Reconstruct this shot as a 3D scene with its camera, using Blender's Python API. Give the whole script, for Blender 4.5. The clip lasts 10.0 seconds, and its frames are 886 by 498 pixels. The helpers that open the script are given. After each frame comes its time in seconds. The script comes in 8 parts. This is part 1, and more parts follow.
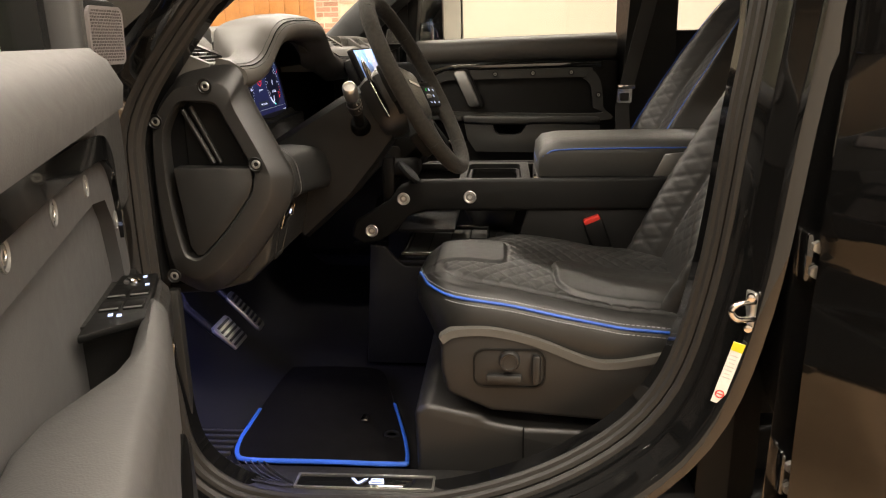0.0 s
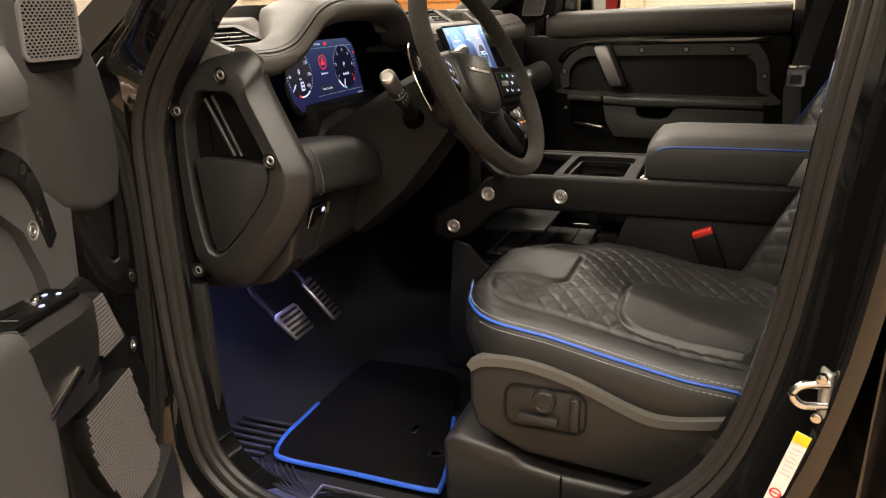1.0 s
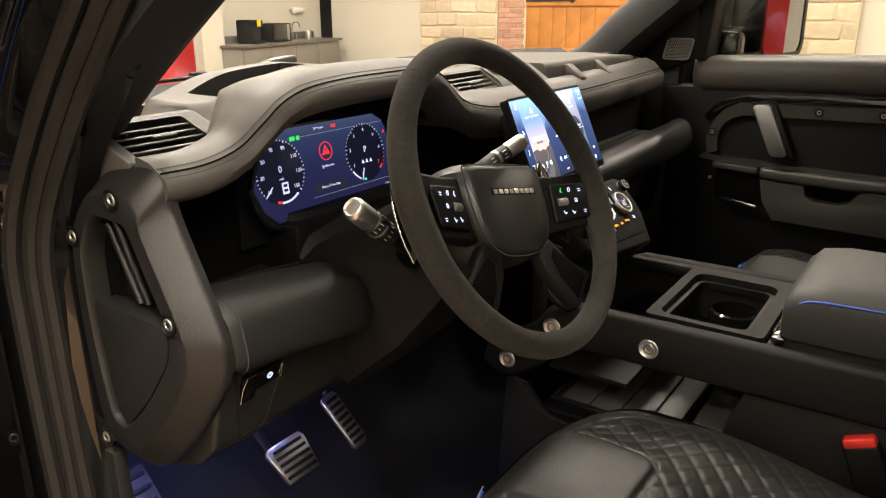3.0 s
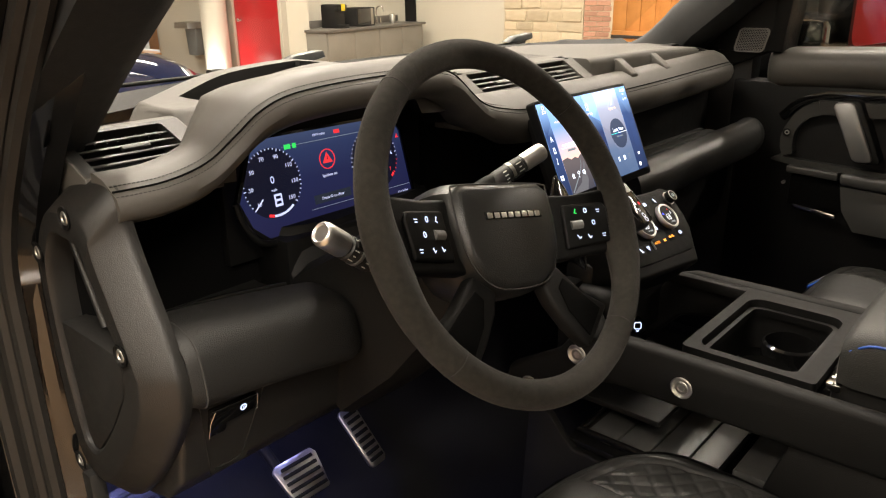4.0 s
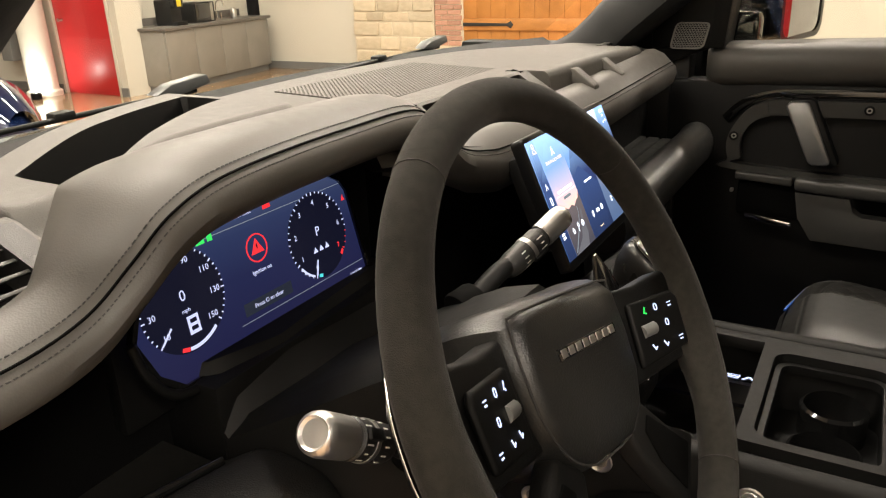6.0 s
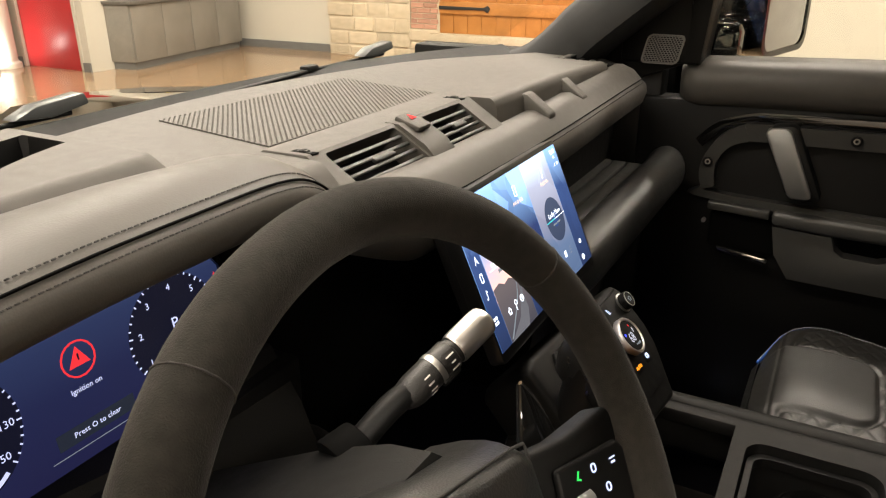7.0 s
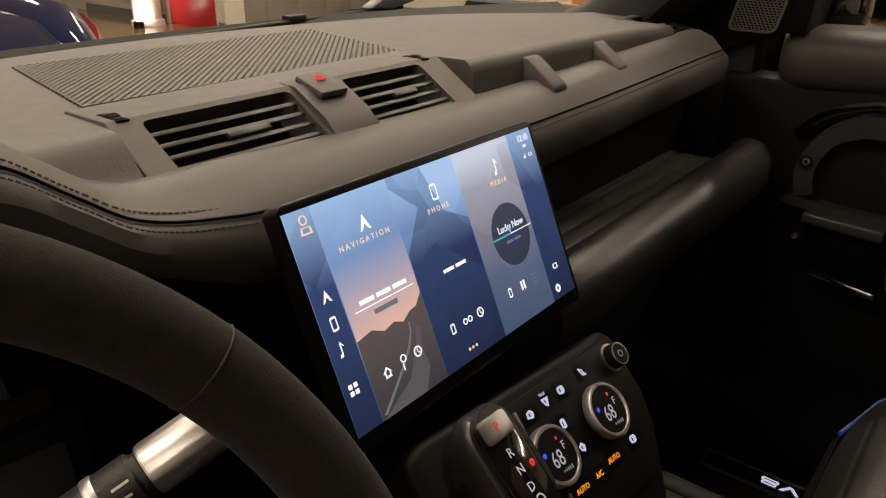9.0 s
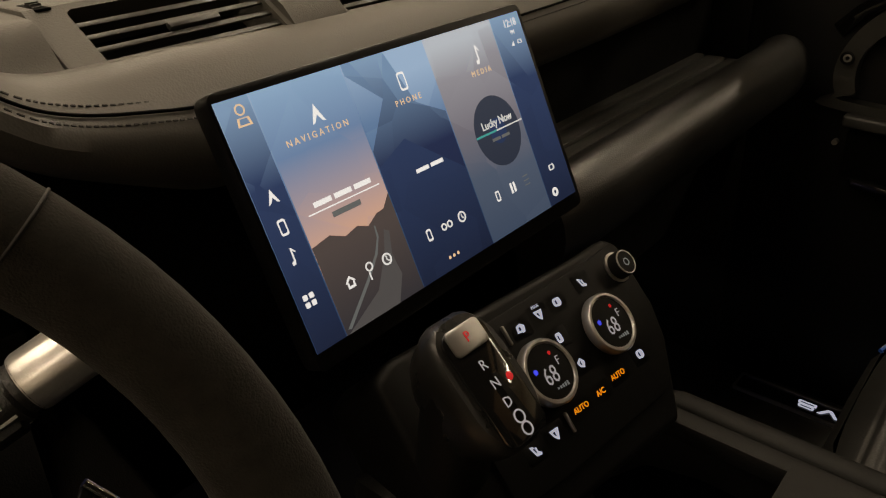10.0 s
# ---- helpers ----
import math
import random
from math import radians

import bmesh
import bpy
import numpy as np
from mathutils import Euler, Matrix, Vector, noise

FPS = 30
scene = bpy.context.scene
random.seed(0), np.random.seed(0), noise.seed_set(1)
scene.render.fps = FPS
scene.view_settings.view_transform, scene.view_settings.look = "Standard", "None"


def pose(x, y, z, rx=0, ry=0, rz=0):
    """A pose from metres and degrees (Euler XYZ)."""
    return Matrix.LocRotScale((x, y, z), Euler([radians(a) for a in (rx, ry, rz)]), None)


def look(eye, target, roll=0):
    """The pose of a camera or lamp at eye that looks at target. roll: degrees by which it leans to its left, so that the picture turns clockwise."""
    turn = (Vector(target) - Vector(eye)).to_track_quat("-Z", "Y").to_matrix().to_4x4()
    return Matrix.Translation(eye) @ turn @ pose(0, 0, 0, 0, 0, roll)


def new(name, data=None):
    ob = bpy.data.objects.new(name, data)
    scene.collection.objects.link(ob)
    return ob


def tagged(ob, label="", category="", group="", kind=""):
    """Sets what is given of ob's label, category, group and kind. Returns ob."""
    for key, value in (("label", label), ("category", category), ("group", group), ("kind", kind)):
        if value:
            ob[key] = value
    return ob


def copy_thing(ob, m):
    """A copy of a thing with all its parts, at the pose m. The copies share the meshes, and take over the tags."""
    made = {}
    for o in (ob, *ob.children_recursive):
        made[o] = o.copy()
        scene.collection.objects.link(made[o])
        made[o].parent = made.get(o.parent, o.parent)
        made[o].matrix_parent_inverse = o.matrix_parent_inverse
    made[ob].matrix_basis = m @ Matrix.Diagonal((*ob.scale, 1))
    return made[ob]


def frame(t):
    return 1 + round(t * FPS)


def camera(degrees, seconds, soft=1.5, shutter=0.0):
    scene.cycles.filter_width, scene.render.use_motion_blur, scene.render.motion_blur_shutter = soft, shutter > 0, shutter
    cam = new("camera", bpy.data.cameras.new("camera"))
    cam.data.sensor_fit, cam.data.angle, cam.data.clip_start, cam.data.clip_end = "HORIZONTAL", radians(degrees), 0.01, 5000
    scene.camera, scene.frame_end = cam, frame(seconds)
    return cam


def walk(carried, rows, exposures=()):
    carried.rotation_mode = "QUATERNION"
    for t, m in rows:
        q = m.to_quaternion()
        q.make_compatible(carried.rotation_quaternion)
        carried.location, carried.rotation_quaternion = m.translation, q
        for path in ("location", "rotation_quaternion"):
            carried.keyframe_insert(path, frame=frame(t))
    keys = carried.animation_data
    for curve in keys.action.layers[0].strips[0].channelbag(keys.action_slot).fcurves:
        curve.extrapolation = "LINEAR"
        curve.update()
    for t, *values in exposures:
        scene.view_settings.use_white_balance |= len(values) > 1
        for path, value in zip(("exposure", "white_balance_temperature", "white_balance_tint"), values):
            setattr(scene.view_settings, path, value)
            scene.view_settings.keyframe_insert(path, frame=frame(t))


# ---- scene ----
# ---- camera and its walk ----
cam = camera(61.4, 10.0, 1.15)
METRES, EYE, TILT, LEAN, TURN = 2.0, 1.36, -15.75, 1.0, 4.5
ROWS = [
    (0.0, 0.0, 0.0, 0.0, -0.0, 0.0, -0.0),
    (0.5, 0.0569, 0.0588, 0.0185, 8.41, -1.72, -1.98),
    (1.0, 0.1256, 0.098, 0.0436, 15.5, -3.28, -3.98),
    (1.5, 0.1533, 0.1469, 0.0666, 20.37, -4.33, -5.34),
    (2.0, 0.1533, 0.2226, 0.108, 23.59, -5.01, -7.12),
    (2.5, 0.1495, 0.2854, 0.1384, 25.83, -4.94, -8.02),
    (3.0, 0.1504, 0.3314, 0.1636, 29.02, -5.14, -8.4),
    (4.5, 0.1697, 0.4238, 0.1973, 36.88, -8.01, -9.53),
    (5.0, 0.1203, 0.4441, 0.2, 34.07, -7.87, -8.04),
    (5.5, 0.0512, 0.4584, 0.2064, 28.73, -7.11, -6.32),
    (6.0, 0.0247, 0.4882, 0.2207, 24.37, -6.71, -5.61),
    (7.5, 0.0169, 0.6251, 0.2785, 22.87, -8.54, -7.45),
    (8.0, 0.0201, 0.6699, 0.2794, 24.37, -9.46, -8.5),
    (8.5, 0.0274, 0.7004, 0.2751, 27.69, -10.58, -9.67),
    (9.0, 0.0433, 0.7239, 0.2754, 32.83, -11.46, -10.16),
    (9.5, 0.0495, 0.7403, 0.2744, 35.95, -13.76, -9.57),
    (10.0, 0.0497, 0.7574, 0.26, 35.38, -16.43, -7.59),
]
START = pose(0.16, -1.953, EYE, TILT, LEAN, TURN)
walk(cam, [(t, START @ pose(METRES * x, METRES * y, METRES * z, 90 + pitch, roll, yaw)) for t, x, y, z, yaw, pitch, roll in ROWS],
     [(0.0, 0.0, 6500, 10), (4.5, -0.1, 6500, 10), (6.0, -0.12, 6500, 10), (7.5, -0.25, 6500, 10), (8.0, -0.57, 6600, 12), (8.5, -0.85, 6800, 14), (9.0, -1.15, 7100, 14), (9.5, -1.42, 7500, 12), (10.0, -1.6, 7900, 10)])

# ---- world and lights ----
world = bpy.data.worlds.new("world")
scene.world = world
world.use_nodes = True
world.node_tree.nodes["Background"].inputs[0].default_value = (1.0, 0.9, 0.75, 1)
world.node_tree.nodes["Background"].inputs[1].default_value = 0.002


def area_lamp(name, m, sx, sy, watts, color):
    data = bpy.data.lights.new(name, "AREA")
    data.shape, data.size, data.size_y, data.energy, data.color = "RECTANGLE", sx, sy, watts, color
    ob = new(name, data)
    ob.matrix_world = m
    return ob


WARM = (1.0, 0.89, 0.75)
# the first two lamps are added, weaker, to brighten the car's driver's side
LAMPS = [(-1.4, -2.3), (0.4, -4.0), (-8.6, 2.6), (-4.2, 2.6), (-0.4, 2.5), (3.4, 2.6), (-8.6, 6.2), (-5.0, 6.2), (-1.4, 6.2), (2.2, 6.2), (-8.6, -4.2), (-1.9, 0.1), (1.7, -1.9), (3.4, -2.4), (6.8, -2.4), (3.4, -4.2)]
CEILING = 4.3
for k, (lx, ly) in enumerate(LAMPS):
    area_lamp("ceiling_lamp", pose(lx, ly, CEILING - 0.12, 0, 0, 0), 2.4, 0.22, 120 if k < 2 else 210, WARM)
# the footwell lights of the car
area_lamp("footwell_lamp", pose(-0.50, -0.66, 0.89, 0, 0, 0), 0.03, 0.03, 1.5, (0.36, 0.38, 1.0))
area_lamp("footwell_lamp", pose(-0.50, -0.40, 0.90, 0, 0, 0), 0.03, 0.03, 0.45, (0.36, 0.38, 1.0))


# ---- materials ----
def material(name, color, rough=0.5, metal=0.0, vary=0.15, vscale=6.0, grain=0.0, gscale=400.0, coat=0.0, sheen=0.0,
             rvary=0.1, ior=1.5, grain_kind="noise", color2=None):
    m = bpy.data.materials.new(name)
    m.use_nodes = True
    nt = m.node_tree
    n, l = nt.nodes, nt.links
    b = n["Principled BSDF"]
    co = n.new("ShaderNodeTexCoord")
    big = n.new("ShaderNodeTexNoise")
    big.inputs["Scale"].default_value, big.inputs["Detail"].default_value = vscale, 6
    l.new(co.outputs["Object"], big.inputs["Vector"])
    fine = n.new("ShaderNodeTexNoise")
    fine.inputs["Scale"].default_value, fine.inputs["Detail"].default_value = vscale * 14, 4
    l.new(co.outputs["Object"], fine.inputs["Vector"])
    add = n.new("ShaderNodeMath")
    add.operation = "ADD"
    l.new(big.outputs["Fac"], add.inputs[0])
    l.new(fine.outputs["Fac"], add.inputs[1])
    ramp = n.new("ShaderNodeMapRange")
    ramp.inputs["From Min"].default_value, ramp.inputs["From Max"].default_value = 0.6, 1.4
    l.new(add.outputs[0], ramp.inputs["Value"])
    mix = n.new("ShaderNodeMix")
    mix.data_type = "RGBA"
    lo = [c * (1 - vary) for c in color]
    hi = [min(1, c * (1 + vary)) for c in (color2 or color)]
    mix.inputs[6].default_value, mix.inputs[7].default_value = (*lo, 1), (*hi, 1)
    l.new(ramp.outputs[0], mix.inputs[0])
    l.new(mix.outputs[2], b.inputs["Base Color"])
    rr = n.new("ShaderNodeMapRange")
    rr.inputs["To Min"].default_value, rr.inputs["To Max"].default_value = max(0.0, rough - rvary), min(1.0, rough + rvary)
    l.new(fine.outputs["Fac"], rr.inputs["Value"])
    l.new(rr.outputs[0], b.inputs["Roughness"])
    b.inputs["Metallic"].default_value, b.inputs["IOR"].default_value = metal, ior
    b.inputs["Coat Weight"].default_value, b.inputs["Coat Roughness"].default_value = coat, 0.03
    b.inputs["Sheen Weight"].default_value = sheen
    if grain:
        if grain_kind == "noise":
            g = n.new("ShaderNodeTexNoise")
            g.inputs["Scale"].default_value, g.inputs["Detail"].default_value = gscale, 3
            out = g.outputs["Fac"]
        else:
            g = n.new("ShaderNodeTexVoronoi")
            g.inputs["Scale"].default_value = gscale
            out = g.outputs["Distance"]
        l.new(co.outputs["Object"], g.inputs["Vector"])
        bump = n.new("ShaderNodeBump")
        bump.inputs["Strength"].default_value, bump.inputs["Distance"].default_value = grain, 0.001
        l.new(out, bump.inputs["Height"])
        l.new(bump.outputs[0], b.inputs["Normal"])
    return m


def glow(name, color, strength):
    m = bpy.data.materials.new(name)
    m.use_nodes = True
    b = m.node_tree.nodes["Principled BSDF"]
    b.inputs["Base Color"].default_value = (*[c * 0.2 for c in color], 1)
    b.inputs["Emission Color"].default_value, b.inputs["Emission Strength"].default_value = (*color, 1), strength
    b.inputs["Roughness"].default_value = 0.2
    return m


def clear_glass(name, tint, rough=0.0):
    m = bpy.data.materials.new(name)
    m.use_nodes = True
    n, l = m.node_tree.nodes, m.node_tree.links
    n.remove(n["Principled BSDF"])
    t, g, mx = n.new("ShaderNodeBsdfTransparent"), n.new("ShaderNodeBsdfGlossy"), n.new("ShaderNodeMixShader")
    t.inputs[0].default_value = (*tint, 1)
    g.inputs["Roughness"].default_value = rough
    mx.inputs[0].default_value = 0.05
    l.new(t.outputs[0], mx.inputs[1])
    l.new(g.outputs[0], mx.inputs[2])
    l.new(mx.outputs[0], n["Material Output"].inputs[0])
    return m


LEATHER = material("black_leather", (0.0130, 0.0130, 0.0124), 0.34, grain=0.2, gscale=650, vary=0.14, grain_kind="voronoi", ior=1.5)
# PADDED and DASH are lifted: light on the upper surfaces is put into their colour
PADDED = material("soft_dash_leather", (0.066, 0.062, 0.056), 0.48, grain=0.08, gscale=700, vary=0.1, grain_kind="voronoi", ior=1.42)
DOORPAD = material("soft_door_leather", (0.06, 0.0585, 0.058), 0.55, grain=0.12, gscale=650, vary=0.1, grain_kind="voronoi", ior=1.42)
# darker copy of the dash leather, with the shade below the dash in its colour
KNEE = material("shaded_knee_leather", (0.0085, 0.0083, 0.0078), 0.55, grain=0.4, gscale=700, vary=0.12, grain_kind="voronoi", ior=1.42)
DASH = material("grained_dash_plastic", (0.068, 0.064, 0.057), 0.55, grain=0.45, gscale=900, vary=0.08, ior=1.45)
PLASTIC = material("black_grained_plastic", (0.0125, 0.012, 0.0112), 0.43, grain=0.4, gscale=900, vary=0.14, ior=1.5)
DARK = material("dull_black_plastic", (0.0042, 0.0042, 0.0041), 0.5, grain=0.2, gscale=1400, ior=1.3)
CONSOLE = material("matt_black_console", (0.0058, 0.0057, 0.0054), 0.6, grain=0.4, gscale=900, vary=0.2, ior=1.3)
# near black: the shade inside gaps, ducts and openings is put into this colour
VOID = material("recess_shade_black", (0.002, 0.002, 0.002), 0.8, ior=1.15)
SUEDE = material("black_microsuede", (0.0215, 0.0198, 0.0173), 0.95, grain=0.5, gscale=1300, sheen=0.06, vary=0.42, vscale=11, ior=1.2)
GLOSS = material("gloss_black_paint", (0.004, 0.004, 0.004), 0.06, coat=1.0, rvary=0.03, vary=0.05)
PIANO = material("piano_black_trim", (0.006, 0.006, 0.006), 0.08, coat=0.6, rvary=0.04)
RUBBER = material("door_seal_rubber", (0.017, 0.0155, 0.0138), 0.45, grain=0.15, gscale=300, vary=0.2, vscale=12, ior=1.4)
CARPET = material("black_carpet", (0.004, 0.0037, 0.0037), 1.0, grain=0.8, gscale=1200, vary=0.5, vscale=30, ior=1.12)
VINYL = material("footwell_carpet_black", (0.0095, 0.0095, 0.011), 0.75, grain=0.5, gscale=500, vary=0.2, ior=1.2)
BLUE = material("blue_leather_piping", (0.02, 0.085, 0.40), 0.45, grain=0.3, gscale=900)
STITCH = material("grey_thread", (0.28, 0.28, 0.29), 0.8, grain=0.5, gscale=1500)
DARKSTITCH = material("dark_thread", (0.02, 0.019, 0.018), 0.8, grain=0.5, gscale=1500)
CHROME = material("chrome", (0.75, 0.74, 0.72), 0.12, metal=1.0, vary=0.03, rvary=0.05)
BRIGHT = material("bright_brushed_metal", (0.78, 0.76, 0.73), 0.36, metal=1.0, vary=0.05, grain=0.1, gscale=900)
SATIN = material("satin_aluminium", (0.5, 0.49, 0.47), 0.38, metal=1.0, vary=0.06, grain=0.1, gscale=900)
MESHMETAL = material("silver_pierced_metal", (0.30, 0.275, 0.275), 0.45, metal=0.7, vary=0.06)
GREYMETAL = material("grey_painted_grab_handle", (0.22, 0.22, 0.215), 0.42, metal=0.6, vary=0.06)
STEEL = material("bolt_steel", (0.42, 0.41, 0.38), 0.5, metal=1.0, vary=0.2, vscale=80)
GREYRUBBER = material("grey_ribbed_rubber", (0.07, 0.07, 0.067), 0.4, grain=0.3, gscale=500)
REDPL = material("red_plastic_button", (0.62, 0.03, 0.02), 0.4)
LABEL = material("white_paper_label", (0.75, 0.74, 0.70), 0.5)
YELLOW = material("yellow_label", (0.8, 0.62, 0.02), 0.5)
REDINK = material("red_print", (0.6, 0.03, 0.03), 0.5)
PALEINK = material("pale_grey_print", (0.52, 0.52, 0.50), 0.6)
WHITE_LIT = glow("lit_white_symbol", (0.62, 0.70, 1.0), 1.7)
AMBER_LIT = glow("lit_amber_symbol", (1.0, 0.30, 0.02), 3.0)
RED_LIT = glow("lit_red_symbol", (1.0, 0.04, 0.05), 1.1)
GREEN_LIT = glow("lit_green_symbol", (0.05, 0.9, 0.15), 1.0)
BLUE_LIT = glow("lit_blue_symbol", (0.04, 0.06, 1.0), 3.0)
CYAN_LIT = glow("lit_cyan_line", (0.1, 0.75, 0.8), 1.0)
WINDSHIELD = clear_glass("windscreen_glass", (0.9, 0.93, 0.9))
SIDEGLASS = clear_glass("side_glass", (0.86, 0.9, 0.86))
MIRROR = material("mirror_glass", (0.85, 0.86, 0.87), 0.01, metal=1.0, vary=0.0, rvary=0.0)


# ---- mesh helpers ----
BASE = {}


def thing(name, label, category, loc=(0, 0, 0), group="", kind=""):
    ob = new(name)
    ob.empty_display_size = 0.05
    ob.location = loc
    BASE[ob] = Matrix.Translation(loc)
    return tagged(ob, label, category, group, kind)


def mesh_of(name, bm, mat, smooth=40):
    bmesh.ops.recalc_face_normals(bm, faces=bm.faces)
    me = bpy.data.meshes.new(name)
    bm.to_mesh(me)
    bm.free()
    me.materials.append(mat)
    if smooth:
        me.shade_smooth()
        me.set_sharp_from_angle(angle=radians(smooth))
    return me


def link(name, me, parent=None, m=None, label=""):
    ob = new(name, me)
    m = m or Matrix()
    if parent:
        ob.parent = parent
        ob.matrix_parent_inverse = BASE[parent].inverted()
    ob.matrix_basis = m
    BASE[ob] = m
    if label:
        ob["label"] = label
    return ob


def part(name, bm, mat, parent=None, label="", smooth=40, m=None):
    return link(name, mesh_of(name, bm, mat, smooth), parent, m, label)


def solo(name, bm, mat, label, category, group="", kind="", smooth=40):
    return tagged(part(name, bm, mat, smooth=smooth), label, category, group, kind)


def bevel(bm, width, seg=2, angle=25):
    if width:
        es = [e for e in bm.edges if len(e.link_faces) == 2 and e.calc_face_angle(0) > radians(angle)]
        bmesh.ops.bevel(bm, geom=es, offset=width, segments=seg, profile=0.5, affect="EDGES", clamp_overlap=True)
    return bm


def box(c, s, bev=0.0, seg=2, m=None, bm=None):
    """A bevelled box of centre c and size s, laid by m."""
    b = bmesh.new()
    bmesh.ops.create_cube(b, size=1)
    bmesh.ops.scale(b, vec=s, verts=b.verts)
    bevel(b, bev, seg)
    bmesh.ops.translate(b, vec=c, verts=b.verts)
    if m:
        bmesh.ops.transform(b, matrix=m, verts=b.verts)
    return joined(bm, b)


def joined(bm, b):
    if bm is None:
        return b
    me = bpy.data.meshes.new("joining")
    b.to_mesh(me)
    b.free()
    bm.from_mesh(me)
    bpy.data.meshes.remove(me)
    return bm


def loft(rings, cap=True, closed=True, bm=None, loop=False):
    """Skin over rings of equal length."""
    b = bmesh.new()
    vs = [[b.verts.new(p) for p in r] for r in rings]
    n = len(rings[0])
    pairs = list(zip(vs, vs[1:])) + ([(vs[-1], vs[0])] if loop else [])
    for a, c in pairs:
        for i in range(n if closed else n - 1):
            j = (i + 1) % n
            b.faces.new((a[i], a[j], c[j], c[i]))
    if cap and closed and not loop:
        b.faces.new(vs[0])
        b.faces.new(vs[-1])
    return joined(bm, b)


def prism(outline, f, d0, d1, bev=0.0, seg=2, bm=None):
    """A flat outline (u, v) given depth from d0 to d1; f(u, v, d) lays it into the place."""
    b = bmesh.new()
    lo, hi = [b.verts.new((u, v, d0)) for u, v in outline], [b.verts.new((u, v, d1)) for u, v in outline]
    b.faces.new(lo)
    b.faces.new(hi)
    for i in range(len(outline)):
        j = (i + 1) % len(outline)
        b.faces.new((lo[i], lo[j], hi[j], hi[i]))
    bmesh.ops.recalc_face_normals(b, faces=b.faces)
    bevel(b, bev, seg)
    for v in b.verts:
        v.co = Vector(f(*v.co))
    return joined(bm, b)


def plate(outline, hole, f, d0, d1, bm=None):
    """A flat plate with one hole of as many points as its outline."""
    ring = [[f(u, v, d) for u, v in o] for o, d in ((outline, d0), (outline, d1), (hole, d1), (hole, d0))]
    return loft(ring, loop=True, bm=bm)


def smooth_line(pts, n=6, closed=False):
    """Catmull-Rom through the points."""
    p = [Vector(q) for q in pts]
    out, k = [], len(p)
    for i in range(k if closed else k - 1):
        a, b = p[i], p[(i + 1) % k]
        z0 = p[(i - 1) % k] if closed or i else a * 2 - b
        z1 = p[(i + 2) % k] if closed or i + 2 < k else b * 2 - a
        for s in range(n):
            t = s / n
            out.append(0.5 * (2 * a + (b - z0) * t + (2 * z0 - 5 * a + 4 * b - z1) * t * t + (3 * a - z0 - 3 * b + z1) * t ** 3))
    if not closed:
        out.append(p[-1])
    return out


def sweep(path, profile, up=(0, 0, 1), closed=False, bm=None, cap=True):
    """Carries a profile (side, up) along a path; profile may be a radius."""
    if isinstance(profile, (int, float)):
        r = profile
        profile = [(r * math.cos(a), r * math.sin(a)) for a in (k * math.tau / 10 for k in range(10))]
    p = [Vector(q) for q in path]
    rings, n = [], len(p)
    for i, q in enumerate(p):
        d = (p[(i + 1) % n] - p[i - 1]) if closed else (p[min(i + 1, n - 1)] - p[max(i - 1, 0)])
        d.normalize()
        side = d.cross(Vector(up))
        if side.length < 1e-4:
            side = d.cross(Vector((1, 0, 0)))
        side.normalize()
        top = side.cross(d)
        rings.append([q + side * a + top * b for a, b in profile])
    return loft(rings, cap=cap and not closed, loop=closed, bm=bm)


def rod(a, b, r0, r1=None, seg=16, bm=None, bev=0.0):
    a, b = Vector(a), Vector(b)
    r1 = r0 if r1 is None else r1
    q = (b - a).to_track_quat("Z", "Y")
    c = bmesh.new()
    bmesh.ops.create_cone(c, cap_ends=True, segments=seg, radius1=r0, radius2=r1, depth=(b - a).length)
    bevel(c, bev, 2, 50)
    bmesh.ops.transform(c, matrix=Matrix.Translation((a + b) / 2) @ q.to_matrix().to_4x4(), verts=c.verts)
    return joined(bm, c)


def turned(profile, m=None, seg=24, bm=None):
    """A turned body from (radius, height) pairs about z."""
    rings = [[(r * math.cos(k * math.tau / seg), r * math.sin(k * math.tau / seg), h) for k in range(seg)] for r, h in profile]
    b = loft(rings)
    if m:
        bmesh.ops.transform(b, matrix=m, verts=b.verts)
    return joined(bm, b)


def rounded(w, h, r, n=4, cx=0.0, cy=0.0):
    """A rounded rectangle's outline."""
    out = []
    for sx, sy, a0 in ((1, 1, 0), (-1, 1, 90), (-1, -1, 180), (1, -1, 270)):
        for k in range(n + 1):
            a = radians(a0 + 90 * k / n)
            out.append((cx + sx * (w / 2 - r) + r * math.cos(a), cy + sy * (h / 2 - r) + r * math.sin(a)))
    return out


def step(a, b, x):
    t = max(0.0, min(1.0, (x - a) / (b - a)))
    return t * t * (3 - 2 * t)


def lerp_at(x, pts):
    """Piecewise linear value at x of (x, value) pairs."""
    return float(np.interp(x, [p[0] for p in pts], [p[1] for p in pts]))


def frame_of(origin, xaxis, zaxis):
    z = Vector(zaxis).normalized()
    x = Vector(xaxis)
    x = (x - z * x.dot(z)).normalized()
    y = z.cross(x)
    return Matrix(((x.x, y.x, z.x, origin[0]), (x.y, y.y, z.y, origin[1]), (x.z, y.z, z.z, origin[2]), (0, 0, 0, 1)))


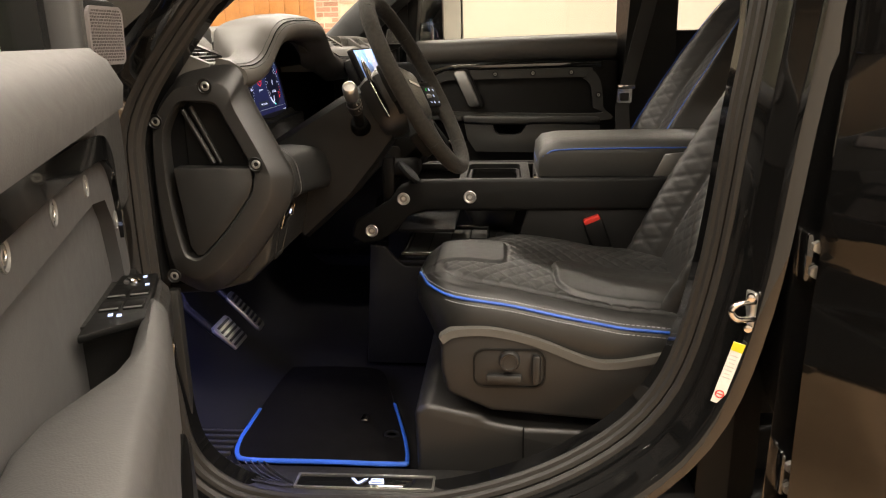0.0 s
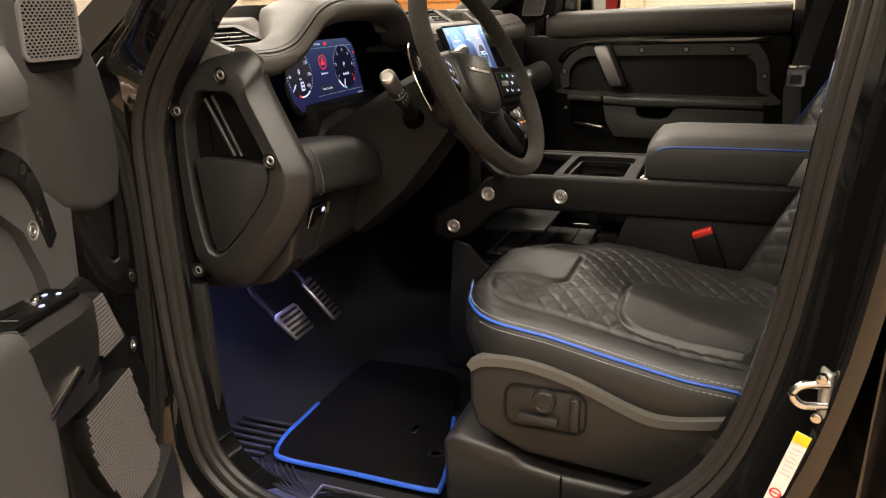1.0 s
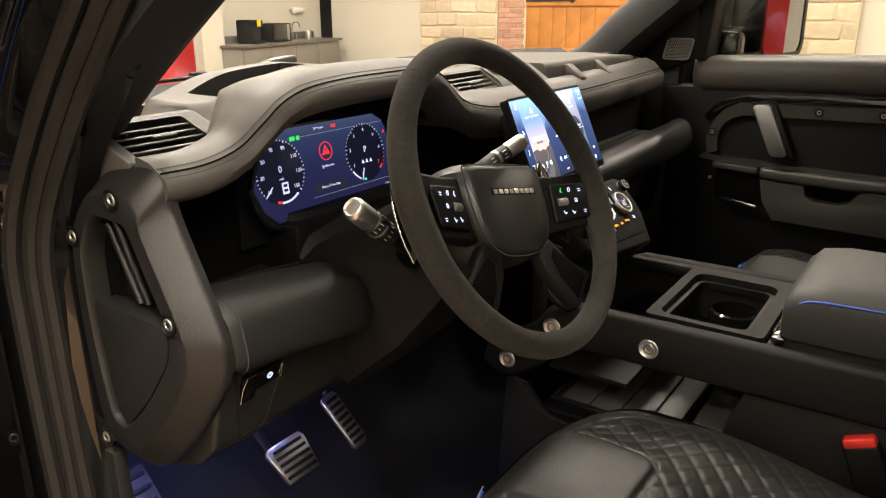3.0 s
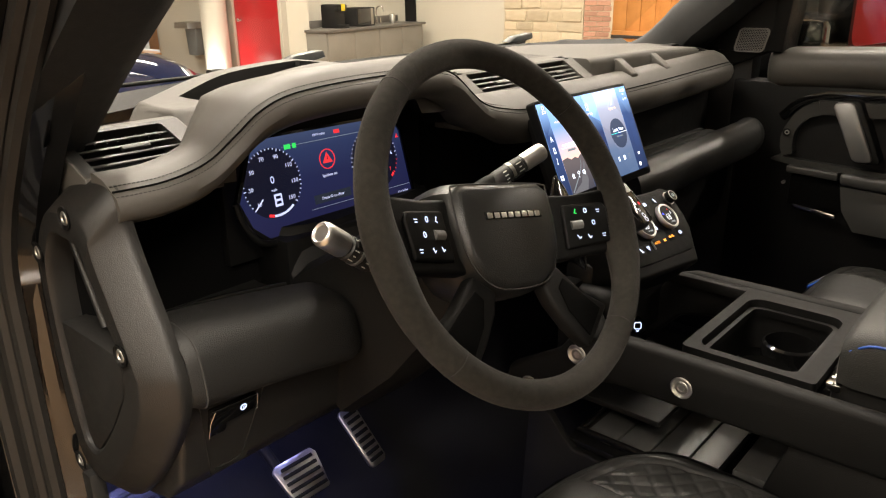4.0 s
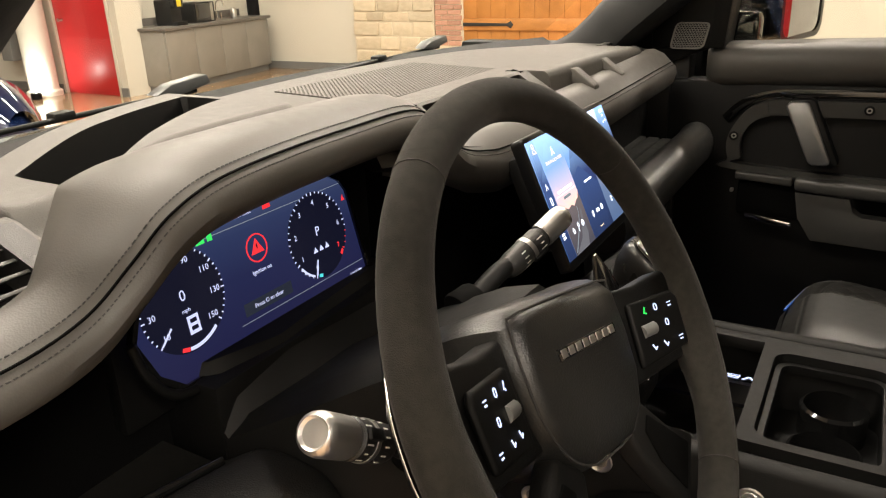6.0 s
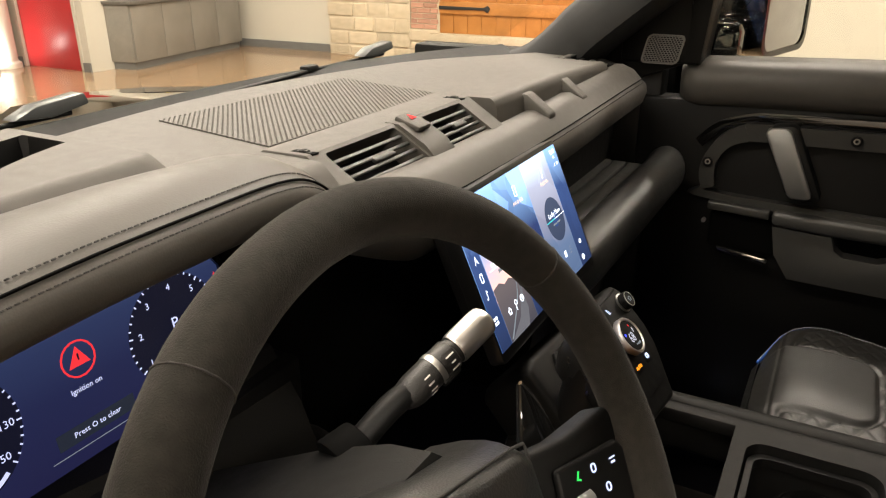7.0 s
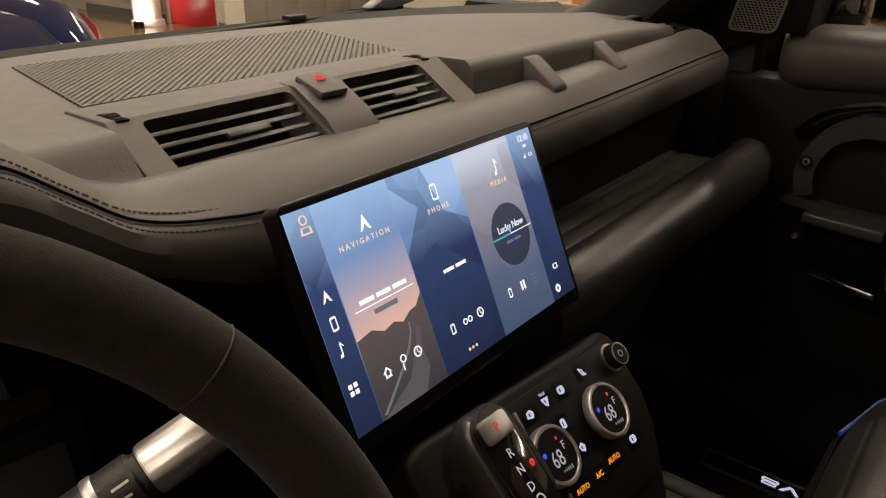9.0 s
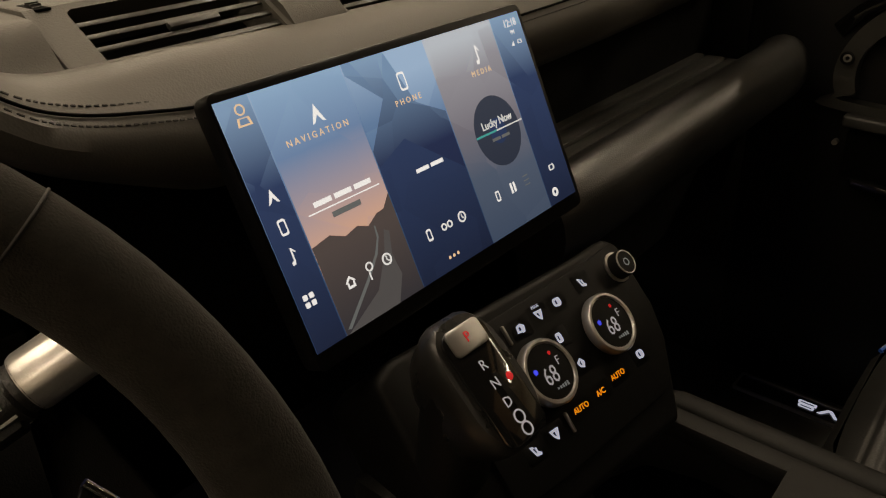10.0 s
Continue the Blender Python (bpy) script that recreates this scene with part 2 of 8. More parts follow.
def lettering(text, size, m, mat, parent, name="lettering", depth=0.0004, align="CENTER", squeeze=1.0, spacing=1.0):
    """Raised words in the built-in font as a mesh."""
    cu = bpy.data.curves.new("words", "FONT")
    cu.body, cu.size, cu.align_x, cu.align_y, cu.extrude, cu.resolution_u, cu.space_character = text, size, align, "CENTER", depth, 2, spacing
    tmp = bpy.data.objects.new("words", cu)
    scene.collection.objects.link(tmp)
    me = bpy.data.meshes.new_from_object(tmp.evaluated_get(bpy.context.evaluated_depsgraph_get()))
    bpy.data.objects.remove(tmp)
    bpy.data.curves.remove(cu)
    me.transform(Matrix.Diagonal((squeeze, 1, 1, 1)))
    me.materials.clear()
    me.materials.append(mat)
    me.transform(m)
    return link(name, me, parent)


# ---- the showroom garage ----
PAINT = material("cream_wall_paint", (0.60, 0.565, 0.49), 0.75, vary=0.04, vscale=1.2, grain=0.15, gscale=120)
SKIRT = material("grey_skirting", (0.16, 0.16, 0.155), 0.6)
EPOXY = material("polished_tan_concrete", (0.28, 0.18, 0.105), 0.12, vary=0.12, vscale=0.5, color2=(0.33, 0.22, 0.13), rvary=0.02)
SOFFIT = material("ceiling_board", (0.45, 0.42, 0.36), 0.9, vary=0.05, vscale=1.0)
REDPAINT = material("red_door_paint", (0.46, 0.018, 0.022), 0.35, vary=0.08, vscale=2)
GREYLAM = material("grey_wood_laminate", (0.22, 0.205, 0.18), 0.5, vary=0.12, vscale=3, color2=(0.25, 0.235, 0.21))
COUNTER = material("dark_worktop", (0.12, 0.11, 0.1), 0.35, vary=0.3, vscale=40)
STONE = material("buff_sandstone", (0.52, 0.43, 0.30), 0.9, vary=0.16, vscale=3, grain=0.6, gscale=60, color2=(0.60, 0.51, 0.38))
BRICK = material("red_brick", (0.40, 0.16, 0.10), 0.9, vary=0.35, vscale=8, grain=0.8, gscale=80, color2=(0.5, 0.3, 0.22))
MORTAR = material("pale_mortar", (0.58, 0.50, 0.38), 0.95, grain=0.6, gscale=90)
TIMBER = material("orange_varnished_pine", (0.42, 0.17, 0.04), 0.4, vary=0.2, vscale=5, color2=(0.5, 0.22, 0.06))
IRON = material("black_iron", (0.02, 0.02, 0.02), 0.6)
for M in (STONE, BRICK):
    n, l = M.node_tree.nodes, M.node_tree.links
    info, hue = n.new("ShaderNodeObjectInfo"), n.new("ShaderNodeHueSaturation")
    src = n["Principled BSDF"].inputs["Base Color"].links[0].from_socket
    span = n.new("ShaderNodeMapRange")
    span.inputs["To Min"].default_value, span.inputs["To Max"].default_value = 0.82, 1.16
    l.new(info.outputs["Random"], span.inputs["Value"])
    l.new(span.outputs[0], hue.inputs["Value"])
    l.new(src, hue.inputs["Color"])
    l.new(hue.outputs[0], n["Principled BSDF"].inputs["Base Color"])


def slab(name, c, s, mat, label="", category="wall"):
    return solo(name, box(c, s), mat, label, category, kind="structure", smooth=0)


slab("floor", (-3, 1, -0.1), (32, 24, 0.2), EPOXY, "polished tan concrete garage floor", "floor")
slab("ceiling", (-3, 1, CEILING + 0.1), (32, 24, 0.2), SOFFIT, "plain pale ceiling of the garage", "ceiling")
slab("wall_north", (1.0, 9.4, CEILING / 2), (20.4, 0.4, CEILING), PAINT, "plain cream painted garage wall")
slab("wall_alcove", (-9.68, 7.8, CEILING / 2), (0.4, 2.8, CEILING), PAINT, "cream wall behind the kitchenette")
slab("wall_east", (11.2, 1, CEILING / 2), (0.4, 20, CEILING), PAINT, "cream end wall of the garage")
# the south wall is unseen; its tone is chosen to bounce light into the car
slab("wall_south", (-3, -5.4, CEILING / 2), (28.8, 0.4, CEILING), material("grey_wall_paint", (0.36, 0.335, 0.295), 0.6, vary=0.1, vscale=2), "grey painted long wall of the garage")
slab("wall_west", (-17.2, 1, CEILING / 2), (0.4, 20, CEILING), PAINT, "cream far end wall of the garage")
# the office wall, with an opening for its window and one for the red door
slab("wall_office", (-8.845, 6.2, CEILING / 2), (0.13, 0.4, CEILING), PAINT, "cream wall beside the red door")
slab("wall_office_pier", (-11.32, 6.2, CEILING / 2), (2.36, 0.4, CEILING), PAINT, "cream wall with a drinking fountain")
slab("wall_office_head", (-9.53, 6.2, 3.2), (1.22, 0.4, 2.2), PAINT, "cream wall above the red door")
slab("wall_office_low", (-14.75, 6.2, 0.2), (4.5, 0.4, 0.4), PAINT, "cream low wall under the office window")
slab("wall_office_top", (-14.75, 6.2, 3.35), (4.5, 0.4, 1.9), PAINT, "cream wall over the office window")
for nm, c, s in (("baseboard", (-8.0, 9.19, 0.06), (2.2, 0.03, 0.12)), ("baseboard", (5.2, 9.19, 0.06), (11.9, 0.03, 0.12)),
                 ("baseboard", (-11.35, 5.99, 0.06), (2.3, 0.03, 0.12)),
                 ("baseboard", (-8.845, 5.99, 0.06), (0.13, 0.03, 0.12))):
    slab(nm, c, s, SKIRT, "grey skirting along the wall", "skirting")

# red door
door = thing("red_door", "red painted flush door, closed, in the cream wall", "door", (-9.6, 6.02, 0))
part("leaf", box((-9.55, 6.05, 1.03), (1.16, 0.05, 2.06), 0.004), REDPAINT, door)
for sx in (-1, 1):
    part("door_frame", box((-9.55 + sx * 0.61, 6.05, 1.03), (0.06, 0.13, 2.06), 0.003), PAINT, door)
part("door_frame", box((-9.55, 6.05, 2.095), (1.28, 0.13, 0.06), 0.003), PAINT, door)
part("door_handle", rod((-9.98, 6.02, 1.02), (-9.98, 5.96, 1.02), 0.028, bm=rod((-9.98, 5.97, 1.02), (-9.86, 5.96, 1.02), 0.011)), CHROME, door, "chrome lever handle")
# white column in front of the office wall
solo("column", turned([(0.24, 0), (0.24, 0.06), (0.20, 0.09), (0.20, 4.1), (0.24, 4.2), (0.24, 4.3)], pose(-10.25, 5.72, 0), 28), PAINT,
     "white painted round column beside the red door", "column", kind="structure")

up = thing("floor_uplight", "small bright uplight at the foot of the column", "floor light", (-10.0, 5.42, 0))
part("housing", turned([(0.07, 0), (0.07, 0.08), (0.055, 0.09)], pose(-10.0, 5.42, 0), 20), DARK, up)
part("bulb", turned([(0.05, 0.088), (0.0, 0.092)], pose(-10.0, 5.42, 0), 16), glow("uplight_bulb", (1.0, 0.97, 0.9), 12.0), up)
area_lamp("uplight_lamp", look((-10.0, 5.42, 0.12), (-10.25, 5.72, 0.6)), 0.08, 0.08, 14, (1.0, 0.97, 0.9))
# red and white boards along the far wall
for x0, x1, x2 in ((5.8, 6.58, 7.34), (7.36, 7.87, 8.9)):
    board = thing("wall_board", "tall red and white board standing against the cream wall", "board", (x1, 9.1, 0), group="red and white boards")
    part("white_half", box(((x0 + x1) / 2, 9.16, 1.3), (x1 - x0, 0.05, 2.6), 0.006), LABEL, board)
    part("red_half", box(((x1 + x2) / 2, 9.16, 1.3), (x2 - x1, 0.05, 2.6), 0.006), REDPAINT, board)

# kitchenette
kitchen = thing("kitchen_cabinet", "grey wood-laminate base cabinets with dark worktop against the wall", "cabinet", (-8.9, 7.7, 0))
part("plinth", box((-8.93, 7.72, 0.05), (0.5, 2.6, 0.1)), SKIRT, kitchen)
part("carcass", box((-8.93, 7.72, 0.47), (0.56, 2.66, 0.74), 0.002), GREYLAM, kitchen)
for k in range(4):
    d = part("cabinet_door", box((-8.635, 6.73 + 0.66 * k, 0.47), (0.022, 0.65, 0.73), 0.003), GREYLAM, kitchen)
solo("worktop", box((-8.9, 7.72, 0.865), (0.64, 2.72, 0.04), 0.004), COUNTER, "dark speckled worktop on the grey cabinets", "worktop")
solo("backsplash", box((-9.18, 7.72, 0.945), (0.02, 2.72, 0.11), 0.003), COUNTER, "dark low splashback along the worktop", "splashback")
coffee = thing("coffee_maker", "black coffee machine on the worktop", "coffee maker", (-8.95, 6.95, 0.885))
part("body", box((-8.95, 6.95, 1.06), (0.28, 0.24, 0.35), 0.02), DARK, coffee)
part("hood", box((-8.82, 6.95, 1.18), (0.14, 0.22, 0.10), 0.015), DARK, coffee)
part("drip_tray", box((-8.80, 6.95, 0.91), (0.16, 0.22, 0.05), 0.008), DARK, coffee)
part("label", box((-8.745, 6.95, 1.19), (0.006, 0.09, 0.10), 0.001), YELLOW, coffee, "small yellow note")
oven = thing("microwave", "black countertop microwave with steel edge", "microwave", (-8.95, 7.55, 0.885))
part("body", box((-8.95, 7.55, 1.03), (0.38, 0.5, 0.28), 0.01), DARK, oven)
part("oven_door", box((-8.752, 7.49, 1.03), (0.02, 0.36, 0.25), 0.006), PIANO, oven)
part("trim", box((-8.749, 7.70, 1.03), (0.018, 0.07, 0.25), 0.005), SATIN, oven)
tap = thing("faucet", "chrome gooseneck kitchen tap with handle", "tap", (-9.05, 8.25, 0.885))
part("spout", sweep(smooth_line([(-9.05, 8.25, 0.88), (-9.05, 8.25, 1.1), (-9.0, 8.25, 1.17), (-8.92, 8.25, 1.15), (-8.9, 8.25, 1.08)]), 0.013), CHROME, tap)
part("handle", rod((-9.05, 8.36, 0.885), (-9.05, 8.36, 0.97), 0.018, 0.012), CHROME, tap)
solo("steel_canister", turned([(0.05, 0), (0.052, 0.01), (0.052, 0.13), (0.04, 0.15), (0.012, 0.16)], pose(-8.9, 8.5, 0.885)), SATIN, "small steel canister by the tap", "canister")
roll = thing("paper_towel_roll", "white paper towel roll on a wall bracket", "paper towel", (-9.25, 8.75, 1.35))
part("roll", rod((-9.25, 8.62, 1.35), (-9.25, 8.88, 1.35), 0.055, seg=24, bev=0.004), LABEL, roll)
for y in (8.6, 8.9):
    part("bracket", box((-9.33, y, 1.35), (0.12, 0.012, 0.05), 0.002), SATIN, roll)

# the kitchenette stands askew to the car
TURNED = Matrix.Translation((-8.58, 7.7, 0)) @ Matrix.Rotation(radians(10.8), 4, "Z") @ Matrix.Translation((8.58, -7.7, 0))
for ob in [o for o in scene.collection.objects if o.parent is None and o.name.split(".")[0] in ("kitchen_cabinet", "worktop", "backsplash", "coffee_maker", "microwave", "faucet", "steel_canister", "paper_towel_roll")]:
    ob.matrix_basis = TURNED @ BASE[ob]

# a blue roadster parked ahead
CARBLUE = material("deep_blue_car_paint", (0.0035, 0.010, 0.042), 0.12, coat=1.0, vary=0.1, rvary=0.04)
RX, RY = -6.35, 1.25
rs = thing("blue_roadster", "deep blue open roadster with chrome windscreen frame, parked", "car", (RX, RY, 0))


def rs_ring(x, w, z0, z1, crown):
    return [(x, RY + w * a, z0 + (z1 - z0) * b + crown * (1 - a * a)) for a, b in ((-1, 0), (-1.05, 0.35), (-1, 0.72), (-0.85, 0.95), (-0.5, 1), (0, 1), (0.5, 1), (0.85, 0.95), (1, 0.72), (1.05, 0.35), (1, 0))]


part("body", loft([rs_ring(*r) for r in ((RX - 2.00, 0.6, 0.25, 0.55, 0.03), (RX - 1.80, 0.78, 0.18, 0.72, 0.05), (RX - 1.10, 0.84, 0.16, 0.80, 0.06), (RX - 0.30, 0.82, 0.16, 0.82, 0.02), (RX + 0.50, 0.82, 0.16, 0.84, 0.02), (RX + 1.10, 0.86, 0.16, 0.92, 0.03), (RX + 1.60, 0.84, 0.18, 0.86, 0.05), (RX + 1.95, 0.7, 0.28, 0.66, 0.04))]), CARBLUE, rs)
for sx in (-1, 1):
    part("fender", loft([[(x, RY + sx * 0.62 + w * math.cos(a), 0.55 + h * math.sin(a)) for a in (math.pi * k / 10 for k in range(11))] for x, w, h in ((RX + 0.45, 0.16, 0.30), (RX + 0.80, 0.33, 0.44), (RX + 1.20, 0.38, 0.49), (RX + 1.55, 0.32, 0.42), (RX + 1.85, 0.14, 0.22))], closed=False), CARBLUE, rs)
    for wx in (RX - 1.20, RX + 1.20):
        wh = part("wheel", turned([(0.2, -0.11), (0.31, -0.11), (0.33, -0.07), (0.33, 0.07), (0.31, 0.11), (0.2, 0.11)], pose(wx, RY + sx * 0.80, 0.33, 90, 0, 0), 28), RUBBER, rs)
        part("rim", turned([(0.21, -0.09), (0.21, 0.09), (0.06, 0.05), (0.0, 0.06)], pose(wx, RY + sx * 0.80, 0.33, 90, 0, 0), 18), CHROME, wh)
    part("screen_post", sweep([(RX - 0.15, RY + sx * 0.66, 0.80), (RX + 0.10, RY + sx * 0.62, 1.18)], 0.018), CHROME, rs)
part("screen_rail", sweep([(RX + 0.10, RY - 0.62, 1.18), (RX + 0.06, RY, 1.20), (RX + 0.10, RY + 0.62, 1.18)], 0.016), CHROME, rs)
part("seat", box((RX + 0.55, RY, 0.80), (0.25, 1.2, 0.36), 0.06, 3), LEATHER, rs)

# wall-mounted drinking fountain
fountain = thing("drinking_fountain", "grey steel drinking fountain on the cream wall", "fountain", (-11.08, 5.9, 0.7))
part("basin", box((-11.08, 5.80, 0.93), (0.42, 0.38, 0.10), 0.02), SATIN, fountain)
part("cover", prism([(-0.12, 0.45), (0.12, 0.45), (0.16, 0.88), (-0.16, 0.88)], lambda u, v, d: (-11.08 + u, 6.0 - d, v), 0.0, 0.22, 0.01), SKIRT, fountain)

# office window
win = thing("window_1", "aluminium-framed office window in the wall", "window", (-14.6, 6.0, 0.4), kind="structure")
for k in range(5):
    part("window_frame", box((-16.9 + k * 1.09, 6.05, 1.4), (0.07, 0.08, 2.0), 0.004), SATIN, win)
part("window_sill", box((-14.75, 6.02, 0.38), (4.5, 0.3, 0.05), 0.004), TIMBER, win)
part("desk", box((-14.2, 7.1, 0.72), (2.6, 0.7, 0.05), 0.005), TIMBER, win)
part("desk_panel", box((-14.2, 7.4, 0.35), (2.6, 0.04, 0.7)), TIMBER, win)
slab("wall_office_back", (-14.75, 8.6, CEILING / 2), (5.3, 0.2, CEILING), PAINT, "white back wall of the office")
day = thing("office_screen", "bright blue-white monitor glowing in the office", "monitor", (-13.4, 7.2, 0.75))
part("panel", box((-13.5, 7.3, 1.2), (0.9, 0.05, 0.55), 0.01), glow("monitor_light", (0.45, 0.62, 1.0), 1.6), day)
area_lamp("office_ceiling_lamp", pose(-14.6, 7.4, CEILING - 0.15), 2.4, 0.6, 260, (0.86, 0.93, 1.0))
part("foot", box((-13.5, 7.3, 0.84), (0.1, 0.08, 0.2), 0.01), DARK, day)

# carriage door with stone and brick surround
gate = thing("carriage_door", "orange varnished timber carriage door with black strap hinges", "door", (-3.9, 9.1, 0.3))
for k in range(12):
    part("plank", box((-5.09 + k * 0.2209, 9.13, 1.6), (0.217, 0.06, 2.4), 0.006), TIMBER, gate)
for z in (0.75, 1.5, 2.3):
    part("ledger", box((-3.87, 9.085, z), (2.64, 0.035, 0.16), 0.006), TIMBER, gate)
    for sx in (-1, 1):
        part("strap_hinge", prism([(0, -0.025), (0.7, -0.018), (0.76, -0.05), (0.80, 0), (0.76, 0.05), (0.7, 0.018), (0, 0.025)],
                                  lambda u, v, d, sx=sx, z=z: (-3.87 + sx * (1.32 - u), 9.066 - d, z + v), 0, 0.012, 0.002), IRON, gate)
solo("stone_sill", box((-3.9, 9.08, 0.33), (2.8, 0.26, 0.14), 0.015), STONE, "buff stone sill under the carriage door", "sill")

# ceiling lights; the first two fixtures are additions that fill the driver's side
lamp0 = thing("ceiling_light", "long white linear ceiling light", "ceiling light", (LAMPS[0][0], LAMPS[0][1], CEILING), group="linear ceiling lights")
part("housing", box((LAMPS[0][0], LAMPS[0][1], CEILING - 0.04), (2.5, 0.26, 0.08), 0.006), LABEL, lamp0)
part("diffuser", box((LAMPS[0][0], LAMPS[0][1], CEILING - 0.09), (2.4, 0.22, 0.02), 0.004), glow("diffuser_light", (1.0, 0.9, 0.74), 6.0), lamp0)
for lx, ly in LAMPS[1:]:
    copy_thing(lamp0, Matrix.Translation((lx, ly, CEILING)))


# ---- the car's body ----
car = thing("car_body", "gloss black off-road car, driver's doors open", "car", (0, 0, 0))
# door aperture of the driver's side, (x, z)
APERTURE = [(0.53, 1.66), (0.512, 1.406), (0.494, 1.246), (0.464, 0.981), (0.404, 0.792), (0.268, 0.668), (0.072, 0.590), (-0.12, 0.574),
            (-0.255, 0.577), (-0.335, 0.604), (-0.386, 0.663), (-0.402, 0.764), (-0.412, 0.871), (-0.416, 1.119), (-0.402, 1.245), (-0.311, 1.374),
            (-0.19, 1.50), (-0.06, 1.63), (0.05, 1.72), (0.2, 1.755), (0.42, 1.76)]


def aperture_ring(out, y, n=5):
    """The aperture's outline moved outward by out, at y."""
    p = smooth_line([(x, 0, z) for x, z in APERTURE], n, closed=True)
    ring = []
    for i, q in enumerate(p):
        d = (p[(i + 1) % len(p)] - p[i - 1]).normalized()
        o = Vector((-d.z, 0, d.x))
        k = out if abs(out) < 0.03 else out * (1 - 0.55 * step(1.22, 1.36, q.z) * step(0.25, 0.1, q.x))
        ring.append((q.x - o.x * k, y, q.z - o.z * k))
    return ring


# check that outward is outward: the path runs down the rear post first
SIGN = 1
test = aperture_ring(0.05, 0)
if max(p[0] for p in test) < 0.5:
    SIGN = -1


def ring(out, y):
    return aperture_ring(out * SIGN, y)


for y0, out0, r in ((-0.806, 0.006, 0.010), (-0.818, 0.013, 0.009), (-0.834, 0.024, 0.011)):
    pts = ring(out0, y0)
    rings = []
    for i in range(len(pts)):
        a, b, q = Vector(pts[i - 1]), Vector(pts[(i + 1) % len(pts)]), Vector(pts[i])
        d = (b - a).normalized()
        o = d.cross(Vector((0, 1, 0)))
        rings.append([q + o * r * math.cos(k * math.tau / 8) + Vector((0, r * math.sin(k * math.tau / 8), 0)) for k in range(8)])
    part("door_seal", loft(rings, loop=True, cap=False), RUBBER, car, "ribbed black rubber door seal")
part("door_frame", loft([ring(0.0, -0.76), ring(0.012, -0.80), ring(0.022, -0.845), ring(0.045, -0.858), ring(0.06, -0.895), ring(0.07, -0.903), ring(0.088, -0.905), ring(0.09, -0.80)],
                        cap=False), GLOSS, car, "gloss black painted door aperture")
# outer skin pieces round the aperture
part("sill", loft([[(x, -0.80, 0.50), (x, -0.90, 0.49), (x, -0.93, 0.45), (x, -0.92, 0.36), (x, -0.80, 0.34), (x, -0.70, 0.36), (x, -0.70, 0.52)] for x in (-0.55, -0.2, 0.3, 1.9)]), GLOSS, car)
part("b_pillar", loft([[(0.57 + 0.02 * (z - 0.9), -0.90, z), (0.69 + 0.02 * (z - 0.9), -0.905, z), (0.70, -0.74, z), (0.54, -0.74, z)] for z in (0.45, 0.8, 1.2, 1.7)]), GLOSS, car)
part("b_pillar_trim", loft([[(0.50 + 0.02 * (z - 0.9), -0.79, z), (0.62, -0.79, z), (0.70, -0.70, z), (0.52, -0.72, z)] for z in (0.55, 0.9, 1.2, 1.75)]), DARK, car)
part("front_post", loft([[(-0.49, -0.90, z), (-0.46, -0.86, z), (-0.42, -0.78, z), (-0.60, -0.78, z), (-0.62, -0.90, z)] for z in (0.45, 0.8, 1.22)]), GLOSS, car)
part("front_wing", box((-1.25, -0.87, 0.80), (1.3, 0.16, 0.62), 0.05, 3), GLOSS, car)
part("front_wing", box((-1.25, 0.87, 0.80), (1.3, 0.16, 0.62), 0.05, 3), GLOSS, car)


def a_pillar(s):
    """The windscreen post of one side (s = -1 or 1)."""
    line = smooth_line([(-0.60, 0, 1.25), (-0.467, 0, 1.342), (-0.285, 0, 1.475), (-0.1, 0, 1.605), (0.02, 0, 1.69), (0.14, 0, 1.77), (0.26, 0, 1.815)], 4)
    out = []
    for i, p in enumerate(line):
        d = (line[min(i + 1, len(line) - 1)] - line[max(i - 1, 0)]).normalized()
        n = Vector((-d.z, 0, d.x))
        y = s * (0.745 - 0.05 * i / len(line)) - 0.01
        w = 0.05 + 0.03 * step(8, 0, i)
        out.append([p + n * (a * w) + Vector((0, y + s * b, 0)) for a, b in ((1, 0.05), (1.0, -0.01), (0.75, -0.035), (0.0, -0.045), (-0.75, -0.035), (-1, -0.01), (-1, 0.06))])
    return loft(out)


PILLARCLOTH = material("dark_pillar_trim", (0.014, 0.015, 0.0155), 0.65, grain=0.2, gscale=400)
part("a_pillar", a_pillar(-1), PILLARCLOTH, car)
edge = smooth_line([(-0.66, 0, 1.338), (-0.56, 0, 1.345), (-0.496, 0, 1.362), (-0.455, 0, 1.385), (-0.415, 0, 1.42), (-0.37, 0, 1.462), (-0.2, 0, 1.60), (0.0, 0, 1.75), (0.14, 0, 1.82)], 5)
rings = []
for i, p in enumerate(edge):
    d = (edge[min(i + 1, len(edge) - 1)] - edge[max(i - 1, 0)]).normalized()
    q = Vector((d.z, 0, -d.x))
    y = 0.735 - 0.05 * i / len(edge)
    rings.append([p + q * a + Vector((0, y + b, 0)) for a, b in ((0, 0.05), (0, -0.01), (0.012, -0.028), (0.05, -0.045), (0.09, -0.038), (0.11, -0.01), (0.11, 0.06))])
part("a_pillar", loft(rings), PILLARCLOTH, car)
part("outer_a_pillar", sweep([(-0.62, -0.84, 1.22), (-0.47, -0.84, 1.35), (-0.28, -0.83, 1.49), (-0.08, -0.81, 1.64), (0.10, -0.79, 1.76)], [(-0.026, -0.04), (0.022, -0.04), (0.028, 0.02), (-0.020, 0.03)], up=(0, 1, 0)), GLOSS, car)
part("roof", prism([(0.0, -0.76), (0.02, 0.76), (2.4, 0.74), (2.4, -0.74)], lambda u, v, d: (u, v, 1.84 + d), 0, 0.09, 0.03), GLOSS, car)
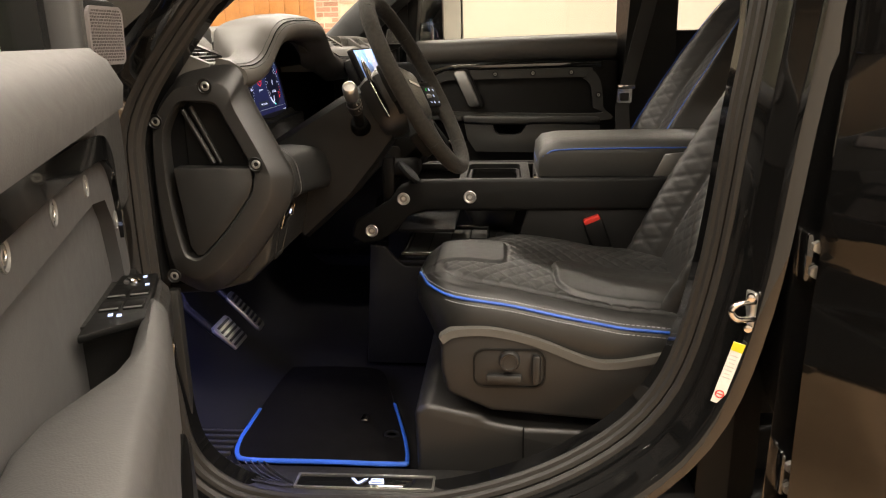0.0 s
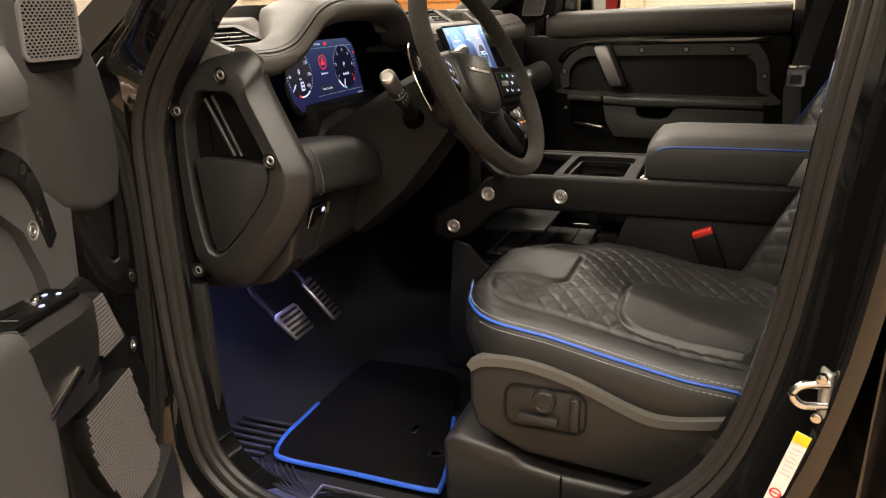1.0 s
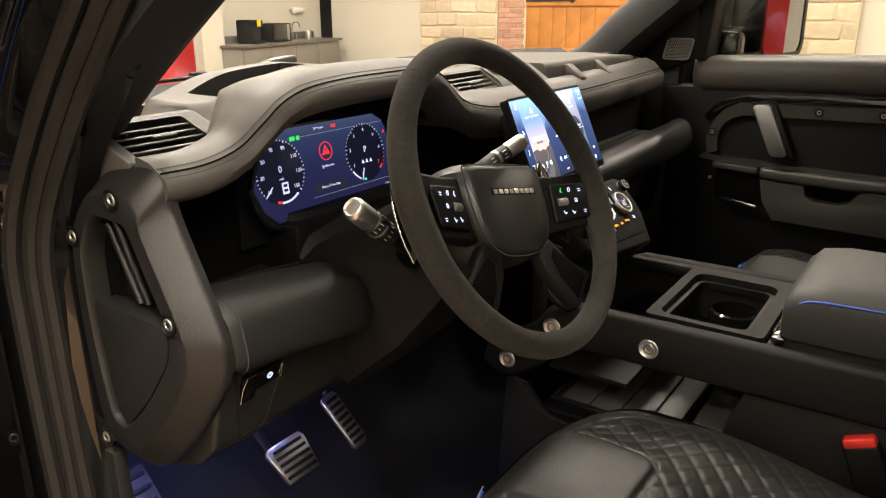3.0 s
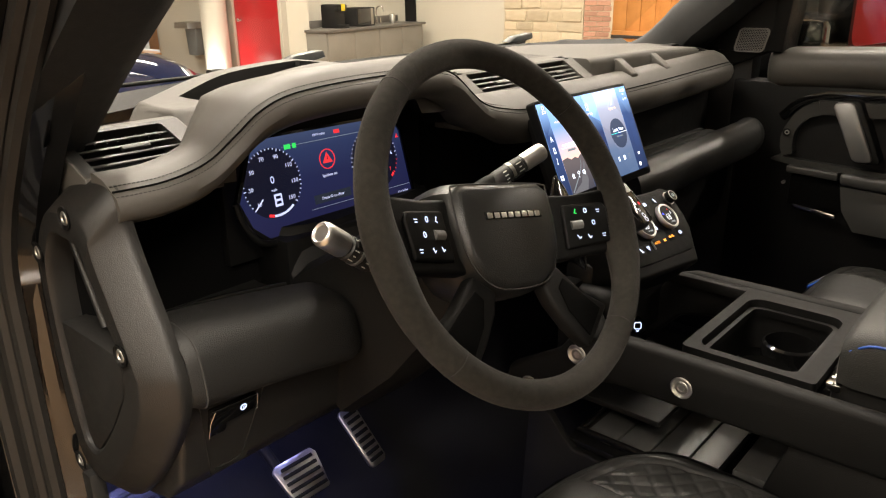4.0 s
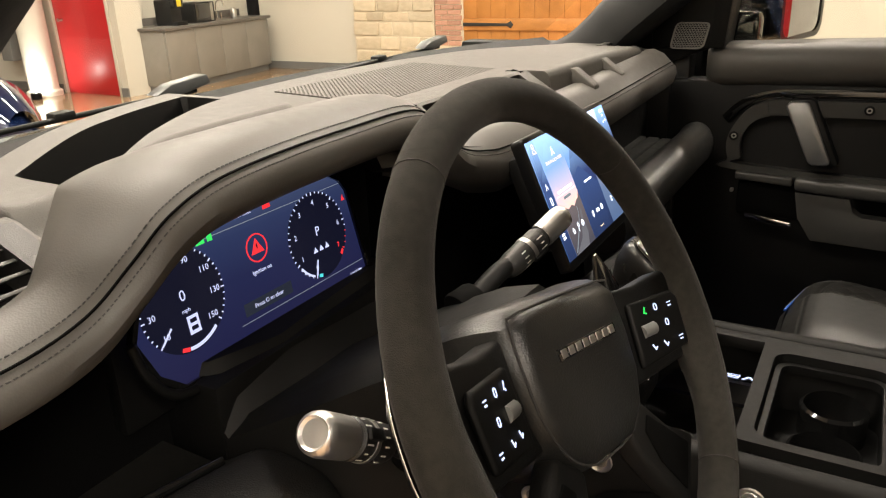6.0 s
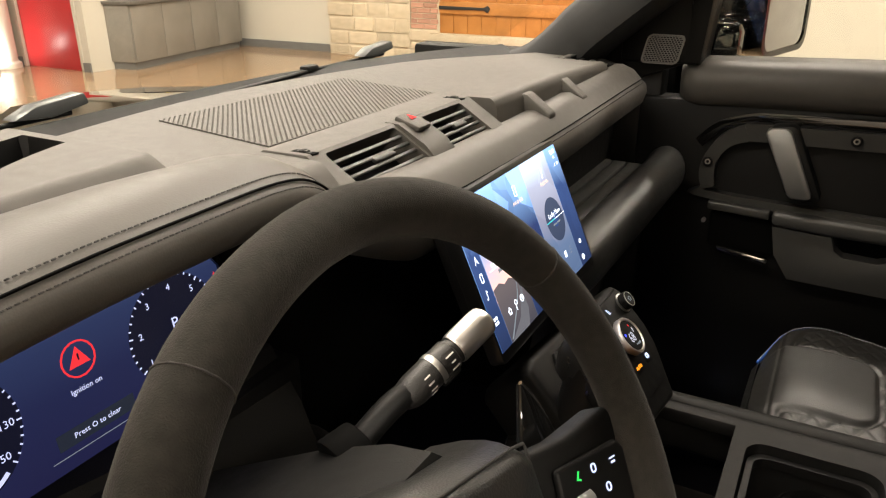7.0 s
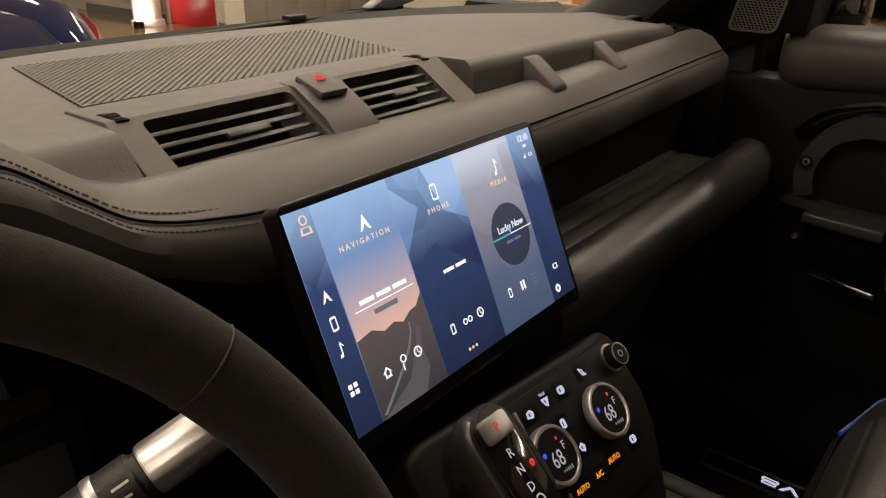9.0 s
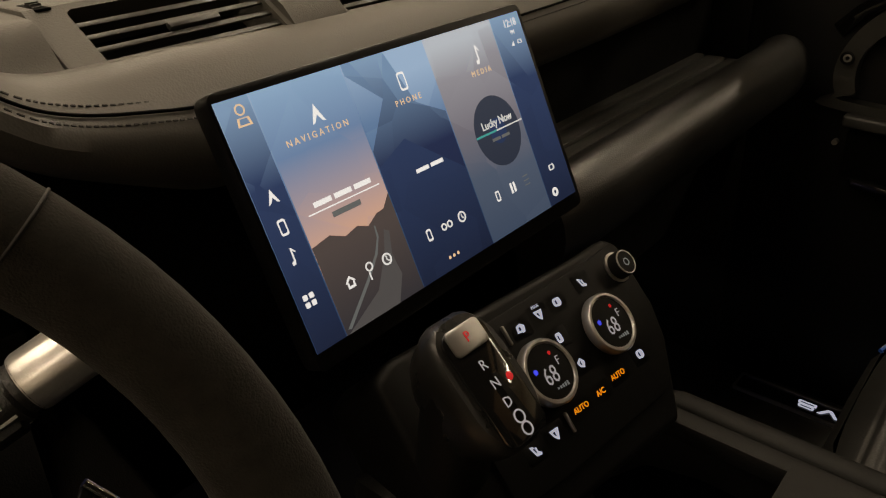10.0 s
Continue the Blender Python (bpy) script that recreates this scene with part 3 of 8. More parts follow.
HEADLINER = material("dark_headlining", (0.03, 0.03, 0.032), 0.9, grain=0.3, gscale=400)
part("headlining", box((1.2, 0, 1.81), (2.3, 1.42, 0.04), 0.015), HEADLINER, car)
part("windscreen", loft([[(x + 0.16 * abs(t) ** 2.5 * k, t * w, z + 0.02 * abs(t) ** 2 * k) for t in (-1, -0.75, -0.5, -0.25, 0, 0.25, 0.5, 0.75, 1)] for x, w, z, k in ((-0.70, 0.72, 1.35, 1), (-0.50, 0.71, 1.475, 0.6), (-0.25, 0.69, 1.63, 0.3), (0.02, 0.66, 1.80, 0))], closed=False), WINDSHIELD, car, "clear windscreen glass").visible_shadow = False
part("windscreen_band", loft([[(x + 0.16 * abs(t) ** 2.5, t * 0.72, z) for t in np.linspace(-1, 1, 17)] for x, z in ((-0.72, 1.350), (-0.69, 1.368), (-0.66, 1.35))], closed=False), DARK, car)
part("bonnet", loft([[(x, -0.80, z - 0.03), (x, -0.72, z), (x, -0.5, z - 0.004), (x, -0.46, z - 0.022), (x, 0, z - 0.022), (x, 0.46, z - 0.022), (x, 0.5, z - 0.004), (x, 0.72, z), (x, 0.80, z - 0.03)]
                     for x, z in ((-0.86, 1.262), (-1.2, 1.232), (-1.6, 1.195), (-1.85, 1.16), (-1.92, 1.06))], closed=False), GLOSS, car, "gloss black bonnet")
for wx, wy in ((-0.712, -0.162), (-0.665, 0.454)):
    wp = part("wiper", prism([(-0.05, 0.0), (-0.02, 0.012), (0.045, 0.018), (0.05, 0.004), (0.0, -0.004)], lambda u, v, d, wx=wx, wy=wy: (wx + d, wy + u, 1.372 + v), -0.012, 0.012, 0.003), material("grey_wiper_plastic", (0.045, 0.047, 0.05), 0.35), car, "grey wiper arm")
    part("blade", sweep([(wx + 0.0, wy + 0.03, 1.368), (wx - 0.005, wy - 0.2, 1.364), (wx + 0.03, wy - 0.42, 1.367)], 0.0035), DARK, wp)
    part("cap", box((wx - 0.01, wy - 0.175, 1.367), (0.02, 0.03, 0.012), 0.004), DARK, wp)
part("side_panel", box((-0.50, 0.82, 0.92), (0.56, 0.06, 0.86), 0.01), DARK, car)
part("footwell_side", box((-0.48, 0.775, 0.8), (0.5, 0.02, 0.56), 0.006), DARK, car)
part("scuttle", loft([[(x, y, z) for y in (-0.78, -0.4, 0, 0.4, 0.78)] for x, z in ((-0.70, 1.33), (-0.76, 1.30), (-0.86, 1.285), (-0.88, 1.25))], closed=False), DARK, car)
part("grille_front", box((-1.93, 0, 0.85), (0.06, 1.5, 0.55), 0.02), DARK, car)
part("bulkhead", box((-0.70, 0, 0.98), (0.04, 1.5, 0.66)), DARK, car)
part("floor_pan", box((0.5, 0, 0.52), (2.5, 1.5, 0.03)), VINYL, car, "black carpeted floor")
part("toe_board", loft([[(-0.74, y, 0.95), (-0.66, y, 0.74), (-0.58, y, 0.60), (-0.50, y, 0.545), (-0.2, y, 0.54)] for y in (-0.74, -0.4, -0.2, 0.2, 0.74)], closed=False), VINYL, car)
part("side_panel", box((1.3, 0.80, 0.95), (1.25, 0.05, 0.85), 0.01), DARK, car)
part("side_panel", box((1.95, -0.80, 0.95), (0.6, 0.05, 0.85), 0.01), DARK, car)
part("tail_panel", box((2.3, 0, 1.2), (0.06, 1.5, 1.3), 0.02), DARK, car)
part("far_b_pillar", loft([[(0.56 + 0.05 * (z - 1), 0.74, z), (0.74, 0.72, z), (0.76, 0.86, z), (0.56, 0.88, z)] for z in (0.5, 1.0, 1.35, 1.84)]), DARK, car)
part("far_sill", box((0.2, 0.80, 0.53), (1.9, 0.2, 0.12), 0.02), DARK, car)
for wx in (-1.25, 1.75):
    for s in (-1, 1):
        hub = pose(wx, s * 0.83, 0.4, 90, 0, 0)
        tyre = part("wheel", turned([(0.22, -0.12), (0.37, -0.13), (0.4, -0.09), (0.4, 0.09), (0.37, 0.13), (0.22, 0.12)], hub, 36), RUBBER, car)
        part("rim", turned([(0.24, -0.1), (0.24, 0.1), (0.2, 0.1), (0.08, 0.06), (0.0, 0.07)], hub, 20), GLOSS, tyre)
part("underbody", box((0.2, 0, 0.42), (3.9, 1.3, 0.12), 0.03), DARK, car)
part("rear_quarter", box((1.95, -0.86, 0.9), (0.75, 0.1, 0.75), 0.03), GLOSS, car)


# ---- dashboard ----
dash = thing("dashboard", "black leather-topped dashboard with exposed bolts", "dashboard", (-0.4, 0, 0.95))


def dash_front(y):
    return -0.655 + 0.20 * (abs(y) / 0.72) ** 1.8


def dash_end(y):
    return lerp_at(y, [(-0.77, -0.43), (-0.603, -0.43), (-0.601, -0.335), (-0.56, -0.325), (-0.33, -0.318), (-0.28, -0.285), (-0.181, -0.285), (-0.178, -0.375), (0.155, -0.375), (0.16, -0.30), (0.605, -0.285), (0.61, -0.385), (0.74, -0.385)])


def well_near(y):
    return 0.150 - 0.028 * step(-0.52, -0.30, y)


def dash_well(x, y):
    """1 in the black well of the head-up display, 0 outside it."""
    f = x - dash_front(y)
    near = well_near(y)
    return step(-0.555, -0.549, y) * step(-0.297, -0.303, y) * step(0.063, 0.070, f) * step(near, near - 0.007, f)


def dash_z(x, y):
    z = 1.372 - 0.012 * step(0.35, 0.74, abs(y)) - 0.012 * step(0.03, 0.0, x - dash_front(y))
    z -= 0.018 * step(-0.44, -0.60, y) * step(-0.60, -0.44, x)
    if -0.36 < y < -0.17:
        z -= 0.030 * step(-0.310, -0.272, x)
    # raised plateau ahead of the driver, with a well sunk into it
    f = x - dash_front(y)
    a, b = abs(y + 0.4415) - 0.1665 + 0.03, abs(x + 0.53) - 0.143 + 0.03
    sd = math.hypot(max(a, 0), max(b, 0)) + min(max(a, b), 0) - 0.03
    z += 0.021 * step(0.014, -0.012, sd) * step(0.0, 0.018, f)
    z -= 0.055 * dash_well(x, y)
    return z


ys = np.concatenate([np.linspace(-0.765, -0.556, 70), [-0.555, -0.549], np.linspace(-0.546, -0.306, 90), [-0.303, -0.297], np.linspace(-0.294, -0.22, 30), np.linspace(-0.215, 0.735, 150)])
rings = []
for y in ys:
    x0, x1 = dash_front(y), dash_end(y)
    n, w = well_near(y), x1 - x0
    fs = np.concatenate([np.linspace(0, 0.063, 16), np.linspace(0.070, n - 0.007, 16), np.linspace(n, max(0.2, w), 60)]) * min(1.0, w / 0.2)
    line = [(x0 + f, y, dash_z(x0 + f, y)) for f in fs]
    rings.append(line + [(x1 + 0.006, y, line[-1][2] - 0.004), (x1 + 0.01, y, line[-1][2] - 0.012), (x1 + 0.012, y, line[-1][2] - 0.014 if -0.575 < y < -0.30 else 1.335 if -0.58 < y < -0.19 else 1.29)])
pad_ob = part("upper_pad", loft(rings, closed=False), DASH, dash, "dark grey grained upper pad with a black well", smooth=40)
pad_ob.data.materials.append(DARK)
for face in pad_ob.data.polygons:
    c = face.center
    if -0.58 < c.y < -0.27 and dash_well(c.x, c.y) > 0.12:
        face.material_index = 1

# padded roll: edge line (y, x, z, depth)
ROLL = [(-0.752, -0.262, 1.322, 0.045), (-0.70, -0.258, 1.323, 0.045), (-0.655, -0.254, 1.334, 0.06), (-0.62, -0.25, 1.357, 0.09), (-0.59, -0.247, 1.378, 0.115), (-0.55, -0.243, 1.392, 0.10),
        (-0.48, -0.240, 1.398, 0.09), (-0.40, -0.240, 1.399, 0.088), (-0.32, -0.240, 1.398, 0.075), (-0.28, -0.240, 1.388, 0.062), (-0.245, -0.240, 1.362, 0.055), (-0.215, -0.238, 1.341, 0.065),
        (-0.17, -0.235, 1.329, 0.06), (-0.1, -0.235, 1.321, 0.06), (0.1, -0.235, 1.318, 0.06), (0.3, -0.235, 1.319, 0.06), (0.5, -0.234, 1.324, 0.06), (0.65, -0.232, 1.328, 0.06), (0.685, -0.236, 1.325, 0.045), (0.70, -0.245, 1.318, 0.025)]
roll_line = smooth_line([(x, y, z) for y, x, z, d in ROLL], 6)
rings, seam = [], []
for p in roll_line:
    d = lerp_at(p.y, [(r[0], r[3]) for r in ROLL])
    x, z = p.x, p.z
    pf = step(-0.22, -0.12, p.y) * step(0.705, 0.66, p.y)
    lip = 0.60 + 0.30 * pf
    L = lip / 0.6
    prof = [(-0.022, -0.037 * L), (-0.006, -0.035 * L), (0.007, -0.027 * L), (0.0115, -0.016 * L), (0.0085, -0.006 * L), (0.0, 0.0), (-0.016, 0.010 + 0.008 * pf), (-0.035, 0.014 + 0.012 * pf), (-0.035 - 0.5 * max(0.006, d - 0.035), 0.013 + 0.012 * pf), (-max(d, 0.045) + 0.006, 0.008 + 0.010 * pf), (-max(d, 0.045), -0.002), (-max(d, 0.045) - 0.003, -0.034), (-0.036, -0.038 * L)]
    rings.append([(x + a, p.y, z + b) for a, b in prof])
    seam.append(rings[-1][5])
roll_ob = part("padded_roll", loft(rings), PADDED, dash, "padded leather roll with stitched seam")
# seam groove bead and stitches
part("seam", sweep([(x + 0.0015, y, z + 0.0008) for x, y, z in seam], 0.0010), VOID, roll_ob)
bm = bmesh.new()
for i in range(0, len(seam) - 1):
    a, b = Vector(seam[i]), Vector(seam[i + 1])
    n = max(1, round((b - a).length / 0.0042))
    for k in range(n):
        q0, q1 = a.lerp(b, (k + 0.2) / n), a.lerp(b, (k + 0.8) / n)
        for off in (Vector((-0.0055, 0, 0.0046)), Vector((0.006, 0, -0.0040))):
            rod(q0 + off, q1 + off, 0.0006, seg=4, bm=bm)
part("stitching", bm, DARKSTITCH, roll_ob)

# instrument binnacle: the tunnel from the roll to the display
tun = []
for p in roll_line:
    if -0.645 < p.y < -0.205:
        tun.append(p)
outer = [(p.x - 0.008, p.y, p.z - 0.031) for p in tun]
inner = [(-0.356, p.y, p.z - 0.036) for p in tun]
mid = [((a[0] + b[0]) / 2, (a[1] + b[1]) / 2, (a[2] + b[2]) / 2 + 0.004) for a, b in zip(outer, inner)]
part("binnacle", loft([outer, mid, inner], closed=False), DARK, dash)
part("binnacle_back", box((-0.362, -0.405, 1.268), (0.02, 0.35, 0.19), 0.004), DARK, dash)
part("binnacle_floor", box((-0.335, -0.385, 1.155), (0.07, 0.29, 0.10), 0.004), DARK, dash)
# cowl that joins the display's underside to the column
part("column_cowl", bevel(loft([[(x0, ya, z), (x0 + 0.02, ya + 0.02, z), (x0 + 0.035, -0.44, z - 0.004), (x0 + 0.02, yb, z), (-0.42, yb, z), (-0.42, ya, z)] for x0, ya, yb, z in ((-0.345, -0.53, -0.25, 1.215), (-0.305, -0.528, -0.26, 1.17), (-0.275, -0.525, -0.27, 1.12), (-0.26, -0.52, -0.28, 1.05))]), 0.012, 3, 40), CONSOLE, dash)

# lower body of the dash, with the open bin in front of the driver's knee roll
# the body's near black carries the shade inside the bin and under the dash
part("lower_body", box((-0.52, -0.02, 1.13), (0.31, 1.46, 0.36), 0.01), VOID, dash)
part("bin_floor", loft([[(-0.46, y, 1.145), (-0.30, y, 1.14), (-0.255, y, 1.168), (-0.24, y, 1.16)] for y in np.linspace(-0.735, -0.54, 6)], closed=False), PLASTIC, dash)
knee = [(-0.228, 1.10), (-0.224, 1.085), (-0.246, 0.99), (-0.285, 0.952), (-0.345, 0.936), (-0.47, 0.925), (-0.47, 1.10), (-0.30, 1.12)]
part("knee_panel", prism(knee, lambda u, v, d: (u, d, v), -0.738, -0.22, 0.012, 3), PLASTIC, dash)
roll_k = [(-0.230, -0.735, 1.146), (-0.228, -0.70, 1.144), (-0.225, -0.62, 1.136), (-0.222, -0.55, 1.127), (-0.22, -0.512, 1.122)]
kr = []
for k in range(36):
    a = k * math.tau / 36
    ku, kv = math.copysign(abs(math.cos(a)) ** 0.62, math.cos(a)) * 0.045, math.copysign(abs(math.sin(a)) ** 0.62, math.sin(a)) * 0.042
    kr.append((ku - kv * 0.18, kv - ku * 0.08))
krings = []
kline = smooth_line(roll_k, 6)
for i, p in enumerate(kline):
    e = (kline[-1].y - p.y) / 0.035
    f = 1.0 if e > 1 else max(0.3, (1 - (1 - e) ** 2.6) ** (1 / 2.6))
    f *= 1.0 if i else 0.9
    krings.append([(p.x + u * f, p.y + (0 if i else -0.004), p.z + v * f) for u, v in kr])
# the knee roll's shade is in its leather colour
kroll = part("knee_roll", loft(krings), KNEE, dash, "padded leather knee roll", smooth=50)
for y0 in (-0.7265,):
    p = min(kline, key=lambda q: abs(q.y - y0))
    part("seam", sweep([(p.x + u * 1.005, y0, p.z + v * 1.005) for u, v in kr], 0.0012, up=(0, 1, 0), closed=True), DARKSTITCH, kroll)
part("bin_edge", sweep(smooth_line([(-0.292, -0.735, 1.170), (-0.286, -0.66, 1.172), (-0.27, -0.56, 1.166)], 4), 0.004), PIANO, dash)

# end cap on the driver's side
CAP = [(-0.426, 1.20), (-0.411, 1.262), (-0.372, 1.306), (-0.338, 1.322), (-0.277, 1.329), (-0.257, 1.313), (-0.252, 1.278), (-0.199, 1.168), (-0.19, 1.131), (-0.205, 1.083), (-0.271, 0.995), (-0.336, 0.941), (-0.385, 0.948), (-0.421, 0.984), (-0.43, 1.09)]
HOLE = [(-0.392, 1.20), (-0.383, 1.235), (-0.361, 1.266), (-0.335, 1.268), (-0.303, 1.264), (-0.290, 1.245), (-0.285, 1.235), (-0.25, 1.165), (-0.25, 1.14), (-0.258, 1.115), (-0.30, 1.06), (-0.345, 1.015), (-0.368, 1.012), (-0.378, 1.03), (-0.39, 1.11)]
capo = smooth_line([(u, v, 0) for u, v in CAP], 4, closed=True)
caph = smooth_line([(u, v, 0) for u, v in HOLE], 4, closed=True)
rings = []
for f, y in ((1.03, -0.745), (1.0, -0.770), (0.98, -0.776), (0.93, -0.7785), (0.50, -0.7785), (0.45, -0.7765), (0.06, -0.7535), (0.015, -0.7495), (0.0, -0.745), (0.02, -0.738)):
    rings.append([(p.x + (q.x - p.x) * f, y, p.y + (q.y - p.y) * f) for p, q in zip(capo, caph)])
cap = part("end_cap", loft(rings, cap=False), PLASTIC, dash, "bolted black end cap", smooth=35)
part("cap_back", prism([(u + (p - u) * 0.3, v + (q - v) * 0.3) for (u, v), (p, q) in zip(CAP, HOLE)], lambda u, v, d: (u, d, v), -0.738, -0.744), DARK, cap)
part("cap_lower", prism([(-0.381, 1.163), (-0.251, 1.162), (-0.2495, 1.14), (-0.258, 1.1145), (-0.30, 1.0595), (-0.345, 1.0145), (-0.356, 1.0135), (-0.366, 1.03)], lambda u, v, d: (u, d, v), -0.745, -0.777, 0.002), PLASTIC, cap)
part("rib", rod((-0.362, -0.757, 1.255), (-0.318, -0.757, 1.168), 0.004, bm=rod((-0.350, -0.755, 1.26), (-0.307, -0.755, 1.168), 0.004)), PLASTIC, cap)


def bolt(m, parent, size=1.0, ring=None):
    """A recessed steel torx bolt with its cup, facing local z."""
    b = part("bolt", turned([(0.0, 0.0), (0.0070 * size, 0.0), (0.0074 * size, 0.0012), (0.0066 * size, 0.0022), (0.0042 * size, 0.0024), (0.0034 * size, 0.0008), (0.0, 0.0008)], m, 18), STEEL, parent, "steel bolt")
    part("cup", turned([(0.0088 * size, 0.0005), (0.0118 * size, 0.0005), (0.0125 * size, 0.0022), (0.0112 * size, 0.003), (0.0092 * size, 0.0012)], m, 18), ring or DARK, b)


for bx, bz in ((-0.312, 1.294), (-0.40, 1.239), (-0.24, 1.169), (-0.399, 0.978)):
    bolt(frame_of((bx, -0.7785, bz), (1, 0, 0), (0, -1, 0)), cap)
# parking brake switch panel


def kp(u, v, d):
    """Place on the knee panel: u along y, v up from its top edge, d out of it."""
    return (-0.226 + 0.235 * v + d * 0.97, u, 1.090 + v * 0.97 - d * 0.23)


pan = part("switch_panel", plate([(-0.716, 0.0), (-0.626, -0.004), (-0.655, -0.108), (-0.700, -0.108)], [(-0.710, -0.006), (-0.634, -0.010), (-0.660, -0.102), (-0.697, -0.102)], kp, -0.004, 0.005), PLASTIC, dash)
part("panel_recess", prism([(-0.712, -0.004), (-0.632, -0.008), (-0.658, -0.104), (-0.698, -0.104)], kp, -0.003, 0.0015), DARK, pan)
sw = part("parking_brake_switch", prism([(-0.705, -0.010), (-0.646, -0.013), (-0.646, -0.034), (-0.684, -0.036), (-0.686, -0.046), (-0.705, -0.046)], kp, 0.0, 0.009, 0.002), PIANO, dash, "gloss parking brake switch")
part("silver_edge", sweep([kp(*q) for q in ((-0.7055, -0.047, 0.008), (-0.7055, -0.026, 0.0095), (-0.700, -0.012, 0.0095))], 0.0008), CHROME, sw)
part("silver_edge", sweep([kp(*q) for q in ((-0.650, -0.0345, 0.0095), (-0.6455, -0.033, 0.0095), (-0.6455, -0.013, 0.0095))], 0.0008), CHROME, sw)
part("symbol", plate([(-0.664 + 0.0042 * math.cos(k * math.tau / 16), -0.023 + 0.0042 * math.sin(k * math.tau / 16)) for k in range(16)], [(-0.664 + 0.0028 * math.cos(k * math.tau / 16), -0.023 + 0.0028 * math.sin(k * math.tau / 16)) for k in range(16)], kp, 0.0092, 0.0097), WHITE_LIT, sw, smooth=0)
lettering("P", 0.005, frame_of(kp(-0.664, -0.023, 0.0097), (0, 1, 0), (0.97, 0, -0.23)), WHITE_LIT, sw, "symbol", depth=0.0001)

# passenger side: shelf, back wall and grab bar
part("glove_back", box((-0.30, 0.43, 1.235), (0.03, 0.55, 0.17), 0.004), DARK, dash)
for k in range(5):
    part("shelf_rib", box((-0.285 + 0.028 * k, 0.42, 1.168 - 0.0 * k), (0.024, 0.50, 0.012 - 0.0012 * k), 0.003), GREYRUBBER, dash)
part("shelf", box((-0.25, 0.43, 1.155), (0.12, 0.56, 0.014), 0.003), PLASTIC, dash)
gb = [(-0.19, 0.13, 1.150), (-0.183, 0.20, 1.153), (-0.178, 0.4, 1.158), (-0.174, 0.6, 1.163), (-0.172, 0.66, 1.165), (-0.178, 0.69, 1.165)]
gp = [(0.036 * math.cos(a), 0.042 * math.sin(a)) for a in (k * math.tau / 20 for k in range(20))]
part("grab_bar", bevel(sweep(smooth_line(gb, 6), gp), 0.014, 3, 60), LEATHER, dash, "padded grab bar")
part("glove_door", loft([[(-0.235, y, 1.13), (-0.225, y, 1.06), (-0.24, y, 0.96), (-0.40, y, 0.93)] for y in (0.16, 0.4, 0.72)], closed=False), DARK, dash)
for y in (0.26, 0.40):
    part("rib", prism([(-0.01, 0), (0.012, -0.001), (0.046, -0.026), (0.046, -0.04), (-0.01, -0.04)], lambda u, v, d, y=y: (-0.295 + u, y + d, 1.366 + v), -0.016, 0.010, 0.003), DASH, dash)
part("trough", box((-0.275, 0.42, 1.312), (0.06, 0.54, 0.02), 0.003), PLASTIC, dash)


SLAT = material("dark_vent_slats", (0.014, 0.0135, 0.0125), 0.42, grain=0.2, gscale=900, vary=0.1)


def vent(y0, y1, o0, o1, xt, zt, xb, zb, margin=0.005):
    """An air vent between y0 and y1 in a sloping plate from o0 to o1, whose face runs from (xt, zt) down to (xb, zb)."""
    h = math.hypot(xb - xt, zb - zt)
    m = frame_of(((xt + xb) / 2, 0, (zt + zb) / 2), (0, 1, 0), (zt - zb, 0, xb - xt))
    w, c = y1 - y0, (y0 + y1) / 2
    v = part("air_vent", plate(rounded(o1 - o0, h, 0.0005, 4, (o0 + o1) / 2, 0), rounded(w, h - 2 * margin, 0.005, 4, c, 0), lambda a, b, d: m @ Vector((a, b, d)), -0.03, 0.0), DASH if abs(c) < 0.3 else PLASTIC, dash)
    # flat near-black sheet for the shade down the duct
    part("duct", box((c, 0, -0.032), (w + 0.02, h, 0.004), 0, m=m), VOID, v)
    for k in range(4):
        part("slat", box((c, (h - 2 * margin) * (0.30 - 0.20 * k), -0.0035), (w, 0.0040, 0.0018), 0.0006, m=m), SLAT, v)
    for k in range(9 if y0 < -0.5 else 0):
        part("fin", box((y0 + w * (k + 0.5) / 9, (h - 2 * margin) * 0.42, -0.012), (0.0022, (h - 2 * margin) * 0.13, 0.006), 0, m=m), PLASTIC, v)
    part("tab", box((c + 0.006, (h - 2 * margin) * 0.0, -0.002), (w * 0.3, 0.0065, 0.005), 0.002, m=m), SLAT, v)
    return v


def vent_block(o0, o1, top, low):
    """The open housing of a vent: its top strip, lower face and two cheeks."""
    for line in (top, low):
        part("vent_housing", loft([[(x, y, z) for x, z in line] for y in (o0, o1)], closed=False), DASH, dash)
    out = top + low
    for y in (o0, o1):
        part("vent_cheek", prism(out + [(top[0][0], low[-1][1])], lambda u, v, d, y=y: (u, y + d, v), -0.002, 0.002, 0.0008), DASH, dash)


vent_block(-0.179, 0.148, [(-0.385, 1.366), (-0.375, 1.374), (-0.325, 1.3745)], [(-0.270, 1.340), (-0.264, 1.330), (-0.264, 1.29)])
vent(-0.159, -0.035, -0.178, -0.006, -0.325, 1.3745, -0.270, 1.340)
vent(0.020, 0.118, -0.006, 0.147, -0.325, 1.3745, -0.270, 1.340)
part("vent_bridge", loft([[(-0.335, y, 1.3752), (-0.318, y, 1.3745), (-0.285, y, 1.356), (-0.266, y, 1.336), (-0.262, y, 1.30), (-0.29, y, 1.30)] for y in (-0.031, 0.016)]), DASH, dash)
HZM = frame_of((-0.312, -0.007, 1.3725), (0, 1, 0), (0.30, 0, 0.95))
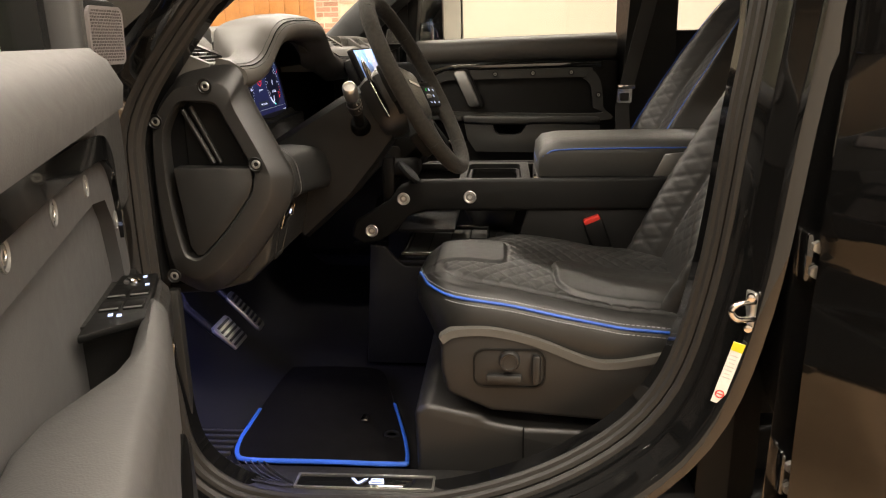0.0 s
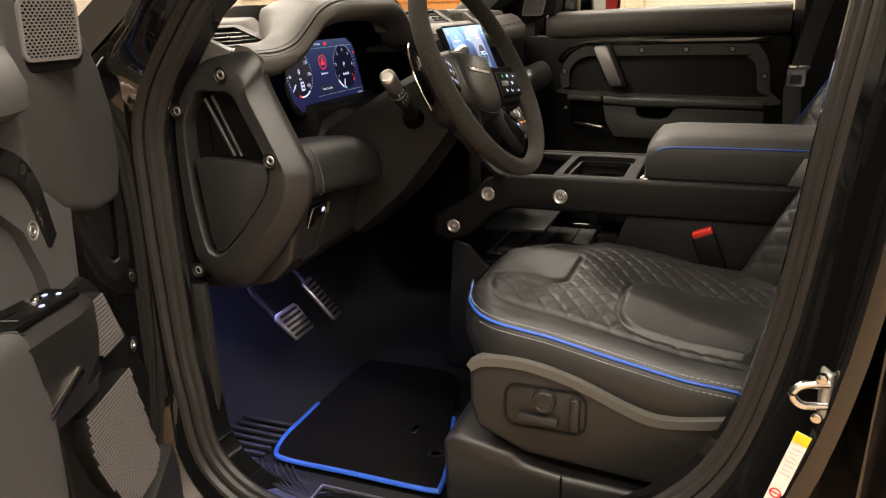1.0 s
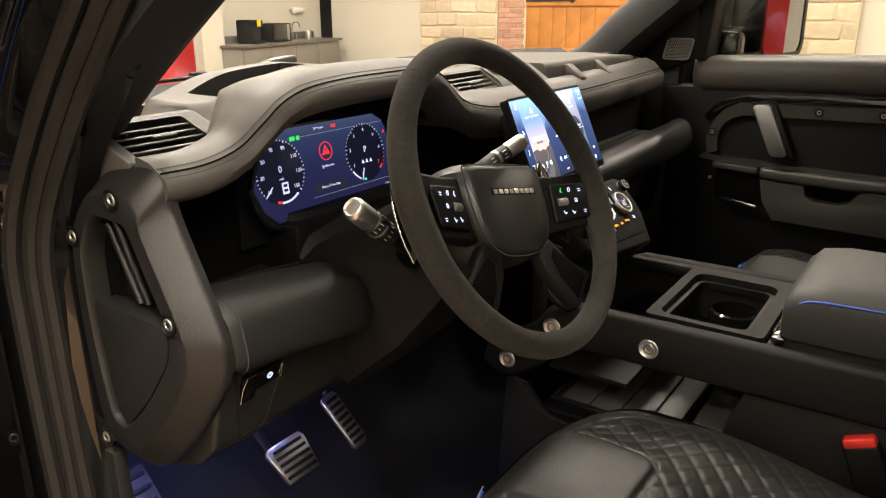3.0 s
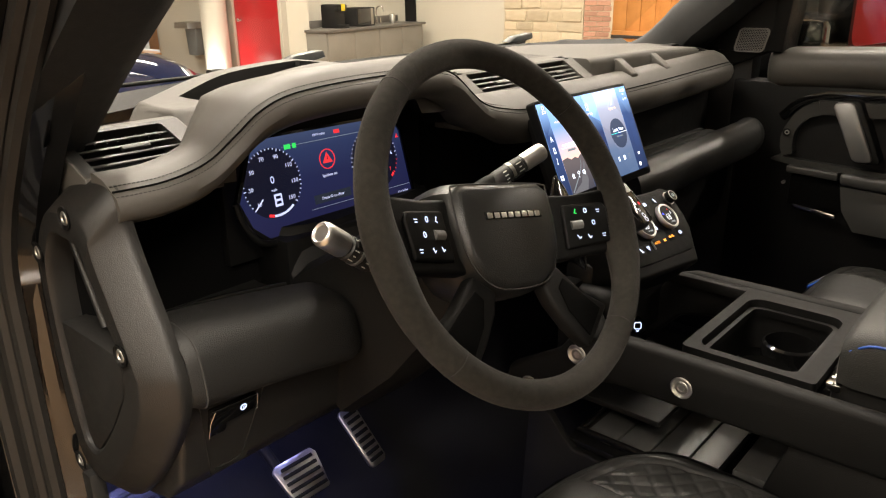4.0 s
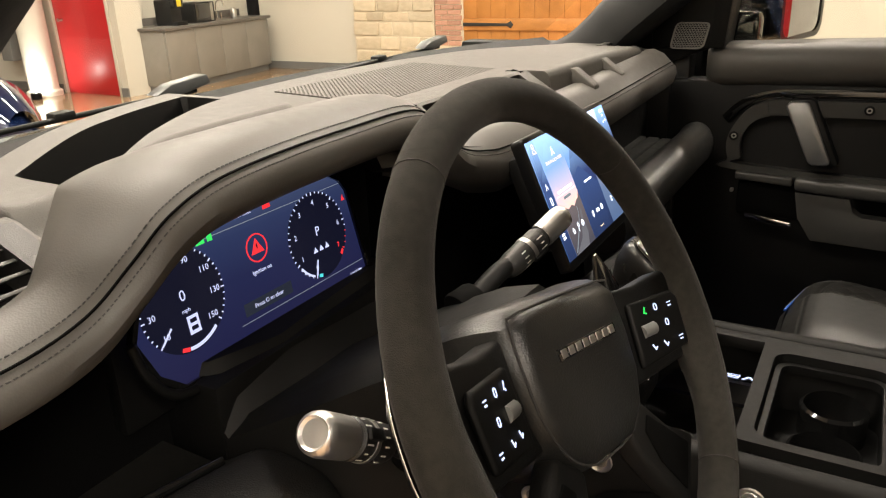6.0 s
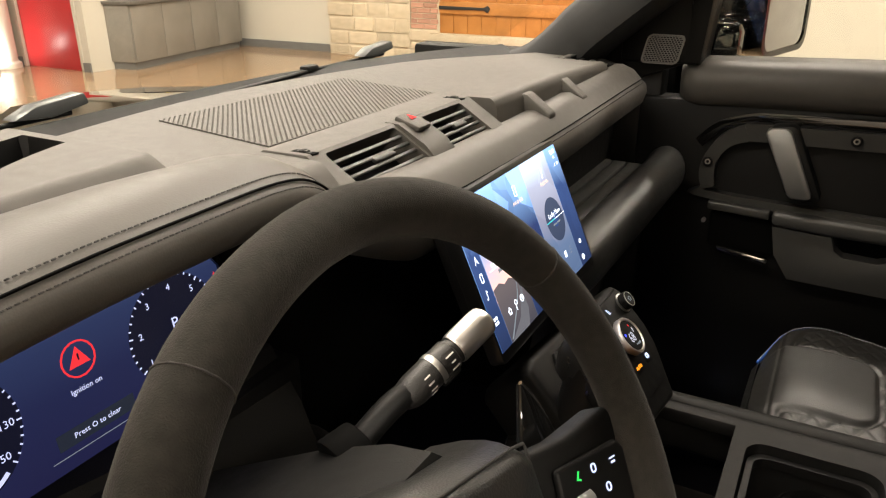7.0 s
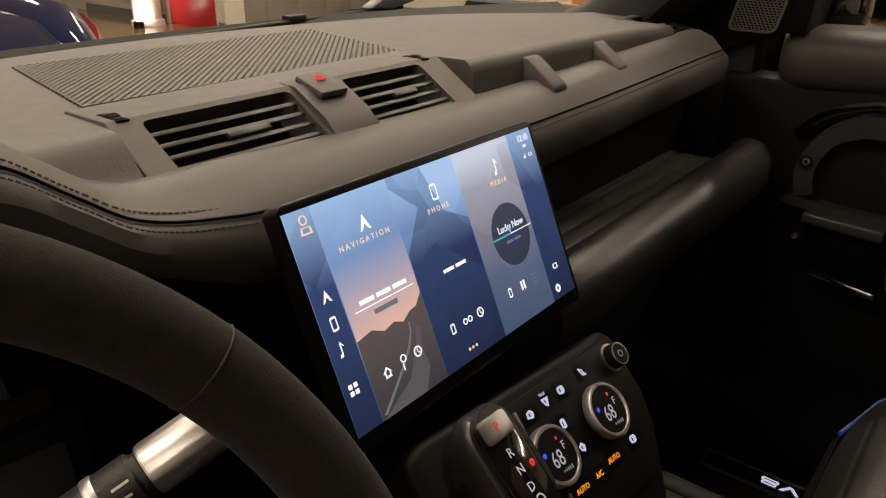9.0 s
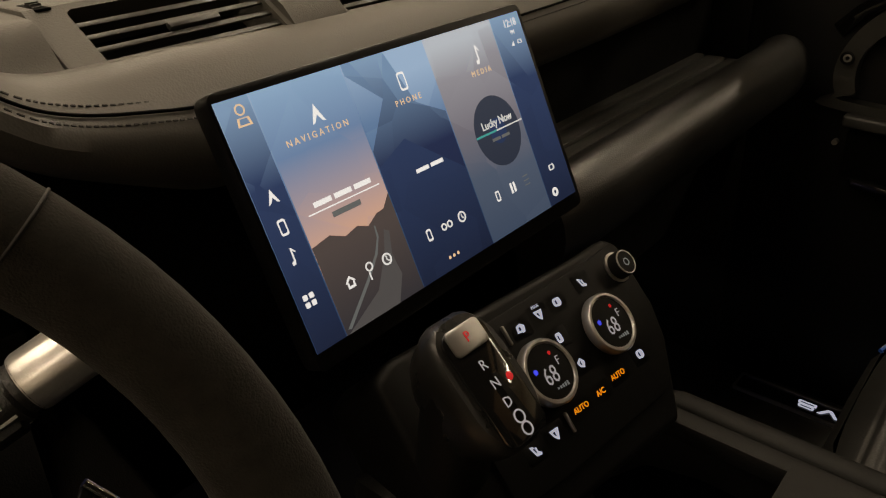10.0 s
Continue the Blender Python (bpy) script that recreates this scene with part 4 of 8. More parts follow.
hz = part("hazard_switch", box((0, 0.002, 0.0), (0.028, 0.032, 0.006), 0.002, m=HZM), DASH, dash)
part("symbol", prism([(-0.0055, 0.002), (0.0055, 0.002), (0, 0.011)], lambda u, v, d: HZM @ Vector((u, v, 0.0042 + d)), 0, 0.0006), RED_LIT, hz)
for y in (-0.1695, 0.131):
    tw = part("thumb_wheel", rod((-0.335, y - 0.0035, 1.3648), (-0.335, y + 0.0035, 1.3648), 0.0115, seg=24, bev=0.001), DARK, dash)
    part("thumb_slot", box((-0.335, y, 1.3738), (0.026, 0.009, 0.0016), 0.0004), VOID, tw)
    for k in range(7):
        a = radians(40 + 16 * k)
        part("grip_rib", box((-0.335 + 0.0116 * math.cos(a), y, 1.3648 + 0.0116 * math.sin(a)), (0.0012, 0.006, 0.0012)), PLASTIC, tw)
# outer vents
vent_block(-0.752, -0.605, [(-0.430, 1.352), (-0.405, 1.361), (-0.392, 1.360)], [(-0.312, 1.328), (-0.308, 1.318), (-0.308, 1.29)])
vent(-0.738, -0.628, -0.751, -0.606, -0.392, 1.360, -0.312, 1.328, 0.006)
vent_block(0.615, 0.715, [(-0.385, 1.358), (-0.372, 1.364), (-0.362, 1.364)], [(-0.288, 1.345), (-0.284, 1.335), (-0.284, 1.30)])
vent(0.632, 0.70, 0.616, 0.714, -0.362, 1.364, -0.288, 1.345, 0.005)
# speaker grille of the upper pad: perforated mesh
GR = [(-0.564, -0.132), (-0.380, -0.166), (-0.374, 0.154), (-0.550, 0.195)]


def clipped(p, d, quad):
    """The stretch of the line p + t * d inside a convex quad."""
    lo, hi = -9.0, 9.0
    for (ax, ay), (bx, by) in zip(quad, quad[1:] + quad[:1]):
        nx, ny = ay - by, bx - ax
        den, num = nx * d[0] + ny * d[1], nx * (ax - p[0]) + ny * (ay - p[1])
        if abs(den) < 1e-9:
            continue
        if den > 0:
            lo = max(lo, num / den)
        else:
            hi = min(hi, num / den)
    return (lo, hi) if hi > lo else None


def grille_bars(bm, angle, pitch, width, z, tall):
    """Parallel bars across the grille's outline at an angle to x."""
    d = (math.cos(angle), math.sin(angle))
    for k in range(-90, 91):
        p = (-0.467 - d[1] * pitch * k, 0.012 + d[0] * pitch * k)
        c = clipped(p, d, GR) or clipped(p, d, GR[::-1])
        if c and c[1] - c[0] > 0.004:
            mid = (c[0] + c[1]) / 2
            box((0, 0, 0), (c[1] - c[0], width, tall), 0, m=Matrix.Translation((p[0] + d[0] * mid, p[1] + d[1] * mid, z)) @ Matrix.Rotation(angle, 4, "Z"), bm=bm)


bm = bmesh.new()
grille_bars(bm, radians(133), 0.0052, 0.0029, 1.3726, 0.0024)
grille_bars(bm, radians(52), 0.0042, 0.0018, 1.3723, 0.0022)
gr = part("speaker_grille", bm, DASH, dash, "perforated speaker grille", smooth=0)
part("grille_rim", loft([[(x, y, 1.371) for x, y in GR], [(x, y, 1.3738) for x, y in GR], [(-0.467 + (x + 0.467) * 0.99, 0.012 + (y - 0.012) * 0.993, 1.3738) for x, y in GR], [(-0.467 + (x + 0.467) * 0.99, 0.012 + (y - 0.012) * 0.993, 1.371) for x, y in GR]], loop=True), DASH, gr, smooth=0)
part("grille_well", prism(GR, lambda u, v, d: (u, v, d), 1.3705, 1.3722), VOID, gr)

# touchscreen
SCR = frame_of((-0.166, -0.019, 1.271), (0, 1, 0), (math.cos(radians(23.5)), 0, math.sin(radians(23.5))))
screen = thing("touchscreen", "landscape touchscreen showing navigation, phone and media panels", "screen", (-0.166, -0.019, 1.19))
part("case", bevel(prism(rounded(0.270, 0.159, 0.006, 4, -0.0015, -0.0025), lambda u, v, d: SCR @ Vector((u, v, d)), -0.016, 0.0, 0.002), 0), material("dark_screen_bezel", (0.004, 0.004, 0.004), 0.35, vary=0.05, ior=1.3), screen)
part("mount", box((0, 0.0, -0.03), (0.22, 0.12, 0.035), 0.01, m=SCR), DARK, screen)


# ---- screens, climate panel and gear selector ----
def screen_light(name, stops, z0, z1, strength=1.5, facet=0.0):
    """A lit picture area whose colour runs from stops[0] at height z0 to stops[-1] at z1."""
    m = bpy.data.materials.new(name)
    m.use_nodes = True
    n, l = m.node_tree.nodes, m.node_tree.links
    b = n["Principled BSDF"]
    b.inputs["Base Color"].default_value, b.inputs["Roughness"].default_value = (0.01, 0.01, 0.012, 1), 0.25
    b.inputs["Specular IOR Level"].default_value = 0.05
    co, sep, rng, ramp = n.new("ShaderNodeTexCoord"), n.new("ShaderNodeSeparateXYZ"), n.new("ShaderNodeMapRange"), n.new("ShaderNodeValToRGB")
    l.new(co.outputs["Object"], sep.inputs[0])
    rng.inputs["From Min"].default_value, rng.inputs["From Max"].default_value = z0, z1
    l.new(sep.outputs["Z"], rng.inputs["Value"])
    out = rng.outputs[0]
    if facet:
        vor = n.new("ShaderNodeTexVoronoi")
        vor.inputs["Scale"].default_value = 26
        add = n.new("ShaderNodeMath")
        add.operation = "MULTIPLY_ADD"
        add.inputs[1].default_value = facet
        l.new(co.outputs["Object"], vor.inputs["Vector"])
        l.new(vor.outputs["Color"], add.inputs[0])
        l.new(out, add.inputs[2])
        out = add.outputs[0]
    l.new(out, ramp.inputs[0])
    el = ramp.color_ramp.elements
    el[0].position, el[0].color = stops[0][0], (*stops[0][1], 1)
    el[1].position, el[1].color = stops[-1][0], (*stops[-1][1], 1)
    for p, c in stops[1:-1]:
        e = el.new(p)
        e.color = (*c, 1)
    l.new(ramp.outputs[0], b.inputs["Emission Color"])
    b.inputs["Emission Strength"].default_value = strength
    return m


ZB, ZT = 1.201, 1.341
WALLPAPER = screen_light("screen_wallpaper", [(0, (0.010, 0.020, 0.060)), (0.45, (0.025, 0.065, 0.15)), (0.75, (0.09, 0.17, 0.33)), (1.0, (0.24, 0.37, 0.58))], ZB, ZT, 3.4, 0.16)
NAVSKY = screen_light("screen_sunset", [(0, (0.03, 0.034, 0.045)), (0.30, (0.14, 0.09, 0.09)), (0.36, (0.52, 0.31, 0.23)), (0.55, (0.30, 0.25, 0.30)), (0.75, (0.11, 0.19, 0.36)), (1.0, (0.20, 0.34, 0.55))], ZB, ZT, 3.4, 0.05)
PHONEBG = screen_light("screen_navy", [(0, (0.008, 0.011, 0.030)), (0.6, (0.013, 0.022, 0.068)), (1.0, (0.13, 0.23, 0.40))], ZB, ZT, 3.4, 0.14)
MEDIABG = screen_light("screen_media", [(0, (0.030, 0.050, 0.098)), (0.35, (0.055, 0.080, 0.135)), (0.6, (0.13, 0.13, 0.175)), (0.85, (0.22, 0.23, 0.29)), (1.0, (0.36, 0.42, 0.52))], ZB, ZT, 3.4, 0.12)
SIDEBG = screen_light("screen_sidebar", [(0, (0.006, 0.010, 0.028)), (0.7, (0.02, 0.038, 0.105)), (1.0, (0.16, 0.27, 0.45))], ZB, ZT, 3.4, 0.1)
HILLS = screen_light("screen_hills", [(0, (0.030, 0.031, 0.042)), (1.0, (0.085, 0.070, 0.072))], ZB, ZB + 0.05, 2.4)
ROADLIT = glow("screen_road", (0.17, 0.17, 0.19), 1.1)
DISC = screen_light("screen_disc", [(0, (0.02, 0.03, 0.06)), (1.0, (0.06, 0.075, 0.12))], ZB + 0.02, ZT, 2.2)
TITLE_TEXT = glow("lit_title_text", (1.0, 0.70, 0.46), 2.2)
SILVER_TEXT = glow("lit_pale_text", (0.85, 0.9, 1.0), 2.6)
GREYTEXT = glow("lit_grey_text", (0.35, 0.4, 0.45), 0.8)
AW, AH = 0.252, 0.150


def sc(u, v, d=0.0):
    """Place on the touchscreen: u from 0 (driver's side) to 1, v from 0 (bottom) to 1."""
    return SCR @ Vector(((u - 0.5) * AW, (v - 0.5) * AH, 0.0006 + d))


def scm(u, v, d=0.0012):
    return SCR @ Matrix.Translation(((u - 0.5) * AW, (v - 0.5) * AH, d))


def pane(name, pts, mat, d=0.0, parent=None):
    b = bmesh.new()
    b.faces.new([b.verts.new(sc(u, v, d)) for u, v in pts])
    return part(name, b, mat, parent or display, smooth=0)


L0, L1, V0, V1 = -0.032, 1.006, 0.03, 0.975
display = part("display", prism([(L0, V0), (L1, V0), (L1, V1), (L0, V1)], sc, -0.0004, 0.0), WALLPAPER, screen, "lit display with three menu panels", smooth=0)
pane("sidebar", [(L0, V0), (0.052, V0), (0.052, V1), (L0, V1)], SIDEBG, 0.0002)
pane("navigation_panel", [(0.055, V0), (0.31, V0), (0.31, V1), (0.055, V1)], NAVSKY, 0.0003)
pane("hill", [(0.055, V0), (0.31, V0), (0.31, 0.45), (0.28, 0.40), (0.255, 0.395), (0.22, 0.365), (0.19, 0.385), (0.15, 0.37), (0.11, 0.40), (0.055, 0.385)], HILLS, 0.0005)
pane("road", [(0.06, V0), (0.225, V0), (0.262, 0.13), (0.255, 0.22), (0.272, 0.31), (0.258, 0.325), (0.235, 0.24), (0.18, 0.12)], ROADLIT, 0.0006)
pane("road_line", [(0.062, 0.05), (0.072, 0.045), (0.165, 0.17), (0.215, 0.25), (0.236, 0.31), (0.238, 0.355), (0.234, 0.355), (0.230, 0.31), (0.208, 0.255), (0.158, 0.178)], GREYTEXT, 0.0007)
pane("phone_panel", [(0.313, V0), (0.59, V0), (0.59, V1), (0.313, V1)], PHONEBG, 0.0003)
for k, (pts, mt) in enumerate((([(0.313, 0.62), (0.40, 0.80), (0.313, 0.93)], WALLPAPER), ([(0.45, V1), (0.59, V1), (0.59, 0.66), (0.50, 0.74)], WALLPAPER), ([(0.34, V1), (0.45, V1), (0.40, 0.80)], SIDEBG), ([(0.313, 0.55), (0.42, 0.62), (0.59, 0.40), (0.59, V0), (0.313, V0)], SIDEBG))):
    pane("facet", pts, mt, 0.0004)
pane("media_panel", [(0.593, V0), (0.872, V0), (0.872, V1), (0.593, V1)], MEDIABG, 0.0003)
pane("record_disc", [(0.758 + 0.095 * math.cos(k * math.tau / 36), 0.485 + 0.165 * math.sin(k * math.tau / 36)) for k in range(36)], DISC, 0.0005)
pane("record_label", [(0.758 + 0.035 * math.cos(k * math.tau / 24), 0.485 + 0.06 * math.sin(k * math.tau / 24)) for k in range(24)], SIDEBG, 0.0006)
pane("status_column", [(0.875, V0), (L1, V0), (L1, V1), (0.875, V1)], SIDEBG, 0.0002)
for txt, u, v, sz, mt in (("NAVIGATION", 0.185, 0.762, 0.0054, TITLE_TEXT), ("PHONE", 0.478, 0.760, 0.0054, TITLE_TEXT), ("MEDIA", 0.772, 0.762, 0.0054, TITLE_TEXT),
                          ("12:18", 0.955, 0.93, 0.0076, SILVER_TEXT), ("PM", 0.955, 0.885, 0.0040, SILVER_TEXT), ("Lucky Now", 0.765, 0.526, 0.0080, SILVER_TEXT)):
    lettering(txt, sz, scm(u, v), mt, display, depth=0.0001, squeeze=0.95, spacing=1.6 if mt == TITLE_TEXT else 0.95)


def bars(u0, u1, v, h, mat, n=1, d=0.0008):
    """Unreadable or private writing as plain bars."""
    w = (u1 - u0) / n
    for k in range(n):
        a, b = u0 + k * w, u0 + (k + 0.86) * w
        pane("text_bar", [(a, v - h / 2), (b, v - h / 2), (b, v + h / 2), (a, v + h / 2)], mat, d)


bars(0.10, 0.282, 0.525, 0.020, SILVER_TEXT, 3)
pane("underline", [(0.078, 0.494), (0.294, 0.494), (0.294, 0.499), (0.078, 0.499)], SILVER_TEXT, 0.0008)
bars(0.138, 0.238, 0.464, 0.022, GREYTEXT, 1)
bars(0.418, 0.526, 0.475, 0.017, SILVER_TEXT, 2)
bars(0.722, 0.805, 0.452, 0.014, GREYTEXT, 2)
pane("progress_line", [(0.663, 0.484), (0.752, 0.484), (0.752, 0.494), (0.663, 0.494)], CYAN_LIT, 0.0008)
pane("progress_rest", [(0.752, 0.486), (0.868, 0.486), (0.868, 0.491), (0.752, 0.491)], SILVER_TEXT, 0.0008)


def outline_icon(name, pts, t, mat, u, v, size):
    """A ring-shaped icon."""
    k = AW / AH
    part(name, plate([(x, y) for x, y in pts], [(x * t, y * t) for x, y in pts], lambda a, b, d: sc(u + a * size, v + b * size * k, 0.0008 + d), 0, 0.0003), mat, display, smooth=0)


def fill_icon(name, pts, mat, u, v, size):
    k = AW / AH
    pane(name, [(u + x * size, v + y * size * k) for x, y in pts], mat, 0.0009)


ARROW = [(0, 1), (0.85, -0.9), (0.45, -0.75), (0, -0.1), (-0.45, -0.75), (-0.85, -0.9)]
PHONE = rounded(1.1, 2.0, 0.25, 2)
CIRCLE = [(math.cos(k * math.tau / 18), math.sin(k * math.tau / 18)) for k in range(18)]
NOTE = [(-0.1, 1.1), (0.1, 1.1), (0.55, 0.5), (0.45, 0.4), (0.12, 0.75), (0.12, -0.5), (0.0, -0.95), (-0.45, -1.0), (-0.5, -0.6), (-0.1, -0.45)]
GRID4 = rounded(1.6, 1.6, 0.3, 2)
HOUSE = [(0, 1), (1, 0), (0.7, 0), (0.7, -0.9), (-0.7, -0.9), (-0.7, 0), (-1, 0)]
fill_icon("arrow_icon", ARROW, SILVER_TEXT, 0.198, 0.832, 0.023)
outline_icon("phone_icon", PHONE, 0.78, SILVER_TEXT, 0.478, 0.840, 0.023)
fill_icon("note_icon", NOTE, SILVER_TEXT, 0.776, 0.838, 0.024)
outline_icon("profile_icon", CIRCLE, 0.75, TITLE_TEXT, 0.020, 0.930, 0.012)
outline_icon("profile_icon", [(0.9, -0.6), (0.7, 0.3), (-0.7, 0.3), (-0.9, -0.6)], 0.7, TITLE_TEXT, 0.020, 0.892, 0.020)
fill_icon("arrow_icon", ARROW, SILVER_TEXT, 0.012, 0.614, 0.017)
outline_icon("phone_icon", PHONE, 0.72, SILVER_TEXT, 0.008, 0.50, 0.018)
fill_icon("note_icon", NOTE, SILVER_TEXT, 0.004, 0.39, 0.018)
for a, b in ((-1, -1), (1, -1), (-1, 1), (1, 1)):
    fill_icon("tile_icon", GRID4, SILVER_TEXT, 0.0 + a * 0.0085, 0.222 + b * 0.0145, 0.0078)
outline_icon("house_icon", HOUSE, 0.6, SILVER_TEXT, 0.115, 0.205, 0.015)
outline_icon("search_icon", CIRCLE, 0.7, SILVER_TEXT, 0.178, 0.222, 0.011)
fill_icon("search_icon", [(-0.15, 0.5), (0.15, 0.5), (0.15, -1), (-0.15, -1)], SILVER_TEXT, 0.173, 0.192, 0.013)
outline_icon("recent_icon", CIRCLE, 0.75, SILVER_TEXT, 0.234, 0.214, 0.0145)
fill_icon("recent_icon", [(-0.1, 0.6), (0.1, 0.6), (0.1, 0), (0.5, -0.3), (0.4, -0.5), (-0.1, -0.1)], SILVER_TEXT, 0.234, 0.214, 0.0145)
outline_icon("receiver_icon", PHONE, 0.7, SILVER_TEXT, 0.385, 0.212, 0.0150)
for du in (-0.011, 0.011):
    outline_icon("voicemail_icon", CIRCLE, 0.65, SILVER_TEXT, 0.452 + du, 0.212, 0.0095)
outline_icon("recent_icon", CIRCLE, 0.75, SILVER_TEXT, 0.512, 0.213, 0.0145)
fill_icon("recent_icon", [(-0.1, 0.6), (0.1, 0.6), (0.1, 0), (0.5, -0.3), (0.4, -0.5), (-0.1, -0.1)], SILVER_TEXT, 0.512, 0.213, 0.0145)
for k in range(3):
    fill_icon("dot_icon", CIRCLE, TITLE_TEXT, 0.424 + 0.016 * k, 0.082, 0.0045)
outline_icon("receiver_icon", PHONE, 0.7, SILVER_TEXT, 0.668, 0.212, 0.0145)
for du in (-0.007, 0.007):
    fill_icon("pause_icon", [(-0.3, -1), (0.3, -1), (0.3, 1), (-0.3, 1)], SILVER_TEXT, 0.738 + du, 0.213, 0.0145)
for k in range(3):
    fill_icon("list_icon", [(-1, -0.12), (1, -0.12), (1, 0.12), (-1, 0.12)], GREYTEXT, 0.802, 0.192 + 0.022 * k, 0.012)
outline_icon("folder_icon", rounded(2, 1.4, 0.3, 2), 0.7, SILVER_TEXT, 0.928, 0.208, 0.012)
outline_icon("gear_icon", CIRCLE, 0.45, SILVER_TEXT, 0.909, 0.088, 0.0135)
fill_icon("signal_icon", [(-1, -1), (1, -1), (1, 1)], SILVER_TEXT, 0.938, 0.835, 0.007)
outline_icon("battery_icon", rounded(2, 1.2, 0.3, 2), 0.7, SILVER_TEXT, 0.972, 0.835, 0.009)

# instrument display
CLM = frame_of((-0.338, -0.418, 1.268), (0, 1, 0), (math.cos(radians(9)), 0, math.sin(radians(9))))
cluster = thing("instrument_display", "digital instrument display with two round gauges and red warning", "display", (-0.338, -0.418, 1.205))


def cl(u, v, d=0.0):
    return CLM @ Vector((u, v, d))


CLOUT = [(-0.152, -0.012), (-0.118, 0.060), (0.105, 0.059), (0.125, 0.048), (0.133, 0.036), (0.144, -0.063), (-0.118, -0.064), (-0.140, -0.045)]
CLBG = screen_light("cluster_navy", [(0, (0.0095, 0.0095, 0.040)), (0.5, (0.012, 0.015, 0.052)), (0.8, (0.020, 0.029, 0.078)), (1.0, (0.042, 0.057, 0.112))], 1.206, 1.33)
cface = part("face", prism(CLOUT, cl, -0.002, 0.0, 0.0), CLBG, cluster, "dark blue lit face", smooth=0)
part("lens", plate([(u * 1.03, v * 1.05) for u, v in CLOUT], [(u * 0.995, v * 0.99) for u, v in CLOUT], cl, -0.004, 0.003), PIANO, cluster)
part("lower_rim", sweep([cl(q.x, q.y, 0.004) for q in smooth_line([(-0.158, -0.010, 0), (-0.150, -0.042, 0), (-0.125, -0.068, 0), (-0.06, -0.070, 0), (0.06, -0.070, 0), (0.150, -0.068, 0)], 5)], 0.0045), DARK, cluster)
GAUGEBG = glow("gauge_black", (0.0075, 0.008, 0.020), 1.0)
CLTEXT = glow("lit_lavender_text", (0.66, 0.70, 1.0), 1.15)


def cplate(name, pts, mat, d=0.0006, parent=None):
    b = bmesh.new()
    b.faces.new([b.verts.new(cl(u, v, d)) for u, v in pts])
    return part(name, b, mat, parent or cface, smooth=0)


G1, G2 = (-0.098, 0.003), (0.078, 0.003)


def gauge(cu, cv, r, numbers, a0, a1, centre, red):
    g = cplate("gauge", [(cu + r * math.cos(k * math.tau / 40), cv + r * math.sin(k * math.tau / 40)) for k in range(40)], GAUGEBG, 0.0005)
    n = 5 * (len(numbers) - 1)
    bm, bm2 = bmesh.new(), bmesh.new()
    for k in range(n + 1):
        a = radians(a0 + (a1 - a0) * k / n)
        ln = 0.0034 if k % 5 == 0 else 0.0019
        c, s_ = math.cos(a), math.sin(a)
        m = CLM @ Matrix.Translation((cu + (r - ln / 2) * c, cv + (r - ln / 2) * s_, 0.0009)) @ Matrix.Rotation(a, 4, "Z")
        box((0, 0, 0), (ln, 0.0011, 0.0003), 0, m=m, bm=bm2 if k > n * red else bm)
    part("scale", bm, CLTEXT, g, smooth=0)
    if len(bm2.verts):
        part("red_scale", bm2, RED_LIT, g, smooth=0)
    else:
        bm2.free()
    for k, t in enumerate(numbers):
        a = radians(a0 + (a1 - a0) * k / (len(numbers) - 1))
        lettering(t, 0.0076, CLM @ Matrix.Translation((cu + (r - 0.0105) * math.cos(a), cv + (r - 0.0105) * math.sin(a), 0.0009)), RED_LIT if t == "7" else CLTEXT, g, "number", depth=0.0001)
    lettering(centre, 0.0135, CLM @ Matrix.Translation((cu, cv + 0.004, 0.0009)), CLTEXT, g, "number", depth=0.0001)
    a = radians(a0)
    part("needle", box((0, 0, 0), (0.016, 0.0016, 0.0004), 0, m=CLM @ Matrix.Translation((cu + (r - 0.011) * math.cos(a), cv + (r - 0.011) * math.sin(a), 0.0011)) @ Matrix.Rotation(a, 4, "Z")), CLTEXT, g)
    return g


g1 = gauge(G1[0], G1[1], 0.0440, ["10", "30", "50", "70", "90", "110", "130", "150"], 222, -42, "0", 9)
lettering("mph", 0.005, CLM @ Matrix.Translation((G1[0], G1[1] - 0.0085, 0.0009)), CLTEXT, g1, depth=0.0001)
cplate("sign_plate", [(G1[0] - 0.002, -0.027), (G1[0] + 0.010, -0.027), (G1[0] + 0.010, -0.011), (G1[0] - 0.002, -0.011)], CLTEXT, 0.0009, g1)
part("white_arc", plate([(G1[0] + r * math.cos(a), G1[1] + r * math.sin(a)) for r, a in [(0.0425, radians(262 + 46 * k / 9)) for k in range(10)] + [(0.0395, radians(308 - 46 * k / 9)) for k in range(10)]], [(G1[0] + 0.041 * math.cos(a), G1[1] + 0.041 * math.sin(a)) for a in [radians(262 + 46 * k / 9) for k in range(10)] + [radians(308 - 46 * k / 9) for k in range(10)]], cl, 0.0008, 0.0011), CLTEXT, g1)
cplate("red_mark", [(G1[0] + r * math.cos(radians(a)), G1[1] + r * math.sin(radians(a))) for r, a in ((0.0428, 250), (0.0428, 261), (0.0392, 261), (0.0392, 250))], RED_LIT, 0.0010, g1)
g2 = gauge(G2[0], G2[1], 0.0440, ["0", "1", "2", "3", "4", "5", "6", "7"], 250, -35, "P", 0.9)
for k in range(3):
    cplate("lamp_symbol", [(0.066 + 0.009 * k, -0.013), (0.073 + 0.009 * k, -0.013), (0.0695 + 0.009 * k, -0.007)], CLTEXT, 0.0009, g2)
